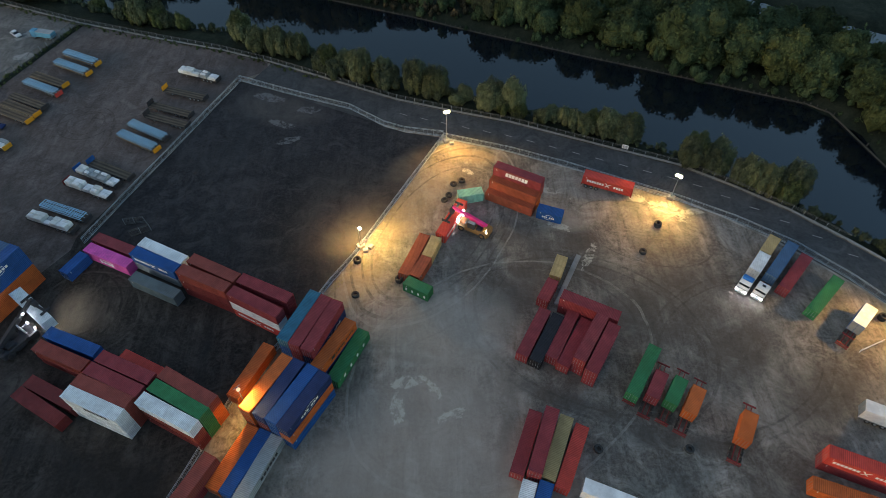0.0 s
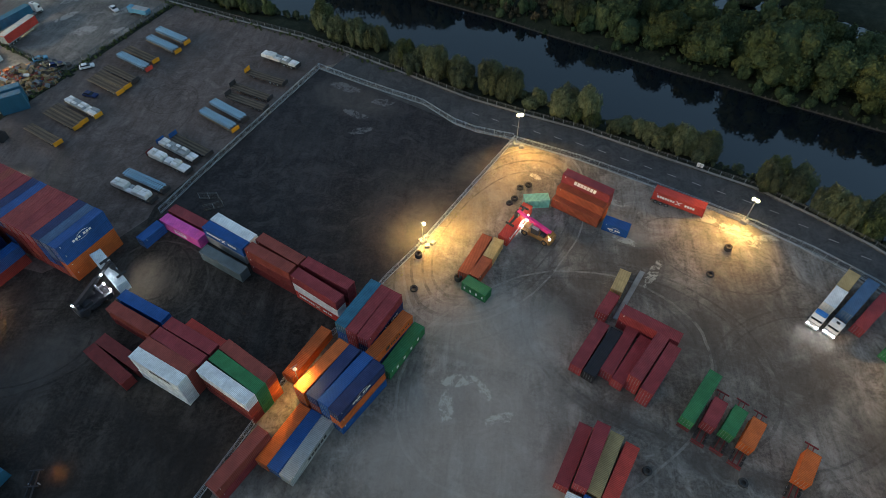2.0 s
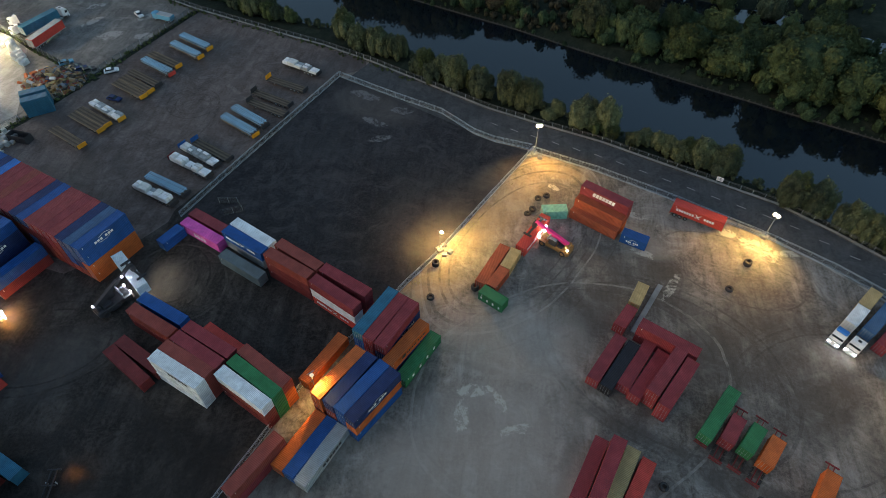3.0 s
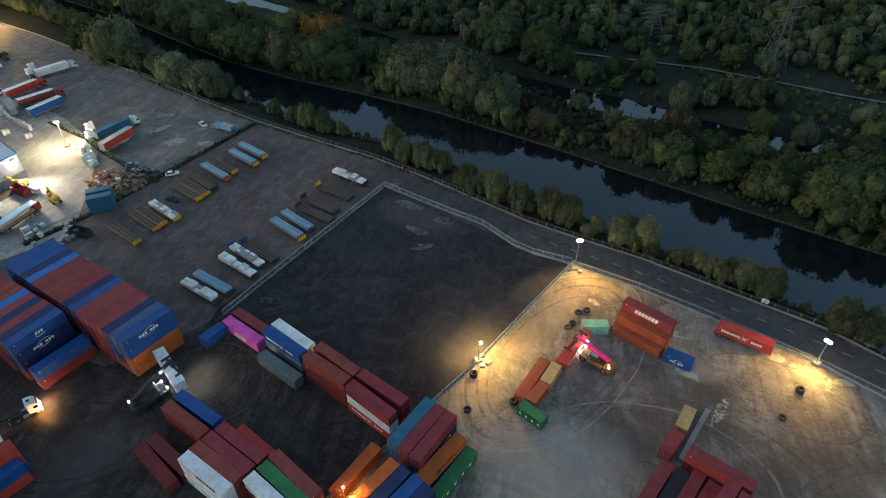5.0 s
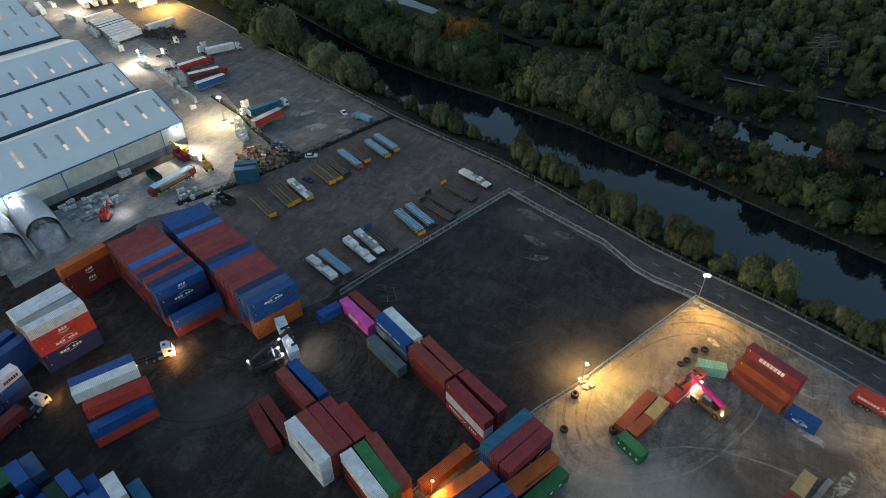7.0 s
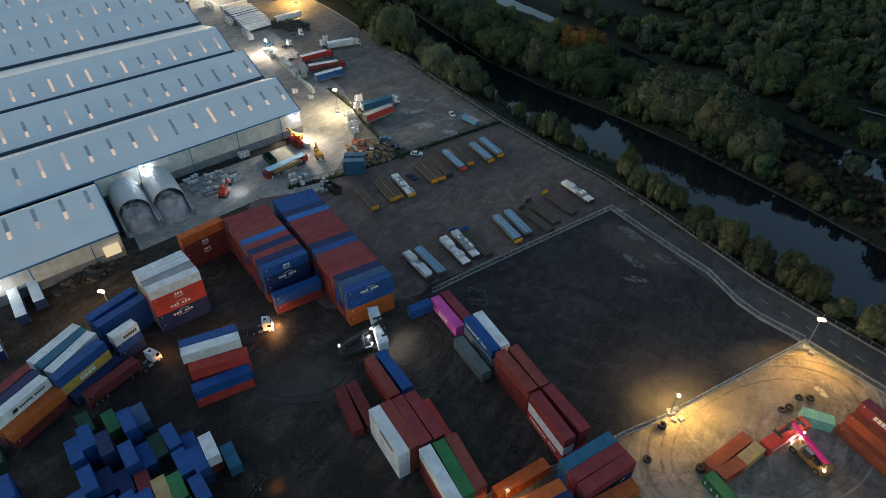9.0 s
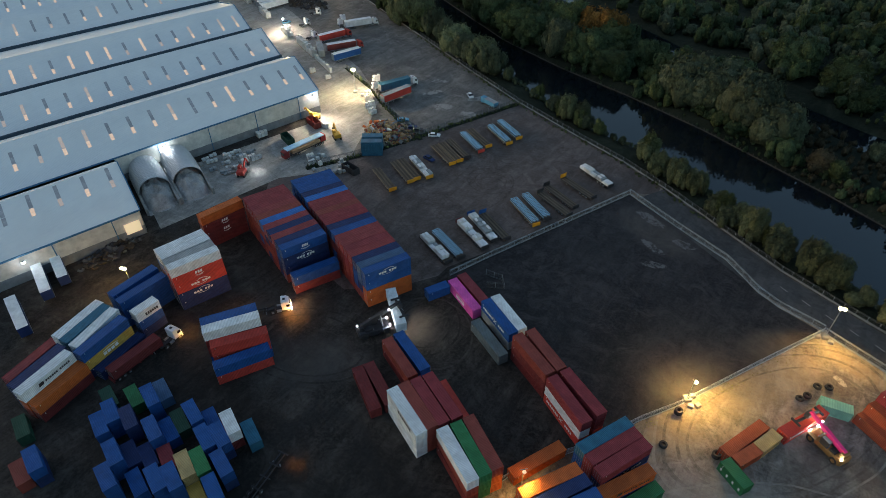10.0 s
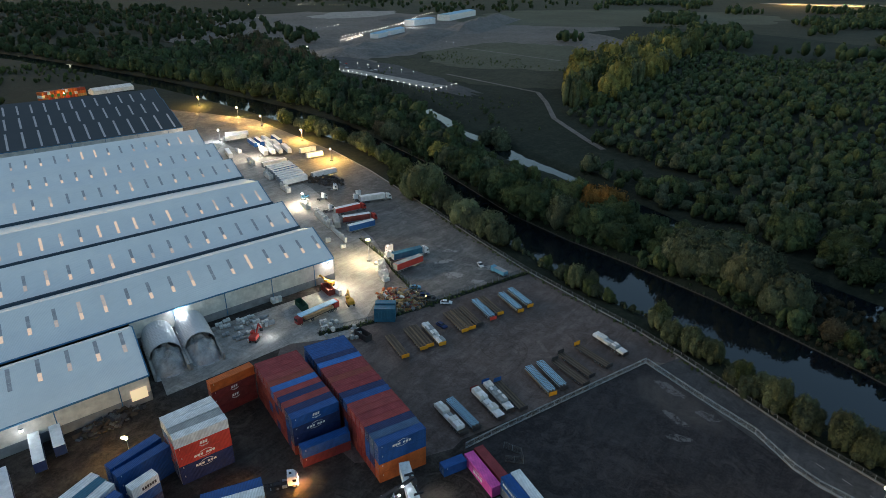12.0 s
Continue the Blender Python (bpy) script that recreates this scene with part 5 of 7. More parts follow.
# clusters on the near bank, between the road and the water: place, stems, tall or low
NEAR_TREES = ((-128, 203, 2, 0), (-112, 196, 2, 0), (-101, 193, 2, 1), (-94, 188, 3, 1), (-85, 185.5, 3, 1), (-79, 183, 2, 0), (-60, 177, 2, 1), (-51, 170, 3, 1), (-44.6, 168, 3, 1), (-39, 165.5, 2, 1), (-29.5, 158, 3, 1), (-25, 156, 2, 1), (-19, 153, 3, 1), (-13, 150.5, 3, 1),
              (-3.2, 145.5, 3, 1), (1.7, 144.5, 4, 1), (9.7, 142, 3, 0), (17.5, 138.5, 3, 1), (22.9, 136.5, 4, 1), (26.7, 135.2, 2, 0), (32.8, 133, 2, 0), (39, 130, 3, 0), (44.4, 128, 2, 1), (48.8, 126.5, 4, 1), (54.5, 124, 3, 1),
              (68.3, 115, 3, 1), (73, 113, 4, 1), (78.6, 108.2, 3, 1), (84.3, 104.5, 4, 1), (89, 103, 4, 1), (104, 84, 2, 0))
for x0, y0, n, big in NEAR_TREES:
    for k in range(n):
        x, y = x0 + rt.uniform(-1.9, 1.9), y0 + rt.uniform(-0.4, 2.6)
        leaf = rt.choices(("leaf_willow", "leaf_olive", "leaf_grey"), (5, 2, 2))[0]
        tree(x, y, rt.choice((0, 2, 2) if big else (1, 1, 3)), rt.uniform(0.8, 1.1), leaf, rt, "river bank trees", slim=rt.uniform(0.86, 1.02))
for x, y, r, leaf in ((-200, 233, 13, "leaf_willow"), (-191, 229, 8, "leaf_olive"), (-163, 217, 8.5, "leaf_willow"), (-154, 213, 8, "leaf_grey"), (-145, 209, 7.5, "leaf_willow"), (-137, 205, 7, "leaf_grey"), (-171, 221, 7, "leaf_grey"), (-222, 243, 8, "leaf_olive"), (-210, 238, 8, "leaf_olive"), (-182, 226, 6.5, "leaf_grey")):
    broad(x, y, r, leaf, rt, "river bank trees", "beside the river road")
for k in range(17):
    x = -235 - k * 10 + rt.uniform(-3, 3)
    y = float(along(NEAR_BANK, x)) - rt.uniform(2.0, 6.0)
    broad(x, y, rt.uniform(4, 8), rt.choices(("leaf_grey", "leaf_olive", "leaf_willow", "leaf_gold"), (3, 4, 4, 0.8))[0], rt, "river bank trees", "beside the far river road")
# broad trees on the island, along the far bank
ISLAND = ((-166, 256, 13, "leaf_green"), (-150, 249, 11, "leaf_olive"), (-136, 245, 12, "leaf_green"), (-109, 237, 11, "leaf_green"), (-122, 240, 10, "leaf_grey"), (-95, 233, 9.5, "leaf_green"), (-114, 262, 12, "leaf_copper"), (-104, 252, 10, "leaf_olive"), (-130, 262, 11, "leaf_olive"), (-86, 246, 9, "leaf_green"),
          (-62, 228, 12, "leaf_grey"), (-50, 228, 13, "leaf_grey"), (-38, 221, 12, "leaf_grey"), (-27, 214, 10, "leaf_grey"), (-52, 242, 12, "leaf_green"), (-70, 240, 10, "leaf_green"), (-38, 236, 9, "leaf_grey"), (-10.3, 202, 4.6, "leaf_brown"), (-5, 200, 4, "leaf_olive"), (5, 221, 4.2, "leaf_grey"),
          (22, 190, 6.5, "leaf_grey"), (30, 195, 6, "leaf_olive"), (39, 202, 7, "leaf_brown"), (43, 230.5, 6.5, "leaf_grey"), (36, 186, 6.5, "leaf_green"), (50, 180, 7.5, "leaf_olive"), (61, 192, 6.5, "leaf_olive"), (48, 192, 6.5, "leaf_green"), (62, 174, 7.5, "leaf_green"), (69.5, 218, 5.5, "leaf_olive"), (83.6, 213, 5, "leaf_grey"),
          (81, 168, 12.5, "leaf_green"), (72, 182, 8, "leaf_green"), (94, 162, 9, "leaf_green"), (92, 178, 9, "leaf_olive"), (99, 203, 6, "leaf_green"), (105, 156, 9, "leaf_olive"), (112, 150, 7.5, "leaf_green"), (108, 170, 9.5, "leaf_green"), (121, 156, 8.5, "leaf_olive"), (124, 141, 7, "leaf_green"), (126, 128, 7, "leaf_green"), (130, 116, 7, "leaf_green"), (135, 134, 9, "leaf_green"), (138, 150, 8, "leaf_olive"), (122, 172, 8, "leaf_green"),
          (19.6, 254, 6, "leaf_green"), (7, 249, 5.5, "leaf_olive"), (-4, 256, 7, "leaf_green"), (69, 277, 6, "leaf_olive"), (52, 281, 5.5, "leaf_green"), (-14, 272, 10, "leaf_olive"), (-34, 276, 11, "leaf_green"), (84, 273, 4.5, "leaf_grey"))
for x, y, r, leaf in ISLAND:
    broad(x, max(y - (2.5 if x > 45 else 0), float(along(FAR_BANK, x)) + 0.3 * r), r, leaf, rt, "island trees", "on the island bank")
for k in range(30):
    x = -178 - k * 6.2 + rt.uniform(-2, 2)
    f = float(along(FAR_BANK, x))
    y = f + (rt.uniform(5, 8) if k % 2 else rt.uniform(12, 22))
    broad(x, y, rt.uniform(6, 11), rt.choices(("leaf_green", "leaf_olive", "leaf_grey", "leaf_gold", "leaf_brown"), (8, 4, 4, 0.5, 0.8))[0], rt, "island trees", "on the wooded island")


def woodland(name, label, seed, spots, sprays, size, lobes, mat, tall=False):
    """Far woods as one mesh: many small crowns."""
    rnd = random.Random(seed)
    protos = []
    fine = sprays > 200
    for k in range(7):
        h, r = rnd.uniform(7.5, 10.5), rnd.uniform(3.8, 5.6)
        if tall:
            h, r = h * 1.8, r * 1.3
        v, f, _, mass = crown_shape(rnd, h, r, lobes, sprays, size, 6 if fine else 5 if sprays > 30 else 4, 8 if fine else 7 if sprays > 30 else 6, tall or k % 2 == 0)
        protos.append((np.array([tuple(p) for p in v]), np.array(f[mass:]), np.array(f[:mass])))
    vs, quads, tris, base = [], [], [], 0
    for x, y, s in spots:
        va, fl, ft = protos[rnd.randrange(7)]
        a = rnd.uniform(0, math.tau)
        c, q = math.cos(a) * s, math.sin(a) * s
        z = float(land(np.array(x), np.array(y)))
        vs.append(np.stack([va[:, 0] * c - va[:, 1] * q + x, va[:, 0] * q + va[:, 1] * c + y, va[:, 2] * s * rnd.uniform(0.85, 1.2) + z - 0.2], 1))
        quads.append(fl + base)
        tris.append(ft + base)
        base += len(va)
    vs, quads, tris = np.concatenate(vs), np.concatenate(quads), np.concatenate(tris)
    me = bpy.data.meshes.new(name)
    loops = np.concatenate([quads.ravel(), tris.ravel()])
    me.vertices.add(len(vs))
    me.vertices.foreach_set("co", vs.ravel().astype(np.float32))
    me.loops.add(len(loops))
    me.loops.foreach_set("vertex_index", loops.astype(np.int32))
    start = np.concatenate([np.arange(len(quads)) * 4, len(quads) * 4 + np.arange(len(tris)) * 3])
    me.polygons.add(len(start))
    me.polygons.foreach_set("loop_start", start.astype(np.int32))
    me.update(calc_edges=True)
    me.polygons.foreach_set("use_smooth", np.arange(len(start)) >= len(quads))
    me.validate()
    me.materials.append(MATS[mat])
    tagged(new(name, me), label, "woodland", kind="stuff")


def spots(seed, n, box, keep, s0, s1):
    rnd = random.Random(seed)
    out = []
    while len(out) < n:
        x, y = rnd.uniform(box[0], box[1]), rnd.uniform(box[2], box[3])
        if keep(x, y):
            out.append((x, y, rnd.uniform(s0, s1)))
    return out


def thicket(seed, box, pitch, keep, s0, s1):
    """Closely set crowns, none of them in line."""
    rnd = random.Random(seed)
    out = []
    for j in range(int((box[3] - box[2]) / pitch)):
        for i in range(int((box[1] - box[0]) / pitch)):
            x = box[0] + pitch * (i + 0.5 * (j % 2) + rnd.uniform(-0.45, 0.45))
            y = box[2] + pitch * (j + rnd.uniform(-0.45, 0.45))
            if keep(x, y):
                out.append((x, y, rnd.uniform(s0, s1)))
    return out


def share(rows, k, n):
    """Every n-th of the crowns, from the k-th, so that kinds of tree stand mixed."""
    order = list(rows)
    random.Random(5).shuffle(order)
    return order[k::n]


def clear(x, y):
    """Woods stand behind the far bank, off the backwater and the open ground."""
    f, b = along(FAR_BANK, x), along(BACKWATER, x)
    return y > f + 4 and abs(y - b) > 10 and not (-320 < x < -140 and -27 < y - b < 9)


PATH_LINE = [(-30, 284), (0, 277), (26.6, 273.3), (57.7, 269.1), (84.9, 260.2), (108, 251.5), (150, 240)]


EDGE = [(300, 0), (390, -168), (480, -236), (560, -252), (740, -225), (930, -275), (1100, -200), (1300, -60)]


def right_wood(x, y):
    """East of the track and the golden grove."""
    left = float(np.interp(y, [p[0] for p in EDGE], [p[1] for p in EDGE]))
    return clear(x, y) and (x > left or (y < 330 and x > -170)) and abs(y - along(PATH_LINE, x)) > (4 if x < 20 else 9)


def island_wood(x, y):
    """Thick on the island but for the low brown scrub at its middle."""
    f, b = float(along(FAR_BANK, x)), float(along(BACKWATER, x))
    near = 27 if x < -140 else 13
    return f + 3.5 < y < b - near and not -20 < x < 16 and not (10 < x < 70 and y > b - 24)


def back_wood(x, y):
    """Behind the backwater, thinner round the path."""
    b = float(along(BACKWATER, x))
    open_ = x > -5 and y < float(along(PATH_LINE, x)) + 22
    return y > b + 12 and right_wood(x, y) and (not open_ or noise.noise((x * 0.05, y * 0.05, 2)) > 0.12)


def grove(x, y):
    """The long golden grove: its west and east edges by y."""
    west = np.interp(y, [495, 577, 686, 777, 892, 1015], [-238, -279, -325, -327, -323, -304])
    east = np.interp(y, [527, 599, 701, 872], [-215, -216, -228, -245])
    return west < x < east


LEFT_EDGE = [(-1500, 1030), (-830, 660), (-680, 590), (-500, 480), (-355, 405), (-300, 372)]


def left_wood(x, y):
    """Between the river and the distant building site."""
    return along(FAR_BANK, x) + 10 < y < along(LEFT_EDGE, x) and clear(x, y)


def hedges(x, y):
    return x > -0.35 * y - 150 and noise.noise((x * 0.005, y * 0.005, 3)) > (-0.02 if x > 0.02 * y - 190 else 0.2) and y > 950


isle = thicket(1, (-235, 150, 120, 340), 6.2, island_wood, 0.5, 1.05)
woodland("woodland", "dense dark green woodland on the island", 41, share(isle, 0, 2), 110, 0.66, 4, "leaf_green")
woodland("woodland", "mixed olive scrub woodland on the island", 42, share(isle, 1, 2), 110, 0.66, 4, "leaf_olive")
back = thicket(2, (-200, 260, 215, 420), 7.6, back_wood, 0.6, 1.25)
woodland("woodland", "dark green woodland behind the backwater", 51, share(back, 0, 3) + share(back, 1, 6), 44, 0.9, 3, "leaf_green")
woodland("woodland", "grey-green willow scrub behind the backwater", 62, share(back, 2, 3), 44, 0.9, 3, "leaf_grey")
woodland("woodland", "olive scrub woodland behind the backwater", 63, share(back, 4, 6), 44, 0.9, 3, "leaf_olive")
deep = thicket(3, (-300, 440, 405, 980), 9.4, lambda x, y: right_wood(x, y) and noise.noise((x * 0.008, y * 0.03, 7)) > -0.34, 0.68, 1.08)
deep = [(x, y, s * (1.05 + 0.75 * noise.noise((x * 0.007 + 0.3, y * 0.028, 11)))) for x, y, s in deep]
woodland("woodland", "distant dark woodland", 43, share(deep, 0, 2), 18, 1.05, 1, "leaf_green")
woodland("woodland", "distant grey-green woodland", 64, share(deep, 1, 4), 18, 1.05, 1, "leaf_grey")
woodland("woodland", "distant olive woodland", 65, share(deep, 3, 4), 18, 1.05, 1, "leaf_olive")
woodland("woodland", "woods along the far side of the river", 44, spots(4, 330, (-860, -230, 250, 680), left_wood, 1.1, 2.2), 40, 1.2, 3, "leaf_green")
woodland("woodland", "grey-green woods along the far side of the river", 53, spots(14, 170, (-860, -230, 250, 680), left_wood, 1.1, 2.0), 40, 1.2, 3, "leaf_grey")
woodland("woodland", "tall thin brown poplars beyond the river", 54, spots(15, 70, (-900, -560, 440, 660), lambda x, y: left_wood(x, y) and y > along(LEFT_EDGE, x) - 90, 1.0, 1.35), 160, 0.8, 3, "leaf_brown", True)
tall_grove = thicket(5, (-340, -200, 490, 1010), 18, grove, 1.2, 2.0)
woodland("woodland", "golden poplars at the edge of the open ground", 45, share(tall_grove, 0, 2), 200, 1.15, 10, "leaf_gold", True)
woodland("woodland", "tall olive poplars beside the golden ones", 55, share(tall_grove, 1, 4), 200, 1.15, 10, "leaf_willow", True)
woodland("woodland", "grey-green poplars among the golden ones", 66, share(tall_grove, 3, 4), 200, 1.15, 10, "leaf_olive", True)
woodland("woodland", "a clump of grey willows beside the backwater", 56, [(-229, 358, 1.7), (-223, 352, 1.5), (-236, 352, 1.3), (-219, 347, 1.1), (-262, 402, 0.8), (-285, 430, 0.6)], 400, 0.7, 6, "leaf_grey")
woodland("woodland", "far hedges and tree belts near the horizon", 46, thicket(6, (-1000, 700, 950, 2700), 22, hedges, 1.5, 2.7), 6, 1.6, 0, "leaf_green")
woodland("woodland", "far woods beyond the building site", 57, spots(17, 380, (-2600, -1000, 1500, 3200), lambda x, y: noise.noise((x * 0.003, y * 0.003, 8)) > 0.0, 1.2, 2.2), 12, 1.6, 1, "leaf_green")
woodland("woodland", "dark woods along the left horizon", 50, spots(8, 900, (-2500, -800, 300, 1500), lambda x, y: along(FAR_BANK, x) + 10 < y < along(LEFT_EDGE, x) + 100 and noise.noise((x * 0.008, y * 0.008, 4)) > -0.15, 1.3, 2.6), 8, 1.6, 0, "leaf_green")
woodland("woodland", "brown scrub trees along the left horizon", 58, spots(18, 260, (-2200, -800, 300, 1300), lambda x, y: along(FAR_BANK, x) + 10 < y < along(LEFT_EDGE, x), 0.9, 1.7), 12, 1.4, 1, "leaf_brown")
woodland("rough_scrub", "low dark bushes on the rough grass by the river", 59, spots(19, 700, (-1200, -560, 120, 345), lambda x, y: y < along(NEAR_BANK, x) - 6 and x < -0.9 * y - 440 and noise.noise((x * 0.01, y * 0.01, 5)) > -0.1, 0.25, 0.8), 10, 1.3, 0, "leaf_olive")
woodland("rough_scrub", "low dark bushes on the open rough ground", 60, spots(20, 400, (-560, -190, 380, 820), lambda x, y: not right_wood(x, y) and y > along(LEFT_EDGE, x) + 15 and y > along(BACKWATER, x) + 12 and noise.noise((x * 0.012, y * 0.012, 9)) > 0.15, 0.1, 0.34), 12, 1.3, 0, "leaf_olive")
woodland("woodland", "row of trees along the far river bank", 61, [(x, float(along(FAR_BANK, x)) + rt.uniform(3, 16), rt.choice((0.6, 0.9, 1.2, 1.7, 2.0))) for x in np.arange(-1500, -360, 9.0).tolist()], 60, 1.0, 3, "leaf_green")
woodland("rough_scrub", "low brown brambles on the open middle of the island", 67, thicket(7, (-24, 20, 190, 236), 3.2, lambda x, y: float(along(FAR_BANK, x)) + 2 < y < float(along(BACKWATER, x)) - 8, 0.16, 0.42), 30, 1.2, 1, "leaf_brown")
woodland("rough_scrub", "dark brambles round the path behind the backwater", 68, thicket(8, (-10, 170, 215, 300), 5.2, lambda x, y: y > float(along(BACKWATER, x)) + 9 and abs(y - float(along(PATH_LINE, x))) > 3 and noise.noise((x * 0.06, y * 0.06, 6)) > -0.1, 0.16, 0.45), 16, 1.3, 0, "leaf_olive")
solid("track", ribbon(PATH_LINE, -0.8, 0.8, 0.62), "far_soil", "pale earth path through the scrub behind the backwater", "track", kind="structure")
woodland("bank_shrubs", "low tangled shrubs covering the river bank", 48, [(x, y - q, c) for x, y, q, c in ((x, float(along(NEAR_BANK, x)), rt.uniform(-0.5, 5.5), rt.uniform(0.14, 0.3)) for x in np.arange(-250, 108, 0.8).tolist())], 24, 1.5, 0, "leaf_grey")
woodland("bank_shrubs", "low tangled shrubs along the far bank", 49, [(x, y + q, c) for x, y, q, c in ((x, float(along(FAR_BANK, x)), rt.uniform(0.6, 9), rt.choice((0.16, 0.22, 0.3, 0.42, 0.55))) for x in np.arange(-300, 135, 1.5).tolist())], 34, 1.4, 1, "leaf_green")

rw = random.Random(23)
weeds = []
for (x0, y0), (x1, y1) in zip(FENCE_LINE[:5], FENCE_LINE[1:5]):
    n = int(math.hypot(x1 - x0, y1 - y0) / 0.2)
    weeds += [(x0 + (x1 - x0) * k / n + rw.uniform(0.1, 2.4), y0 + (y1 - y0) * k / n + rw.uniform(-1.6, 0.3), rw.uniform(0.012, 0.04)) for k in range(n)]
woodland("weeds", "rank weeds and grass along the foot of the fence", 69, weeds, 8, 2.6, 0, "leaf_gold")

edge_weeds = []
for line, step in ((VERGE, 0.5), (WEST_VERGE, 0.6), ([(x, y - 1.2) for x, y in KERB[2:9]], 0.8)):
    for (x0, y0), (x1, y1) in zip(line, line[1:]):
        n = int(math.hypot(x1 - x0, y1 - y0) / step)
        edge_weeds += [(x0 + (x1 - x0) * k / n + rw.uniform(-1.2, 1.2), y0 + (y1 - y0) * k / n + rw.uniform(-1.0, 1.0), rw.uniform(0.03, 0.15)) for k in range(n)]
woodland("weeds", "dark weeds and brambles on the strips between the yards", 70, edge_weeds, 10, 2.2, 0, "leaf_olive")

# ---- vehicles and machines ----
def axle_wheels(owner, xs, half, r=0.5, w=0.3, hub=True):
    for x in xs:
        for s in (-1, 1):
            t = part("wheel", Geo().wheel(x, s * half, r, r, w), "rubber", owner)
            part("hub", Geo().disc(x, s * half, r, r * 0.56, w * 0.7), "galvanised", t, "steel hub")


def flat_trailer(x, y, turn, load="", tail="tail_orange", length=13.4, head=""):
    """A long flat trailer: rails and planks, wheels at the tail, a bright end board, and perhaps a load."""
    what = {"": "empty dark flatbed trailer with a bright end board", "white": "flatbed trailer carrying white wrapped loads", "frames": "flatbed trailer carrying pale blue steel frames"}[load]
    m = pose(x, y, 0.06, 0, 0, turn)
    ob = thing("flatbed_trailer", what + ", parked on earth", "trailer", m, "flatbed trailers")
    a, b = -length / 2, length / 2
    for s in (-0.42, 0.42):
        part("beam", Geo().box(a, s - 0.09, 0.72, b, s + 0.09, 1.05, 0.02), "machine_dark", ob)
    for k in range(5):
        yy = -1.02 + 0.51 * k
        part("plank", Geo().box(a, yy - 0.22, 1.06, b - 0.1, yy + 0.22, 1.14), "deck" if k % 2 else "deck_worn", ob)
    for s in (-1.27, 1.27):
        part("side_rail", Geo().box(a, s - 0.05, 0.98, b, s + 0.05, 1.16, 0.015), "rail_rust" if tail == "tail_orange" else "machine_dark", ob, "worn steel side rail")
    part("end_board", Geo().box(b - 0.12, -1.28, 0.55, b + 0.1, 1.28, 1.75, 0.03), tail, ob, "brightly painted end board")
    if head:
        part("headboard", Geo().box(a - 0.1, -1.28, 1.0, a + 0.02, 1.28, 2.5, 0.03), head, ob, "bright steel headboard")
    axle_wheels(ob, (b - 2.0, b - 3.3, b - 4.6), 1.02)
    for s in (-0.7, 0.7):
        part("landing_leg", Geo().box(a + 2.4, s - 0.07, 0, a + 2.6, s + 0.07, 0.8), "galvanised", ob)
    rnd = random.Random(int(x * 10))
    if load == "white":
        xx = a + 0.4
        while xx < b - 2.4:
            l = rnd.uniform(1.8, 2.9)
            h = rnd.choice((0.55, 0.9, 1.1, 1.3))
            for s, w in ((-0.6, 0.56), (0.6, 0.56)):
                hh = h * rnd.uniform(0.9, 1.1)
                spot = m @ pose(xx + l / 2, s, 1.16, 0, 0, rnd.uniform(-2, 2))
                solid("wrapped_load", Geo().box(-l / 2, -w, 0, l / 2, w, hh, 0.05), rnd.choice(("pallet_white", "pallet_white", "plain_white", "grey")), "white plastic-wrapped load on a flat trailer", "wrapped load", spot, "wrapped loads")
                if rnd.random() < 0.5:
                    solid("wrapped_load", Geo().box(-l * 0.3, -w * 0.6, 0, l * 0.3, w * 0.6, 0.3, 0.04), "plain_white", "small white wrapped load on top of another", "wrapped load", spot @ pose(0, 0, hh, 0, 0, 0), "wrapped loads")
            xx += l + rnd.uniform(0.06, 0.4)
    if load == "frames":
        for j, (lo, hi) in enumerate(((a + 0.3, -0.4), (0.0, b - 0.9))):
            f = thing("steel_frame", "pale blue welded steel lattice frame lying on a trailer", "steel frame", m @ pose(0, 0, 1.16, 0, 0, rnd.uniform(-1, 1)), "steel frames")
            for z in (0.1, 0.75):
                for s in (-1.05, 0, 1.05):
                    part("rail", Geo().box(lo, s - 0.06, z, hi, s + 0.06, z + 0.12), "frame_blue", f)
            n = 8
            for k in range(n + 1):
                xx = lo + (hi - lo) * k / n
                part("rung", Geo().box(xx - 0.06, -1.1, 0.72, xx + 0.06, 1.1, 0.86), "frame_blue", f)
                if k < n:
                    part("brace", Geo().bar((xx, -1.05, 0.8), (xx + (hi - lo) / n, 0, 0.8), 0.08), "frame_blue", f)
    return ob


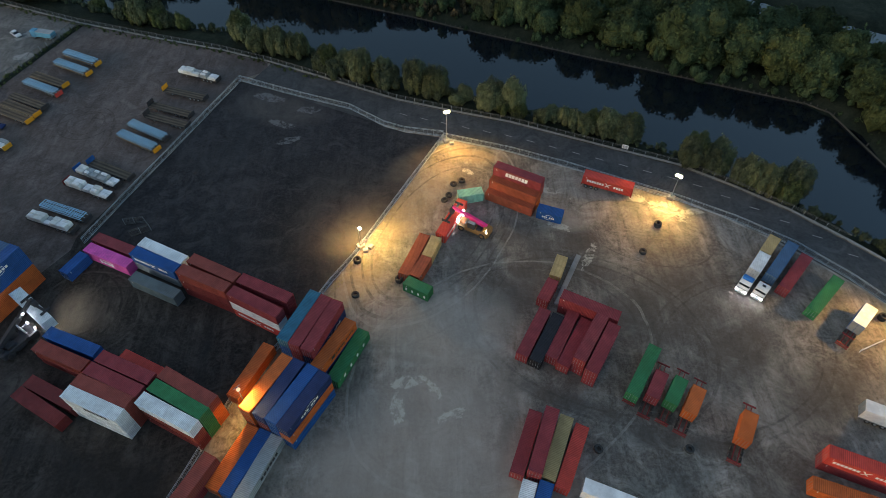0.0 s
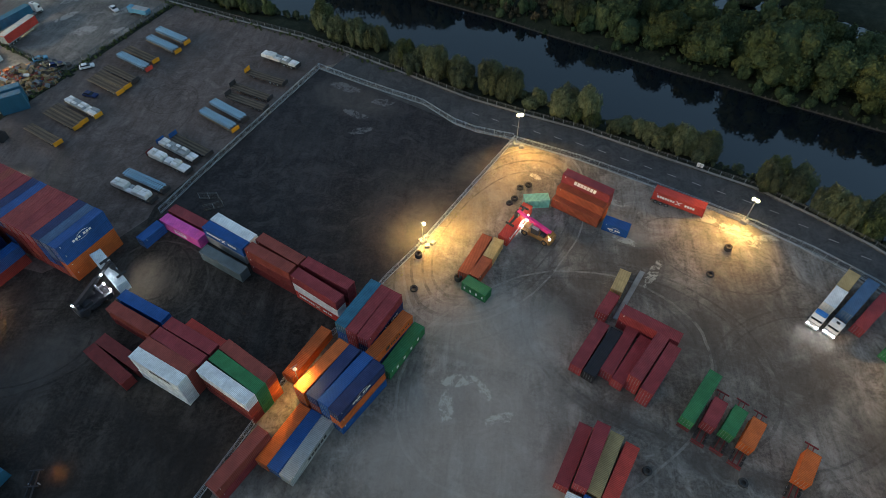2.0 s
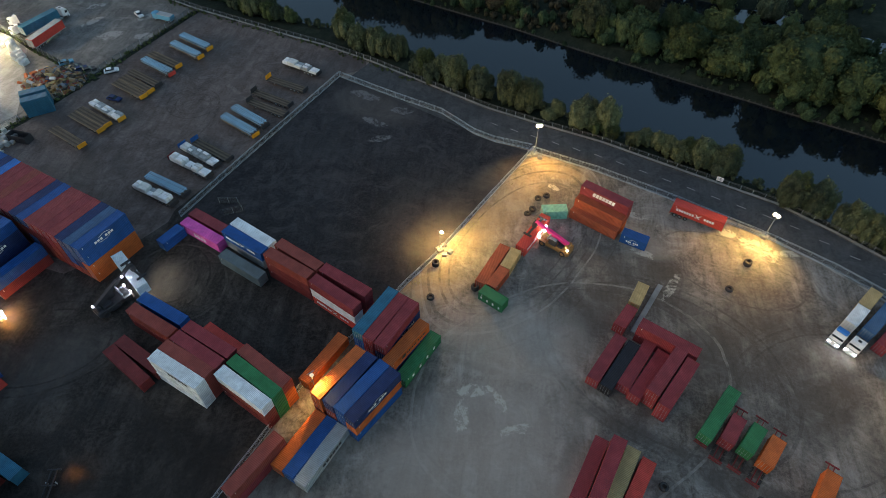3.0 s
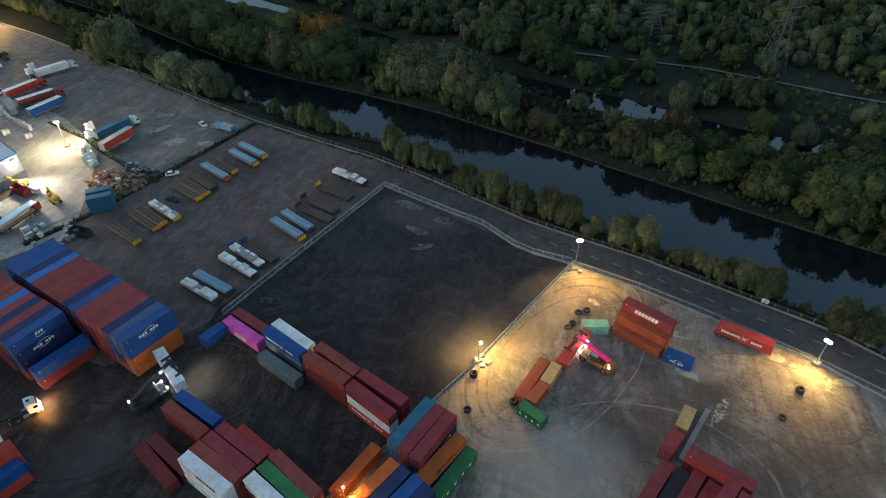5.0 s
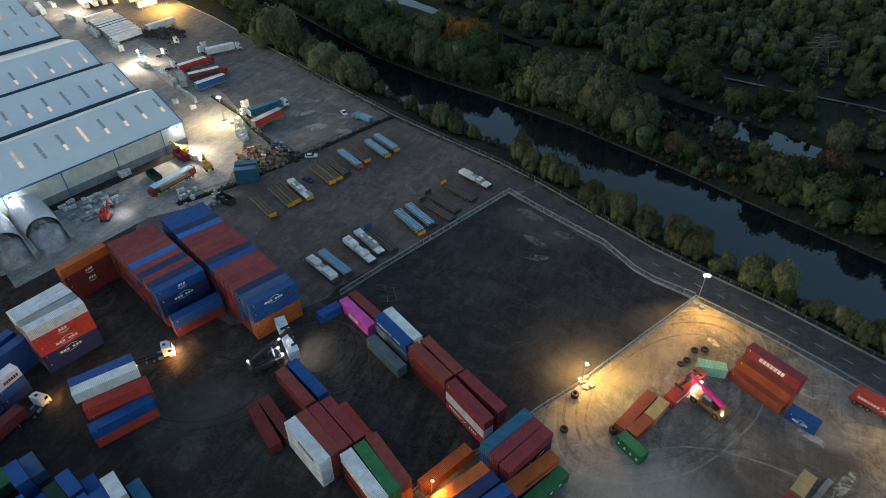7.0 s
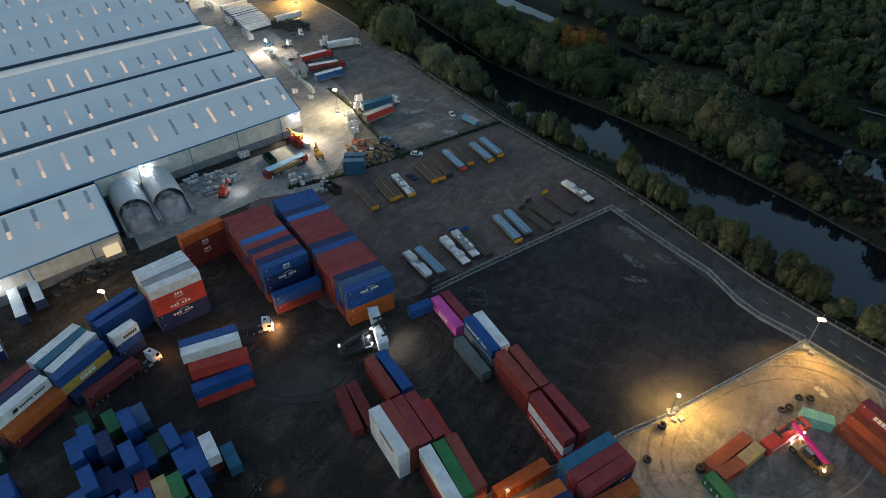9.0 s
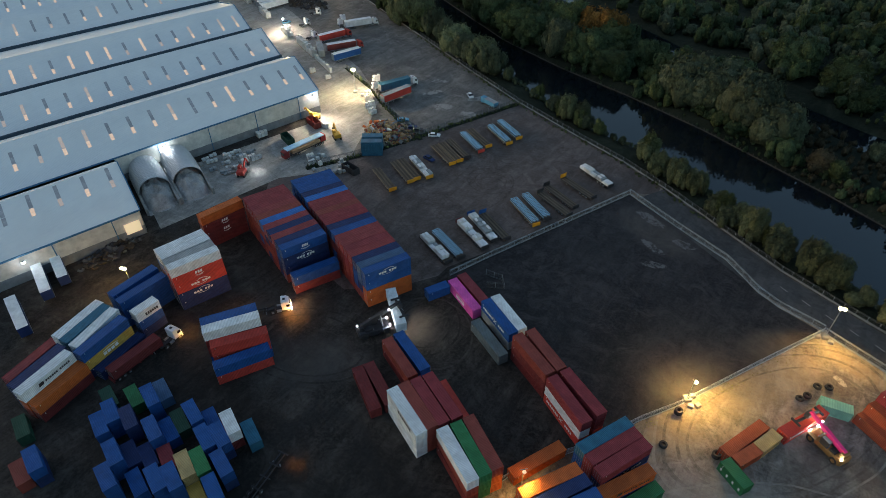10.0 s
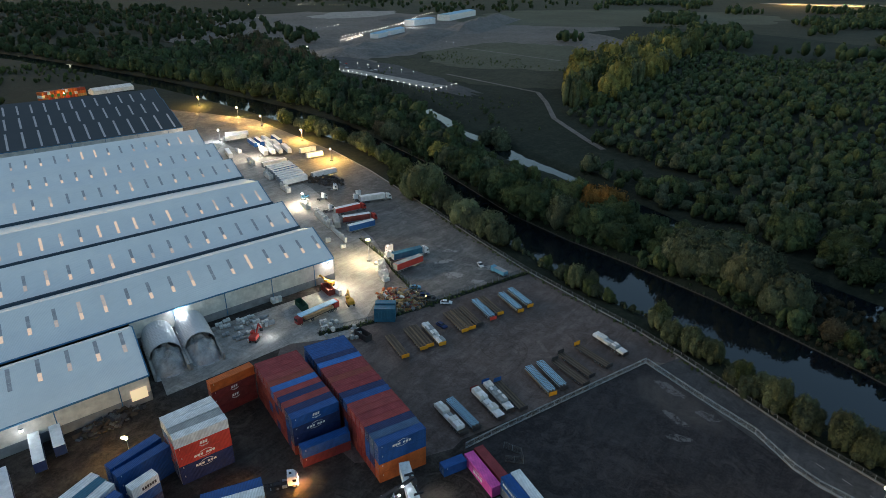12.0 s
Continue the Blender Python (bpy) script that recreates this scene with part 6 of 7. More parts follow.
T = -27
for x, y, load, tail in ((-121.2, 116.0, "", "tail_orange"), (-119.3, 122.8, "", "tail_orange"), (-118.6, 125.2, "", "tail_orange"), (-116.0, 128.2, "white", "tail_orange"), (-114.6, 139.0, "", "tail_orange"),
                         (-113.6, 141.8, "", "tail_orange"), (-112.7, 145.0, "", "machine_dark"), (-111.1, 151.0, "frames", "red"), (-110.8, 155.3, "", "tail_orange"), (-106.0, 161.0, "frames", "tail_orange"),
                         (-105.0, 166.0, "frames", "tail_orange")):
    flat_trailer(x, y, T, load, tail)
for x, y, turn, load, tail, head in ((-87.9, 97.7, -22, "white", "machine_dark", ""), (-86.2, 101.2, -22, "frames", "machine_dark", ""), (-83.1, 108.6, -24, "white", "machine_dark", "darkred"), (-82.4, 113.0, -27, "white", "machine_dark", "blue"), (-80.0, 115.6, -27, "", "machine_dark", "blue"),
                                     (-76.3, 126.4, -30, "frames", "tail_orange", ""), (-74.8, 130.5, -30, "frames", "machine_dark", ""), (-71.0, 135.2, -22, "", "machine_dark", "machine_dark"), (-71.2, 139.8, -22, "", "machine_dark", "machine_dark"),
                                     (-69.0, 147.2, -20, "", "machine_dark", "tail_orange"), (-67.2, 156.2, -22, "white", "machine_dark", "")):
    flat_trailer(x, y, turn, load, tail, 13.4, head)


def chassis(x, y, turn, length=12.4, colour="chassis_red", lights=False):
    """A skeletal container trailer."""
    ob = thing("skeletal_trailer", "bare steel skeletal container trailer on the yard", "trailer", pose(x, y, 0.06, 0, 0, turn), "skeletal trailers")
    a, b = -length / 2, length / 2
    for s in (-0.45, 0.45):
        part("beam", Geo().box(a, s - 0.08, 0.75, b, s + 0.08, 1.08, 0.02), colour, ob)
    for xx in (a, a + length * 0.3, 0.2, b - length * 0.25, b - 0.25):
        part("cross_member", Geo().box(xx, -1.2, 0.86, xx + 0.22, 1.2, 1.12, 0.02), colour, ob)
    axle_wheels(ob, (a + 1.2, a + 2.5, a + 3.8), 1.0)
    for s in (-0.8, 0.8):
        part("landing_leg", Geo().box(b - 2.4, s - 0.07, 0, b - 2.2, s + 0.07, 0.8), "galvanised", ob)
    part("bumper", Geo().box(a - 0.1, -1.2, 0.4, a, 1.2, 0.65, 0.02), colour, ob)
    if lights:
        for k in range(5):
            part("marker_light", Geo().box(a + 2 * k, -1.3, 0.9, a + 2 * k + 0.22, -1.2, 1.06), "bulb_amber", ob, "small amber marker light")


CAB = []


def cab(x, y, turn, colour="plain_white", lights=0.0, label="", sleeper=True):
    """A forward-control tractor unit; it faces +x."""
    m = pose(x, y, 0.06, 0, 0, turn)
    ob = thing("truck_tractor", label or f"{WORD.get(colour, 'white')} articulated lorry tractor unit on the yard", "truck", m, "tractor units")
    g = Geo()
    prof = [(-0.9, 0.9), (1.3, 0.9), (1.42, 1.6), (1.3, 2.2), (0.95, 3.05), (0.4, 3.45), (-0.9, 3.55)]
    n = len(prof)
    g.add([(px, -1.22, pz) for px, pz in prof] + [(px, 1.22, pz) for px, pz in prof], [tuple(range(n)), tuple(range(2 * n - 1, n - 1, -1))] + [(i, n + i, n + (i + 1) % n, (i + 1) % n) for i in range(n)])
    part("cab", g, colour, ob)
    part("windscreen", Geo().add([(1.40, -1.1, 1.75), (1.40, 1.1, 1.75), (1.04, 1.1, 2.95), (1.04, -1.1, 2.95)], [(0, 1, 2, 3)]), "glass", ob, "dark windscreen")
    part("roof_hatch", Geo().box(-0.45, -0.35, 3.53, 0.15, 0.35, 3.6, 0.02), "machine_dark", ob, "dark roof hatch")
    for s in (-1, 1):
        part("side_window", Geo().box(0.2, s * 1.225 - 0.01, 1.8, 1.05, s * 1.225 + 0.01, 2.6), "glass", ob)
        part("mirror", Geo().box(1.2, s * 1.42 - 0.1, 1.9, 1.3, s * 1.42 + 0.1, 2.6, 0.03), "machine_dark", ob)
        part("headlight", Geo().box(1.36, s * 0.9 - 0.18, 0.95, 1.46, s * 0.9 + 0.18, 1.2, 0.03), "bulb_cool" if lights else "galvanised", ob)
    part("bumper", Geo().box(1.1, -1.22, 0.35, 1.45, 1.22, 0.92, 0.06), colour, ob)
    part("chassis", Geo().box(-4.3, -0.45, 0.6, 0.9, 0.45, 0.95, 0.03), "machine_dark", ob)
    for s in (-1, 1):
        part("fuel_tank", Geo().box(-2.2, s * 0.95 - 0.25, 0.45, -1.1, s * 0.95 + 0.25, 1.0, 0.08), "galvanised", ob)
    part("fifth_wheel", Geo().disc(-3.2, 0, 1.05, 0.5, 0.12, "z"), "machine_dark", ob)
    axle_wheels(ob, (0.55, -3.2), 1.02, 0.52, 0.34)
    CAB.append(ob.name)
    if lights:
        p, q = m @ Vector((1.7, 0, 1.0)), m @ Vector((14, 0, 0))
        flood(p.x, p.y, p.z, q.x, q.y, lights, (1.0, 0.94, 0.85), 75, 0.8)
    return ob


def box_trailer(x, y, turn, side, roof="plain_white", length=13.4, low=1.15, label=""):
    ob = thing("box_trailer", label or f"{WORD.get(side, 'white')} sided lorry box trailer parked on the yard", "trailer", pose(x, y, 0.06, 0, 0, turn), "box trailers")
    a, b = -length / 2, length / 2
    part("body", Geo().box(a, -1.26, low, b, 1.26, 3.85, 0.05), side, ob)
    part("roof", Geo().box(a + 0.05, -1.24, 3.85, b - 0.05, 1.24, 3.93, 0.03), roof, ob, "pale roof sheet")
    for s in (-1, 1):
        part("side_rail", Geo().box(a, s * 1.265 - 0.03, low - 0.1, b, s * 1.265 + 0.03, low + 0.12), "galvanised", ob)
        part("door", Geo().box(a - 0.04, s * 0.62 - 0.58, low + 0.1, a, s * 0.62 + 0.58, 3.75), "galvanised", ob)
    part("underframe", Geo().box(a + 0.3, -0.6, 0.8, b - 0.3, 0.6, low, 0.03), "machine_dark", ob)
    axle_wheels(ob, (a + 1.8, a + 3.1, a + 4.4), 1.02)
    for s in (-0.7, 0.7):
        part("landing_leg", Geo().box(b - 2.6, s - 0.07, 0, b - 2.4, s + 0.07, 0.9), "galvanised", ob)
    return ob


def ahead(x, y, turn, d):
    return x + math.cos(radians(turn)) * d, y + math.sin(radians(turn)) * d


# south yard: boxed chassis and lorries
for x, y, t in ((40.2, 54.3, 56), (42.1, 51.6, 58), (45.3, 50.2, 56), (48.0, 48.1, 56), (55.8, 42.7, 58), (44.1, 105.8, -25)):
    chassis(x, y, t)
for x, y, t, col in ((73.4, 81.8, 48.5, "white"), (76.6, 80.0, 46.5, "white")):
    chassis(x, y, t, 13.0)
cab(67.2, 74.8, 228.5, "plain_white", 70, "white and blue lorry tractor unit with headlights on")
part("roof_fairing", Geo().box(-1.0, -1.15, 3.45, 0.2, 1.15, 4.0, 0.2), "brightblue", bpy.data.objects[CAB[-1]], "blue roof fairing")
cab(70.0, 73.0, 226.5, "plain_white", 90, "white lorry tractor unit with a chrome bumper and headlights on")
box_trailer(87.6, 65.1, 41.6, "blue", "plain_white", 6.4, label="short blue box trailer with a pale roof on the yard")
chassis(85.4, 63.2, 41.6, 9.0)
box_trailer(82.5, 44.0, -28, "plain_white", "plain_white", 9.0)
box_trailer(30.5, 31.0, -24, "plain_white", "plain_white", 12.0)

# west yard
cab(-119.3, 36.9, 97, "plain_white", 0, "white lorry tractor unit coupled to a container trailer")
chassis(-119.6, 27.2, 91)
stack(-119.6, 27.4, 91, 12.19, "darkred", base=1.2)
cab(-105.0, 58.6, 50, "plain_white", 60, "white lorry tractor unit with amber lights and an empty trailer")
chassis(-110.6, 52.0, 50, 12.4, "machine_dark", True)
chassis(-74.8, 24.5, 100, 12.0, "machine_dark")
for ax, ay, watts in ((-102.4, 58.0, 260), (-103.8, 60.8, 260), (-113.5, 50.5, 480), (-117.8, 39.1, 130), (-120.9, 38.8, 110), (-72.5, 30.5, 40)):
    lamp_at(ax, ay, 0.9, watts, AMBER, 0.12)
for x, y, t in ((-160.9, 28.2, -17), (-162.7, 33.5, -17), (-153.4, 18.5, -14)):
    box_trailer(x, y, t, "navy", "plain_white", 13.4, label="navy sided lorry trailer with a white roof")

# lorry park beyond the shed
for x, y, t, side, roof, colour in ((-217.5, 212.5, 60, "plain_white", "plain_white", "plain_white"), (-216.4, 192.7, 72, "red", "plain_white", "red"), (-204.5, 186.5, 60, "rust", "plain_white", "red"),
                                    (-160.0, 169.5, 68, "teal", "teal", "plain_white")):
    box_trailer(x, y, t, side, roof)
    cx, cy = ahead(x, y, t, 8.6)
    cab(cx, cy, t, colour)
box_trailer(-196.0, 180.7, 72, "blue", "plain_white")
box_trailer(-154.0, 163.0, 78, "red", "grey")
box_trailer(-209.0, 178.0, -40, "grey", "grey", 12)
for x, y, t in ((-166.0, 164.5, 160), (-226, 209, 150), (-229, 214, 150), (-240, 200, 80), (-246, 214, 40), (-225, 190, 75), (-170, 170, 160)):
    cab(x, y, t, "plain_white")
# rows of box trailers under the far lamps
for x, y, t, side in ((-334.5, 237.7, -26, "plain_white"), (-332.5, 242, -26, "plain_white"), (-330.5, 246.3, -26, "plain_white"), (-326.9, 250.5, -26, "plain_white"), (-356.4, 246.5, -22, "blue"), (-355.5, 251.5, -22, "blue"),
                      (-354.5, 257, -22, "plain_white"), (-351, 262.5, -22, "blue"), (-377.8, 248.6, 80, "plain_white"), (-386, 256, 62, "plain_white"), (-346.5, 220.2, -27, "plain_white"),
                      (-271.3, 207.7, 81, "plain_white"), (-278.2, 211.2, 81, "plain_white"), (-285.4, 214.6, 81, "plain_white"), (-292.4, 217.6, 81, "blue"), (-299.8, 220.6, 81, "plain_white"), (-307.2, 223.8, 81, "plain_white"),
                      (-274.7, 209.4, 81, "plain_white"), (-281.8, 212.9, 81, "plain_white"), (-288.9, 216.1, 81, "blue"), (-296.1, 219.1, 81, "plain_white"), (-344.0, 249.5, -26, "plain_white"), (-341.5, 254.0, -26, "plain_white"),
                      (-268.4, 227.6, 79, "plain_white"), (-312.8, 256.1, 75, "plain_white"), (-301.2, 251.2, 74, "plain_white")):
    box_trailer(x, y, t, side, "plain_white", 11.0 if y > 250 and x > -320 else 16.0)


def car(x, y, turn, colour, label):
    ob = thing("car", label, "car", pose(x, y, 0.08, 0, 0, turn), "parked cars")
    def slab(prof, half):
        n = len(prof)
        return Geo().add([(px, -half, pz) for px, pz in prof] + [(px, half, pz) for px, pz in prof], [tuple(range(n)), tuple(range(2 * n - 1, n - 1, -1))] + [(i, n + i, n + (i + 1) % n, (i + 1) % n) for i in range(n)])
    part("body", slab([(-2.1, 0.35), (2.1, 0.35), (2.15, 0.65), (1.9, 0.85), (0.9, 0.95), (-1.7, 1.0), (-2.1, 0.9)], 0.86), colour, ob)
    part("roof", slab([(-1.3, 1.36), (0.2, 1.36), (0.15, 1.42), (-1.2, 1.42)], 0.66), colour, ob)
    part("glasshouse", slab([(-1.75, 1.0), (0.95, 0.95), (0.22, 1.36), (-1.32, 1.36)], 0.74), "glass", ob)
    for xx in (-1.3, 1.3):
        for s in (-0.78, 0.78):
            part("wheel", Geo().wheel(xx, s, 0.33, 0.33, 0.22), "rubber", ob)


for x, y, t, c, lab in ((-141.0, 150.6, 40, "cyan", "pale blue hatchback parked on the lorry yard"), (-137, 148.6, 45, "machine_dark", "black saloon car parked beside scrap"), (-134.8, 147.8, 45, "navy", "dark blue saloon car parked beside scrap"),
                        (-132.0, 147.6, 45, "machine_dark", "black estate car parked beside scrap"), (-124.9, 148.1, 30, "plain_white", "white hatchback parked by the verge"), (-131.6, 181.3, -40, "plain_white", "white saloon car parked on the lorry yard"),
                        (-117.2, 134.6, -11, "navy", "dark blue van parked among trailers"), (-250, 196, 70, "cyan", "pale blue car under the floodlight"), (-246, 192, 70, "plain_white", "white car under the floodlight")):
    car(x, y, t, c, lab)

# small blue tipper lorry
tip = thing("tipper_lorry", "small light blue tipper lorry parked on pale concrete", "truck", pose(-121.5, 179.4, 0.06, 0, 0, 165))
part("cab", Geo().box(2.3, -1.1, 0.7, 4.2, 1.1, 2.7, 0.2), "cyan", tip)
part("windscreen", Geo().box(4.18, -0.95, 1.6, 4.24, 0.95, 2.4), "glass", tip)
part("body", Geo().box(-3.6, -1.2, 1.0, 2.2, 1.2, 2.5, 0.06), "cyan", tip)
part("cover", Geo().box(-3.5, -1.1, 2.5, 2.1, 1.1, 2.62, 0.04), "grey", tip, "grey load cover")
part("chassis", Geo().box(-3.6, -0.5, 0.55, 4.0, 0.5, 1.0), "machine_dark", tip)
axle_wheels(tip, (3.2, -1.2, -2.4), 0.95)


def reach_stacker(x, y, turn, boom, body, dark, boom_len, rise, lit, label, reach=3.0, aim=(14, 0)):
    """Counterweighted lift truck with a telescopic boom and a spreader across its front."""
    m = pose(x, y, 0.06, 0, 0, turn)
    ob = thing("reach_stacker", label, "reach stacker", m, "reach stackers")
    part("chassis", Geo().box(-3.6, -1.5, 0.8, 3.4, 1.5, 1.9, 0.15), body, ob)
    part("counterweight", Geo().box(-4.3, -1.55, 0.7, -2.6, 1.55, 2.3, 0.3), body, ob)
    part("engine_cover", Geo().box(-2.6, -1.2, 1.9, -0.6, -0.1, 2.6, 0.12), dark, ob)
    c = part("cab", Geo().box(-0.9, 0.55, 1.9, 0.9, 1.5, 3.5, 0.1), "machine_dark", ob)
    part("window", Geo().box(0.88, 0.62, 2.4, 0.93, 1.43, 3.35), "glass", c)
    part("cab_roof", Geo().box(-0.85, 0.6, 3.5, 0.85, 1.45, 3.56, 0.02), "grey", c)
    for xx, r in ((2.4, 0.88), (-2.9, 0.8)):
        for s in (-1.35, 1.35):
            t = part("wheel", Geo().wheel(xx, s, r, r, 0.7), "rubber", ob)
            part("hub", Geo().disc(xx, s, r, r * 0.5, 0.6), body, t)
    a = Vector((-3.4, 0, 3.0))
    b = Vector((boom_len, 0, rise))
    mid = a.lerp(b, 0.62)
    part("boom", Geo().bar(a, mid, 0.75, 0.95), boom, ob)
    part("inner_boom", Geo().bar(a.lerp(b, 0.55), b, 0.55, 0.7), boom, ob)
    for s in (-0.5, 0.5):
        part("lift_cylinder", Geo().tube((1.8, s, 1.7), a.lerp(b, 0.5) + Vector((0, s, 0)), 0.16, n=8), "galvanised", ob)
    part("mudguard", Geo().box(1.5, -1.75, 1.75, 3.3, -0.95, 1.9, 0.05), "tan" if body != "machine_dark" else "shed_plinth", ob, "pale mudguard")
    part("mudguard", Geo().box(1.5, 0.95, 1.75, 3.3, 1.75, 1.9, 0.05), "tan" if body != "machine_dark" else "shed_plinth", ob, "pale mudguard")
    part("fuel_tank", Geo().box(-1.6, -1.75, 0.7, 0.6, -1.5, 1.5, 0.08), "machine_dark", ob)
    part("radiator", Geo().box(-2.5, 0.1, 1.9, -1.2, 1.2, 2.3, 0.08), "machine_dark", ob)
    part("boom_pivot", Geo().box(-3.8, -0.9, 1.9, -3.0, 0.9, 3.3, 0.1), body, ob)
    part("spreader_head", Geo().box(boom_len - 0.5, -0.8, rise - 1.5, boom_len + 0.5, 0.8, rise - 0.2, 0.1), dark, ob)
    sp = part("spreader", Geo().box(boom_len - 0.25, -reach, rise - 1.8, boom_len + 0.25, reach, rise - 1.45, 0.04), dark, ob)
    for s in (-1, 1):
        part("spreader_arm", Geo().box(boom_len - 1.1, s * reach - 0.15, rise - 1.95, boom_len + 1.1, s * reach + 0.15, rise - 1.5, 0.03), "machine_dark", sp)
    for xx, yy, zz in ((3.4, 1.2, 2.2), (3.4, -1.2, 2.2), (-3.9, 1.2, 2.4)):
        part("work_light", Geo().box(xx - 0.1, yy - 0.16, zz - 0.12, xx + 0.12, yy + 0.16, zz + 0.14, 0.03), "bulb_cool", ob, "bright work light")
    p, q = m @ Vector((3.7, 0.2 * aim[1], 2.0)), m @ Vector((*aim, 0))
    flood(p.x, p.y, p.z, q.x, q.y, lit, (1.0, 0.92, 0.72), 120, 0.7)
    top = a.lerp(b, 0.72) + Vector((0, -0.45, 0.2))
    part("work_light", Geo().box(top.x - 0.12, top.y - 0.16, top.z - 0.12, top.x + 0.12, top.y + 0.1, top.z + 0.14, 0.03), "bulb_cool", ob, "bright work light")
    if aim[1]:
        p, q = m @ Vector((boom_len + 2.2, -0.6, rise - 1.0)), m @ Vector((boom_len + 11, -5, 1.0))
        flood(p.x, p.y, p.z, q.x, q.y, lit, (1.0, 0.9, 0.7), 140, 0.9)
    else:
        p, q = m @ (top + Vector((0.3, -0.3, 0.2))), m @ Vector((10, -2.5, 0))
        flood(p.x, p.y, p.z, q.x, q.y, lit * 0.3, (1.0, 0.9, 0.7), 100, 0.8)
    return m


reach_stacker(10.4, 93.6, 149, "machine_pink", "machine_ochre", "machine_dark", 5.5, 4.95, 1100, "pink-boomed reach stacker with a yellow body lifting a red container", 3.2)
reach_stacker(-82.3, 65.6, 59, "machine_dark", "machine_dark", "machine_dark", 6.4, 7.3, 700, "dark reach stacker holding a pale container with work lights on", 3.0, (10, -9))
container(-80.4, 71.4, 2.62, -39, 12.19, "white", 2.6)

# ---- tyres, blocks, signs ----
TYRE = Geo().wheel(0, 0, 0.32, 0.85, 0.62, "z", 0.5, 20).mesh("tyre", "rubber")
for k, (x, y, z, tip_) in enumerate(((53.7, 93.6, 0, 0), (48.4, 85.8, 0, 0), (6.4, 108.8, 0, 0), (8.5, 110.0, 0, 0), (5.1, 104.9, 0, 0), (-6.6, 79.2, 0, 0), (-6.6, 79.2, 0.62, 4), (-16.0, 84.8, 0, 0), (-16.0, 84.8, 0.62, 3), (-15.9, 75.6, 0, 0), (29.5, 40.7, 0, 8),
                                     (45.7, 40.2, 0, 5), (93.6, 66.6, 0, 0), (93.6, 66.6, 0.62, 4), (4.0, 103.2, 0, 12), (53.7, 93.6, 0.62, 3))):
    ob = new("tyre", TYRE)
    ob.matrix_world = pose(x, y, z + 0.06, tip_, tip_ * 0.5, k * 40)
    tagged(ob, "worn black machine tyre lying flat on the earth" if z == 0 else "worn black machine tyre lying on another tyre", "tyre", "loose tyres")
for x, y, t in ((-14.4, 87.8, 10), (-14.9, 90.6, 40), (3.6, 124.4, 20), (4.5, 126.8, 70), (6.5, 124.2, 0), (-13.2, 88.8, 60)):
    solid("concrete_block", Geo().box(-0.6, -0.5, 0, 0.6, 0.5, 0.75, 0.1), "concrete", "pale chipped concrete ballast block beside a lamp mast", "concrete block", pose(x, y, 0.06, 0, 0, t), "ballast blocks")
solid("loading_ramp", Geo().box(-7.5, -0.55, 0, 7.5, 0.55, 0.35, 0.08), "shed_plinth", "low weathered concrete loading ramp on the earth", "ramp", pose(30.2, 78.6, 0.03, 0, 0, 62))
gate = thing("swing_barrier", "white tubular swing barrier standing open on the earth", "barrier", pose(85.4, 58.9, 0.05, 0, 0, 21))
part("post", Geo().tube((0, 0, 0), (0, 0, 1.3), 0.09, n=8), "plain_white", gate)
part("post", Geo().tube((6.0, 0, 0), (6.0, 0, 1.2), 0.07, n=8), "plain_white", gate)
for z in (0.5, 1.1):
    part("rail", Geo().tube((0, 0, z), (6.0, 0, z), 0.05, n=8), "plain_white", gate)
part("brace", Geo().bar((0.1, 0, 0.5), (5.9, 0, 1.1), 0.07), "plain_white", gate)
sign = thing("road_sign", "square white sign on posts beside the river road", "sign", pose(51.5, 119.6, 0.4, 0, 0, -24))
part("panel", Geo().box(-0.8, -0.04, 1.0, 0.8, 0.04, 2.2, 0.02), "plain_white", sign)
for k in range(3):
    part("text_bar", Geo().box(-0.6, -0.055, 1.2 + 0.3 * k, 0.6, -0.045, 1.32 + 0.3 * k), "logo_dark", sign)
for s in (-0.5, 0.5):
    part("post", Geo().tube((s, 0, 0), (s, 0, 2.2), 0.04, n=8), "galvanised", sign)


# ---- goods, scrap and plant by the shed ----
def goods(x, y, turn, n, m, high, rnd, mat="pallet_white", label="stack of white wrapped pallet goods on the apron"):
    ob = thing("pallet_stack", label, "pallet stack", pose(x, y, 0.1, 0, 0, turn), "pallet stacks")
    for i in range(n):
        for j in range(m):
            h = high * rnd.uniform(0.6, 1.1)
            cx, cy = (i - n / 2) * 1.25, (j - m / 2) * 1.25
            part("pallet", Geo().box(cx - 0.58, cy - 0.58, 0, cx + 0.58, cy + 0.58, 0.14), "pallet_wood", ob, "wooden pallet")
            part("bale", Geo().box(cx - 0.56, cy - 0.56, 0.14, cx + 0.56, cy + 0.56, h, 0.07), mat, ob)


rg = random.Random(77)
for x, y, t, n, m, h in ((-161.5, 156.0, 65, 2, 2, 3.0), (-163.8, 158.4, 60, 2, 2, 3.4), (-157.6, 152.4, 60, 3, 2, 2.4), (-154.4, 149.6, 70, 2, 2, 2.0), (-166.8, 158.2, 60, 1, 1, 1.6), (-189.0, 162.0, 70, 2, 1, 2.4), (-198.6, 162.6, 70, 2, 1, 2.2),
                         (-238.8, 186.8, -22, 8, 2, 3.0), (-266.5, 198, -22, 9, 2, 3.0), (-291.6, 207.3, -22, 9, 2, 3.0), (-322, 219, -22, 8, 2, 2.8), (-350, 231, -22, 6, 2, 2.6),
                         (-180, 116, 75, 3, 2, 2.2), (-175.5, 114, 75, 3, 2, 2.4)):
    goods(x, y, t, n, m, h, rg)
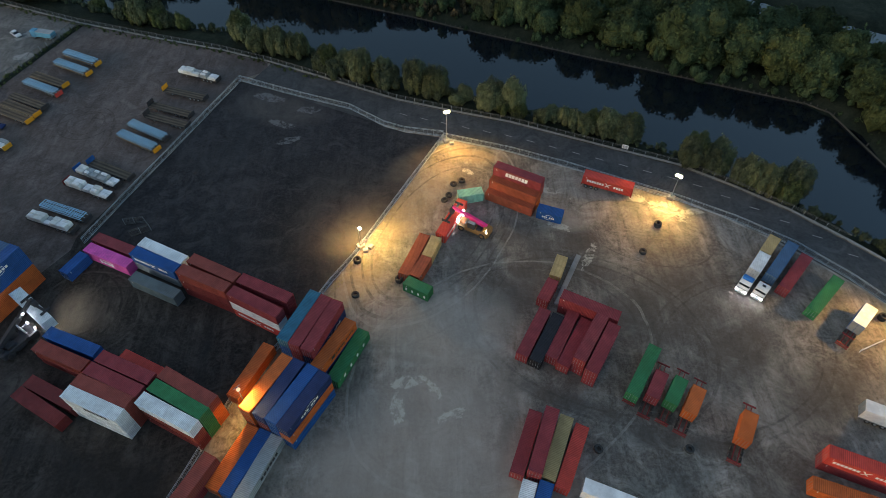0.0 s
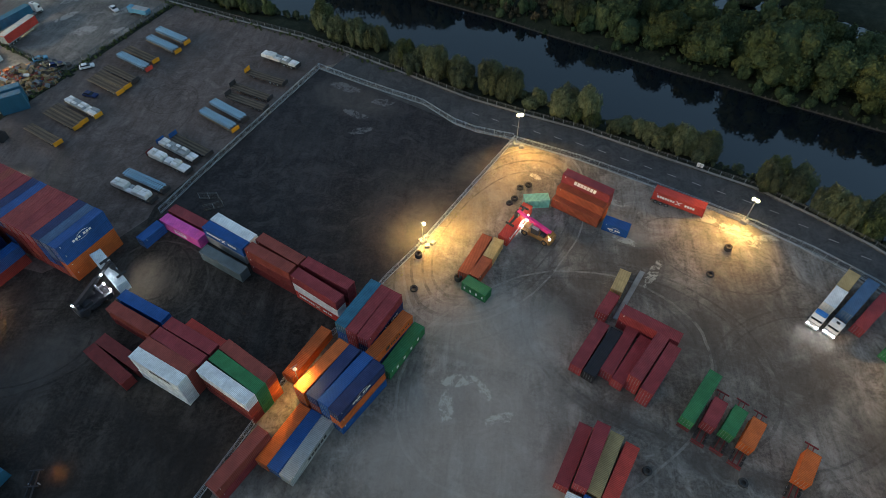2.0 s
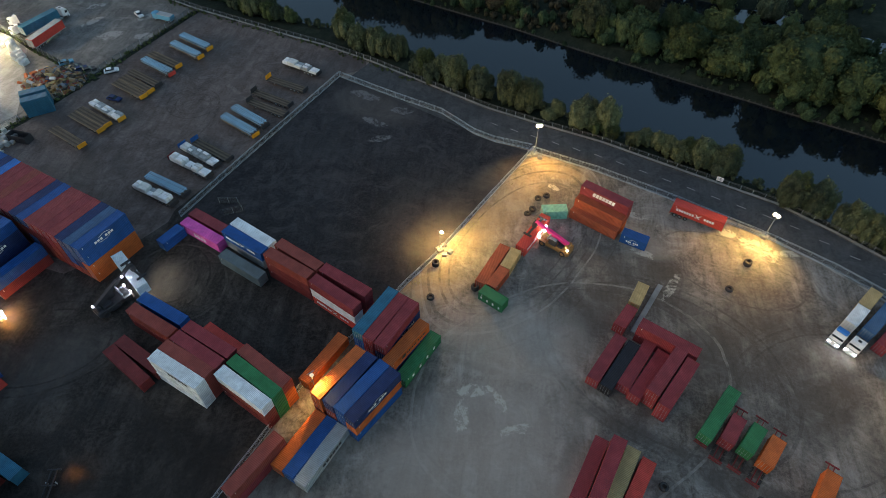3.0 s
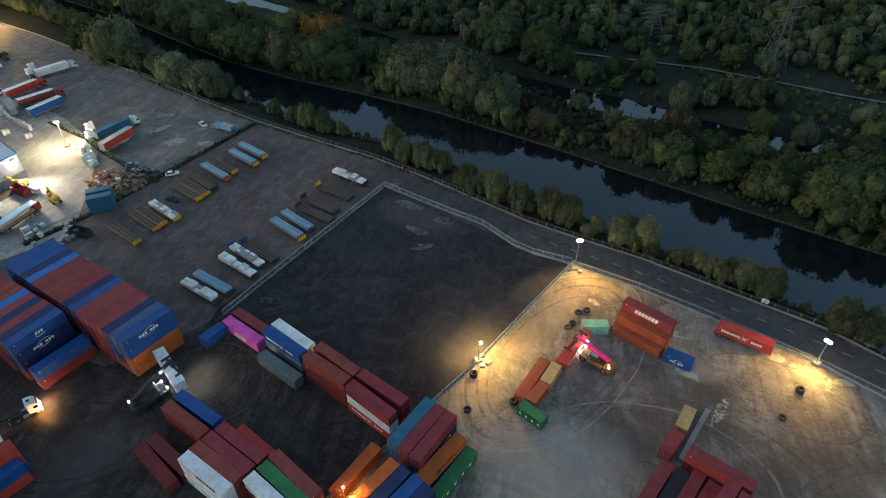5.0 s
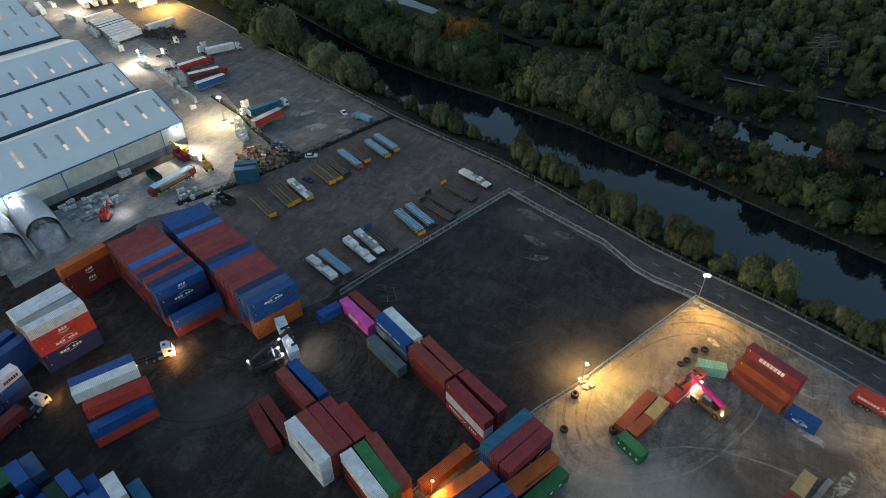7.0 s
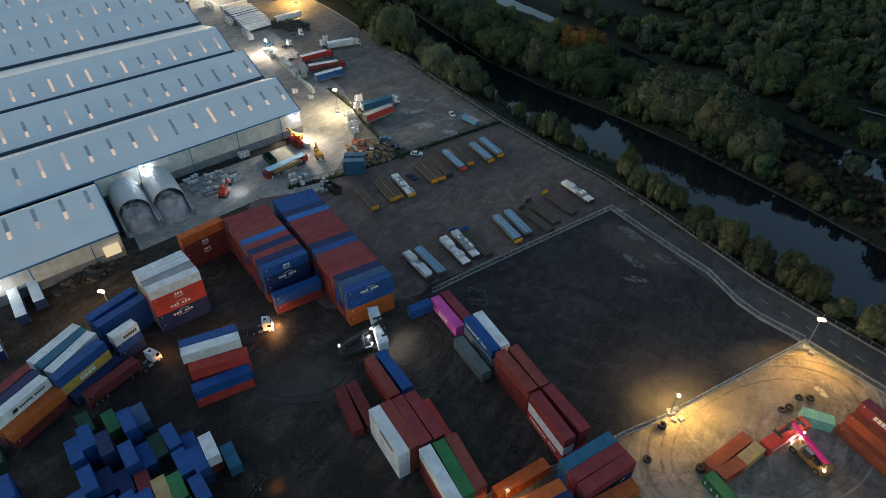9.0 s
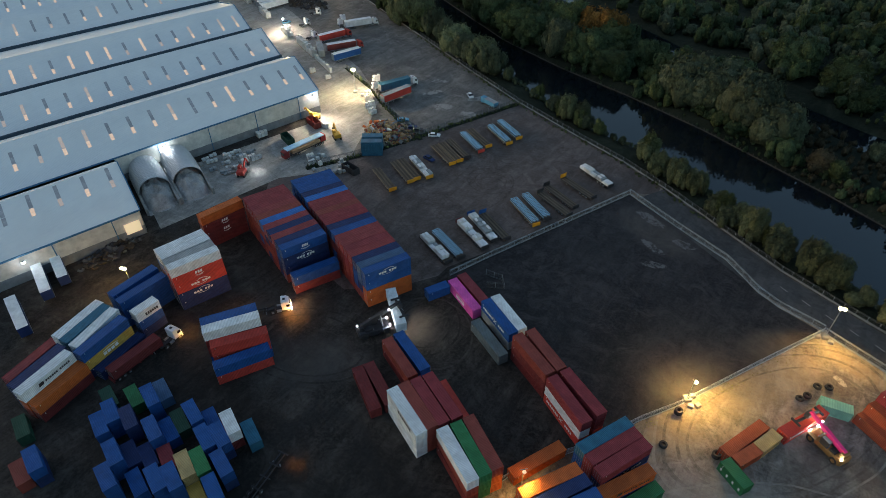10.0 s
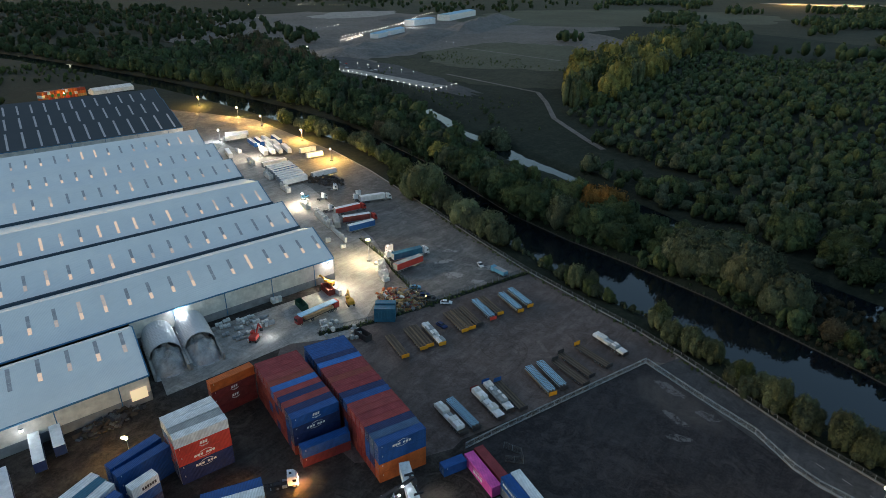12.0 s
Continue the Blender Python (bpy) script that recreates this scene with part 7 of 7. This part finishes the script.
for k in range(34):
    u, v = rg.uniform(0, 1), rg.uniform(0, 1)
    x, y = -178 + 17 * u - 3 * v, 86 + 16 * v + 4 * u
    goods(x, y, 70 + rg.uniform(-6, 6), rg.choice((1, 2, 3)), 1, rg.uniform(0.8, 1.6), rg, rg.choice(("pallet_white", "grey", "concrete")), "loose pale wrapped bales on the dusty apron")
for k in range(22):
    goods(rg.uniform(-152, -135.5), rg.uniform(107.5, 117.5), rg.uniform(60, 90), rg.choice((1, 2)), 1, rg.uniform(0.8, 1.8), rg, rg.choice(("pallet_white", "grey")), "loose white wrapped goods behind a container block")


def junk(name, label, cx, cy, rx, ry, n, mats, seed, high):
    """A heap of mixed broken timber, metal and bales; uncountable, one mesh for each material."""
    rnd = random.Random(seed)
    for mi, mat in enumerate(mats):
        g = Geo()
        for k in range(n):
            a, q = rnd.uniform(0, math.tau), math.sqrt(rnd.random())
            x, y = cx + rx * q * math.cos(a), cy + ry * q * math.sin(a)
            top = high * max(0.1, 1 - q * q)
            s = rnd.uniform(0.3, 1.1)
            z = rnd.uniform(0.2, 1) * top
            r = Euler((rnd.uniform(-0.6, 0.6), rnd.uniform(-0.6, 0.6), rnd.uniform(0, 3.1))).to_matrix()
            b = Geo().box(-s, -s * rnd.uniform(0.2, 0.8), -0.25 * s, s, s * rnd.uniform(0.2, 0.8), 0.5 * s * rnd.random() + 0.1)
            g.add([r @ Vector(p) + Vector((x, y, z)) for p in b.v], b.f)
        solid(name, g, mat, label, "scrap heap", kind="stuff")


goods(-217.5, 178.6, -24, 16, 2, 3.3, rg, "pallet_white", "long row of white wrapped bales edging the lorry yard")
goods(-198.5, 169.8, -24, 14, 1, 2.4, rg, "pallet_white", "long row of white wrapped bales edging the lorry yard")


junk("scrap_heap", "sprawling heap of broken timber and mixed scrap", -139.5, 141, 9, 7, 95, ("pallet_wood", "deck", "pallet_wood", "rust", "bark", "tan", "machine_ochre", "shed_plinth"), 5, 3.0)
junk("scrap_heap", "pale sheets and bags among the scrap", -141, 141, 9, 7, 24, ("pallet_white", "orange", "steel"), 15, 3.0)
junk("scrap_heap", "parked plant parts and scrap beyond the lorries", -262, 222, 14, 8, 60, ("machine_dark", "deck", "bark"), 8, 2.6)
junk("scrap_heap", "clutter against the warehouse wall", -160, 45, 3.5, 9, 40, ("machine_dark", "fence_dark", "bark"), 9, 1.6)


def skip(x, y, turn, colour, length=6.5, h=2.4, label="steel waste skip on the apron", covered=False):
    ob = thing("waste_skip", f"{WORD.get(colour, 'dark')} {label}", "waste skip", pose(x, y, 0.08, 0, 0, turn), "waste skips")
    g = Geo()
    a, w = length / 2, 1.25
    g.box(-a, -w, 0, a, -w + 0.1, h).box(-a, w - 0.1, 0, a, w, h).box(-a, -w + 0.1, 0, -a + 0.1, w - 0.1, h).box(a - 0.1, -w + 0.1, 0, a, w - 0.1, h).box(-a + 0.1, -w + 0.1, 0, a - 0.1, w - 0.1, 0.15)
    part("body", g, colour, ob)
    if covered:
        part("cover", Geo().box(-a + 0.02, -w + 0.02, h, a - 0.02, w - 0.02, h + 0.12, 0.05), colour, ob, "faded sheeted cover")
    for k in range(7):
        xx = -a + 0.4 + (length - 0.8) * k / 6
        for s in (-1, 1):
            part("rib", Geo().box(xx - 0.06, s * w - (0.0 if s > 0 else 0.1), 0.1, xx + 0.06, s * w + (0.1 if s > 0 else 0.0), h - 0.1), colour, ob)


for bx, by in ((-137.4, 129.6), (-135.2, 126.6)):
    skip(bx, by, 36, "teal", 7.0, 5.0, "tall covered steel waste container behind trailers", True)
skip(-133.8, 114.2, -8, "machine_dark", 6.0, 2.2, "open skip with a yellow end")
skip(-164.8, 116.0, -20, "darkgreen", 6.5, 2.0, "open steel skip on the apron")
skip(-165.5, 129.5, -18, "rust", 6.5, 2.4, "open skip beside white bales")
goods(-160.5, 131.0, -18, 3, 1, 2.0, rg)

lorry = thing("crane_lorry", "dark red flatbed lorry carrying a long pale blue sheet load", "truck", pose(-155.6, 114.6, 0.08, 0, 0, 261))
part("cab", Geo().box(6.2, -1.2, 0.7, 8.3, 1.2, 3.1, 0.25), "chassis_red", lorry)
part("windscreen", Geo().box(8.28, -1.0, 1.8, 8.34, 1.0, 2.7), "glass", lorry)
part("bed", Geo().box(-8.5, -1.25, 1.0, 6.0, 1.25, 1.25, 0.03), "machine_dark", lorry)
part("sheet_load", Geo().box(-8.0, -1.3, 3.2, 7.0, 1.3, 3.5, 0.08), "frame_blue", lorry, "pale blue sheet load")
part("headboard", Geo().box(-8.6, -1.25, 1.2, -6.6, 1.25, 3.4, 0.06), "red", lorry)
part("load", Geo().box(-6.4, -1.1, 1.25, 5.0, 1.1, 2.2, 0.1), "pallet_wood", lorry)
axle_wheels(lorry, (6.9, 2.6, -4.5, -5.8, -7.1), 1.0)


def excavator(x, y, turn, colour, label):
    ob = thing("excavator", label, "excavator", pose(x, y, 0.08, 0, 0, turn), "excavators")
    for s in (-1, 1):
        part("track", Geo().box(-1.8, s * 1.0 - 0.3, 0, 1.8, s * 1.0 + 0.3, 0.85, 0.25), "machine_dark", ob)
    part("body", Geo().box(-1.9, -1.2, 0.9, 1.2, 1.2, 2.2, 0.2), colour, ob)
    c = part("cab", Geo().box(0.0, 0.2, 2.0, 1.5, 1.2, 3.1, 0.12), colour, ob)
    part("window", Geo().box(1.48, 0.3, 2.2, 1.53, 1.1, 3.0), "glass", c)
    part("boom", Geo().bar((1.0, -0.3, 1.8), (3.6, -0.3, 4.0), 0.4, 0.55), colour, ob)
    part("stick", Geo().bar((3.6, -0.3, 4.0), (5.2, -0.3, 1.5), 0.3, 0.4), colour, ob)
    part("bucket", Geo().box(4.7, -0.8, 0.5, 5.7, 0.2, 1.5, 0.2), "machine_dark", ob)


excavator(-168.5, 133.0, 200, "machine_yellow", "yellow tracked excavator by the warehouse corner")
excavator(-152.3, 127.5, 150, "machine_yellow", "small yellow excavator beside the scrap heap")
excavator(-161.0, 92.5, 120, "red", "red forklift-sized excavator with lights on")
lamp_at(-158.5, 96.5, 2.0, 160, COOL)


# ---- pylons ----
def pylon(x, y, h, w, turn):
    ob = thing("pylon", "grey lattice steel power pylon above the woods", "pylon", pose(x, y, -0.3, 0, 0, turn), "pylons")
    def half(z):
        return w / 2 * (1 - z / h) ** 1.3 + 0.5
    zs = [h * k / 9 for k in range(10)]
    for sx in (-1, 1):
        for sy in (-1, 1):
            g = Geo()
            for a, b in zip(zs, zs[1:]):
                g.bar((sx * half(a), sy * half(a), a), (sx * half(b), sy * half(b), b), 0.22)
            tagged(part("leg", g, "fence_dark", ob), kind="stuff")
    for a, b in zip(zs, zs[1:]):
        g = Geo()
        for p, q in (((-1, -1), (1, -1)), ((1, -1), (1, 1)), ((1, 1), (-1, 1)), ((-1, 1), (-1, -1))):
            g.bar((p[0] * half(a), p[1] * half(a), a), (q[0] * half(b), q[1] * half(b), b), 0.11)
            g.bar((q[0] * half(a), q[1] * half(a), a), (p[0] * half(b), p[1] * half(b), b), 0.11)
        tagged(part("bracing", g, "fence_dark", ob), kind="stuff")
    for z, l in ((h * 0.66, 7), (h * 0.80, 8.5), (h * 0.93, 6)):
        g = Geo()
        for s in (-1, 1):
            g.bar((0, -0.5, z), (s * l, 0, z + 0.2), 0.22).bar((0, 0.5, z), (s * l, 0, z + 0.2), 0.22).bar((0, 0, z + 1.6), (s * l, 0, z + 0.2), 0.2)
        tagged(part("crossarm", g, "fence_dark", ob), kind="stuff")


pylon(85.5, 274, 33, 8, 30)
pylon(37.5, 303, 16, 9, 30)

# ---- far site beyond the woods ----
def field(cx, cy, rx, ry, turn, z, seed, mat, label):
    solid("far_ground", blob(cx, cy, rx, ry, turn, z, seed, 0.18, 80), mat, label, "ground", kind="structure")


field(-300, 2300, 1500, 1050, 0, 0.08, 70, "rough_grass", "open rough grassland reaching to far hedges")
field(-400, 690, 190, 150, 20, 0.2, 78, "rough_grass", "dark rough grass between the track and the grove")
field(-900, 1050, 620, 420, -30, 0.14, 71, "far_soil", "bare brown earth of a distant building site")
field(-640, 1720, 360, 430, -30, 0.22, 72, "field_grass", "rough pale grass field on a distant rise")
field(-470, 800, 120, 150, 20, 0.26, 75, "field_grass", "rough grass field beside the distant site")
for pts, w in (([(-649, 830), (-574, 827), (-487, 806), (-384, 780)], 3.0), ([(-440, 590), (-360, 566), (-296, 546), (-266, 505), (-230, 448), (-180, 398), (-160, 380)], 2.2), ([(-360, 900), (-330, 980), (-420, 1050)], 4)):
    solid("track", ribbon(pts, -w, w, 0.36), "far_soil", "pale earth track across rough ground", "track", kind="structure")
field(-500, 560, 170, 32, -22, 0.3, 73, "asphalt", "distant tarmac lorry park with lights")


def bund(cx, cy, l, w, h, turn, seed, mat):
    g, n, m = Geo(), 28, 10
    v = []
    for j in range(m + 1):
        for k in range(n + 1):
            x, y = l * (k / n - 0.5), w * (j / m - 0.5)
            f = max(0, 1 - abs(2 * y / w)) ** 0.7 * min(1, 3 * (1 - abs(2 * x / l)))
            v.append((x, y, 0.1 + h * f * (0.85 + 0.3 * noise.noise((x * 0.03 + seed, y * 0.05, 0)))))
    g.add(v, [(j * (n + 1) + k, j * (n + 1) + k + 1, (j + 1) * (n + 1) + k + 1, (j + 1) * (n + 1) + k) for j in range(m) for k in range(n)])
    solid("earth_mound", g, mat, "long heap of pale spoil on the distant site", "spoil heap", pose(cx, cy, 0, 0, 0, turn), "spoil heaps")


bund(-672, 720, 190, 110, 13, 100, 1, "pale_spoil")
bund(-800, 1250, 460, 90, 20, 108, 2, "pale_spoil")
bund(-740, 930, 300, 90, 12, 112, 3, "far_soil")
bund(-1060, 1240, 120, 60, 8, 100, 4, "far_soil")
for x, y, t, l, w, h in ((-795, 878, 110, 50, 16, 8), (-822, 952, 108, 74, 18, 8), (-921, 1165, 95, 92, 26, 12), (-985, 1410, 107, 230, 34, 14)):
    ob = thing("site_building", "distant white site building with a pale blue roof", "building", pose(x, y, 0.1, 0, 0, t), "site buildings")
    part("wall", Geo().box(-l / 2, -w / 2, 0, l / 2, w / 2, h, 0.2), "plain_white", ob)
    part("roof", Geo().add([(-l / 2, -w / 2, h + 0.05), (l / 2, -w / 2, h + 0.05), (l / 2, 0, h + 2.5), (-l / 2, 0, h + 2.5), (l / 2, w / 2, h + 0.05), (-l / 2, w / 2, h + 0.05)], [(0, 1, 2, 3), (3, 2, 4, 5), (0, 3, 5), (1, 4, 2)]), "frame_blue", ob)
field(-1290, 1340, 190, 90, 110, 0.3, 76, "apron", "broken pale concrete slabs on the distant site")
field(-1010, 960, 80, 30, 100, 0.32, 77, "pale_spoil", "pale trampled ground on the distant site")
solid("pavement", sheet([(-560, 531), (-395, 503), (-390, 522), (-552, 552)], 0.34), "apron", "pale concrete lane in the distant lorry park", "pavement", kind="structure")
mast(-714, 628, 10.0, 160, 14000, (1.0, 0.86, 0.6), label="tall floodlight mast in the distant car park")
mast(-790, 858, 10.0, 20, 16000, COOL, 1, "bulb_cool", label="tall floodlight mast beside a distant white building")
mast(-880, 1085, 10.0, 20, 16000, COOL, 1, "bulb_cool", label="tall floodlight mast beside a distant white building")


def light_row(line, step, power, label):
    """Small site lamps on short posts; too many and too far to tell apart."""
    g, p = Geo(), Geo()
    for (x0, y0), (x1, y1) in zip(line, line[1:]):
        n = max(1, int(math.hypot(x1 - x0, y1 - y0) / step))
        for k in range(n):
            x, y = x0 + (x1 - x0) * k / n, y0 + (y1 - y0) * k / n
            p.box(x - 0.1, y - 0.1, 0.5, x + 0.1, y + 0.1, 4)
            g.box(x - 0.3, y - 0.3, 4, x + 0.3, y + 0.3, 4.45)
    ob = solid("site_lamps", p, "galvanised", label, "lamps", kind="stuff")
    part("lens", g, power, ob)


shining("bulb_far", (1.0, 0.86, 0.66), 5)
light_row([(-644, 551), (-562, 525), (-500, 511), (-442, 495), (-374, 481), (-379, 532)], 9, "bulb_far", "row of small lamps round the distant lorry park")
light_row([(-565, 574), (-507, 568), (-442, 556)], 18, "bulb_far", "small lamps on the far edge of the lorry park")
light_row([(-782, 764), (-831, 871)], 7, "bulb_far", "double row of small lamps along a distant site road")
light_row([(-772, 768), (-815, 858)], 7, "bulb_far", "double row of small lamps along a distant site road")
light_row([(-831, 819), (-872, 953), (-946, 1141)], 13, "bulb_far", "row of small lamps beside a distant site road")
light_row([(-923, 1082), (-1095, 1400), (-1170, 1584)], 22, "bulb_far", "row of small lamps behind the distant buildings")
light_row([(-1006, 922), (-1004, 965), (-1030, 1017)], 9, "bulb_far", "loop of small lamps on the distant site")
light_row([(-1426, 1055), (-1278, 1017)], 14, "bulb_far", "small lamps at the edge of the distant site")
light_row([(-1772, 1557), (-1891, 1764)], 18, "bulb_far", "small lamps at the far end of the distant site")
shining("bulb_gold", (1.0, 0.7, 0.25), 7)
field(-220, 2960, 300, 110, 4, 0.4, 79, "apron", "pale floodlit depot yard on the horizon")
for k in range(4):
    mast(-400 + 105 * k, 2930 + 12 * k, 30.0, 160, 260000, WARM, label="tall floodlight mast over a far depot yard")
shining("bulb_green", (0.12, 1.0, 0.35), 3)
light_row([(-330, 2905), (-60, 2940)], 13, "bulb_green", "row of small green lamps along the far depot")
light_row([(-470, 3450), (-120, 3700), (160, 3900)], 26, "bulb_gold", "line of street lamps at the edge of a distant town")
light_row([(-1900, 1450), (-1640, 1690)], 24, "bulb_gold", "amber lamps before distant sheds")
light_row([(-626, 853), (-603, 851)], 6, "bulb_far", "small lamps beside a track")
rf = random.Random(3)
for k in range(22):
    u = rf.random()
    x, y = -655 + 130 * u + rf.uniform(-6, 6), 566 - 12 * u + rf.uniform(-12, 24)
    car(x, y, rf.choice((70, 250, 160)), rf.choice(("plain_white", "plain_white", "machine_dark", "red", "grey")), "small car on the distant lit car park")

# container pile and tents behind the dark warehouse
for k in range(15):
    stack(-636 - 0.1 * k, 233 + 2.66 * k, 20, 6.06, rf.choice(("orange orange orange", "orange red tan", "rust orange orange", "orange white orange", "rust green orange", "tan orange rust", "red orange white")))
tent = thing("storage_tent", "long white storage tent behind the dark warehouse", "tent", pose(-634, 296, 0.05, 0, 0, 90))
part("wall", Geo().box(-20, -5, 0, 20, 5, 3.5), "plain_white", tent)
part("roof", Geo().add([(-20, -5.2, 3.5), (20, -5.2, 3.5), (20, 0, 6), (-20, 0, 6), (20, 5.2, 3.5), (-20, 5.2, 3.5)], [(0, 1, 2, 3), (3, 2, 4, 5), (0, 3, 5), (1, 4, 2)]), "plain_white", tent)
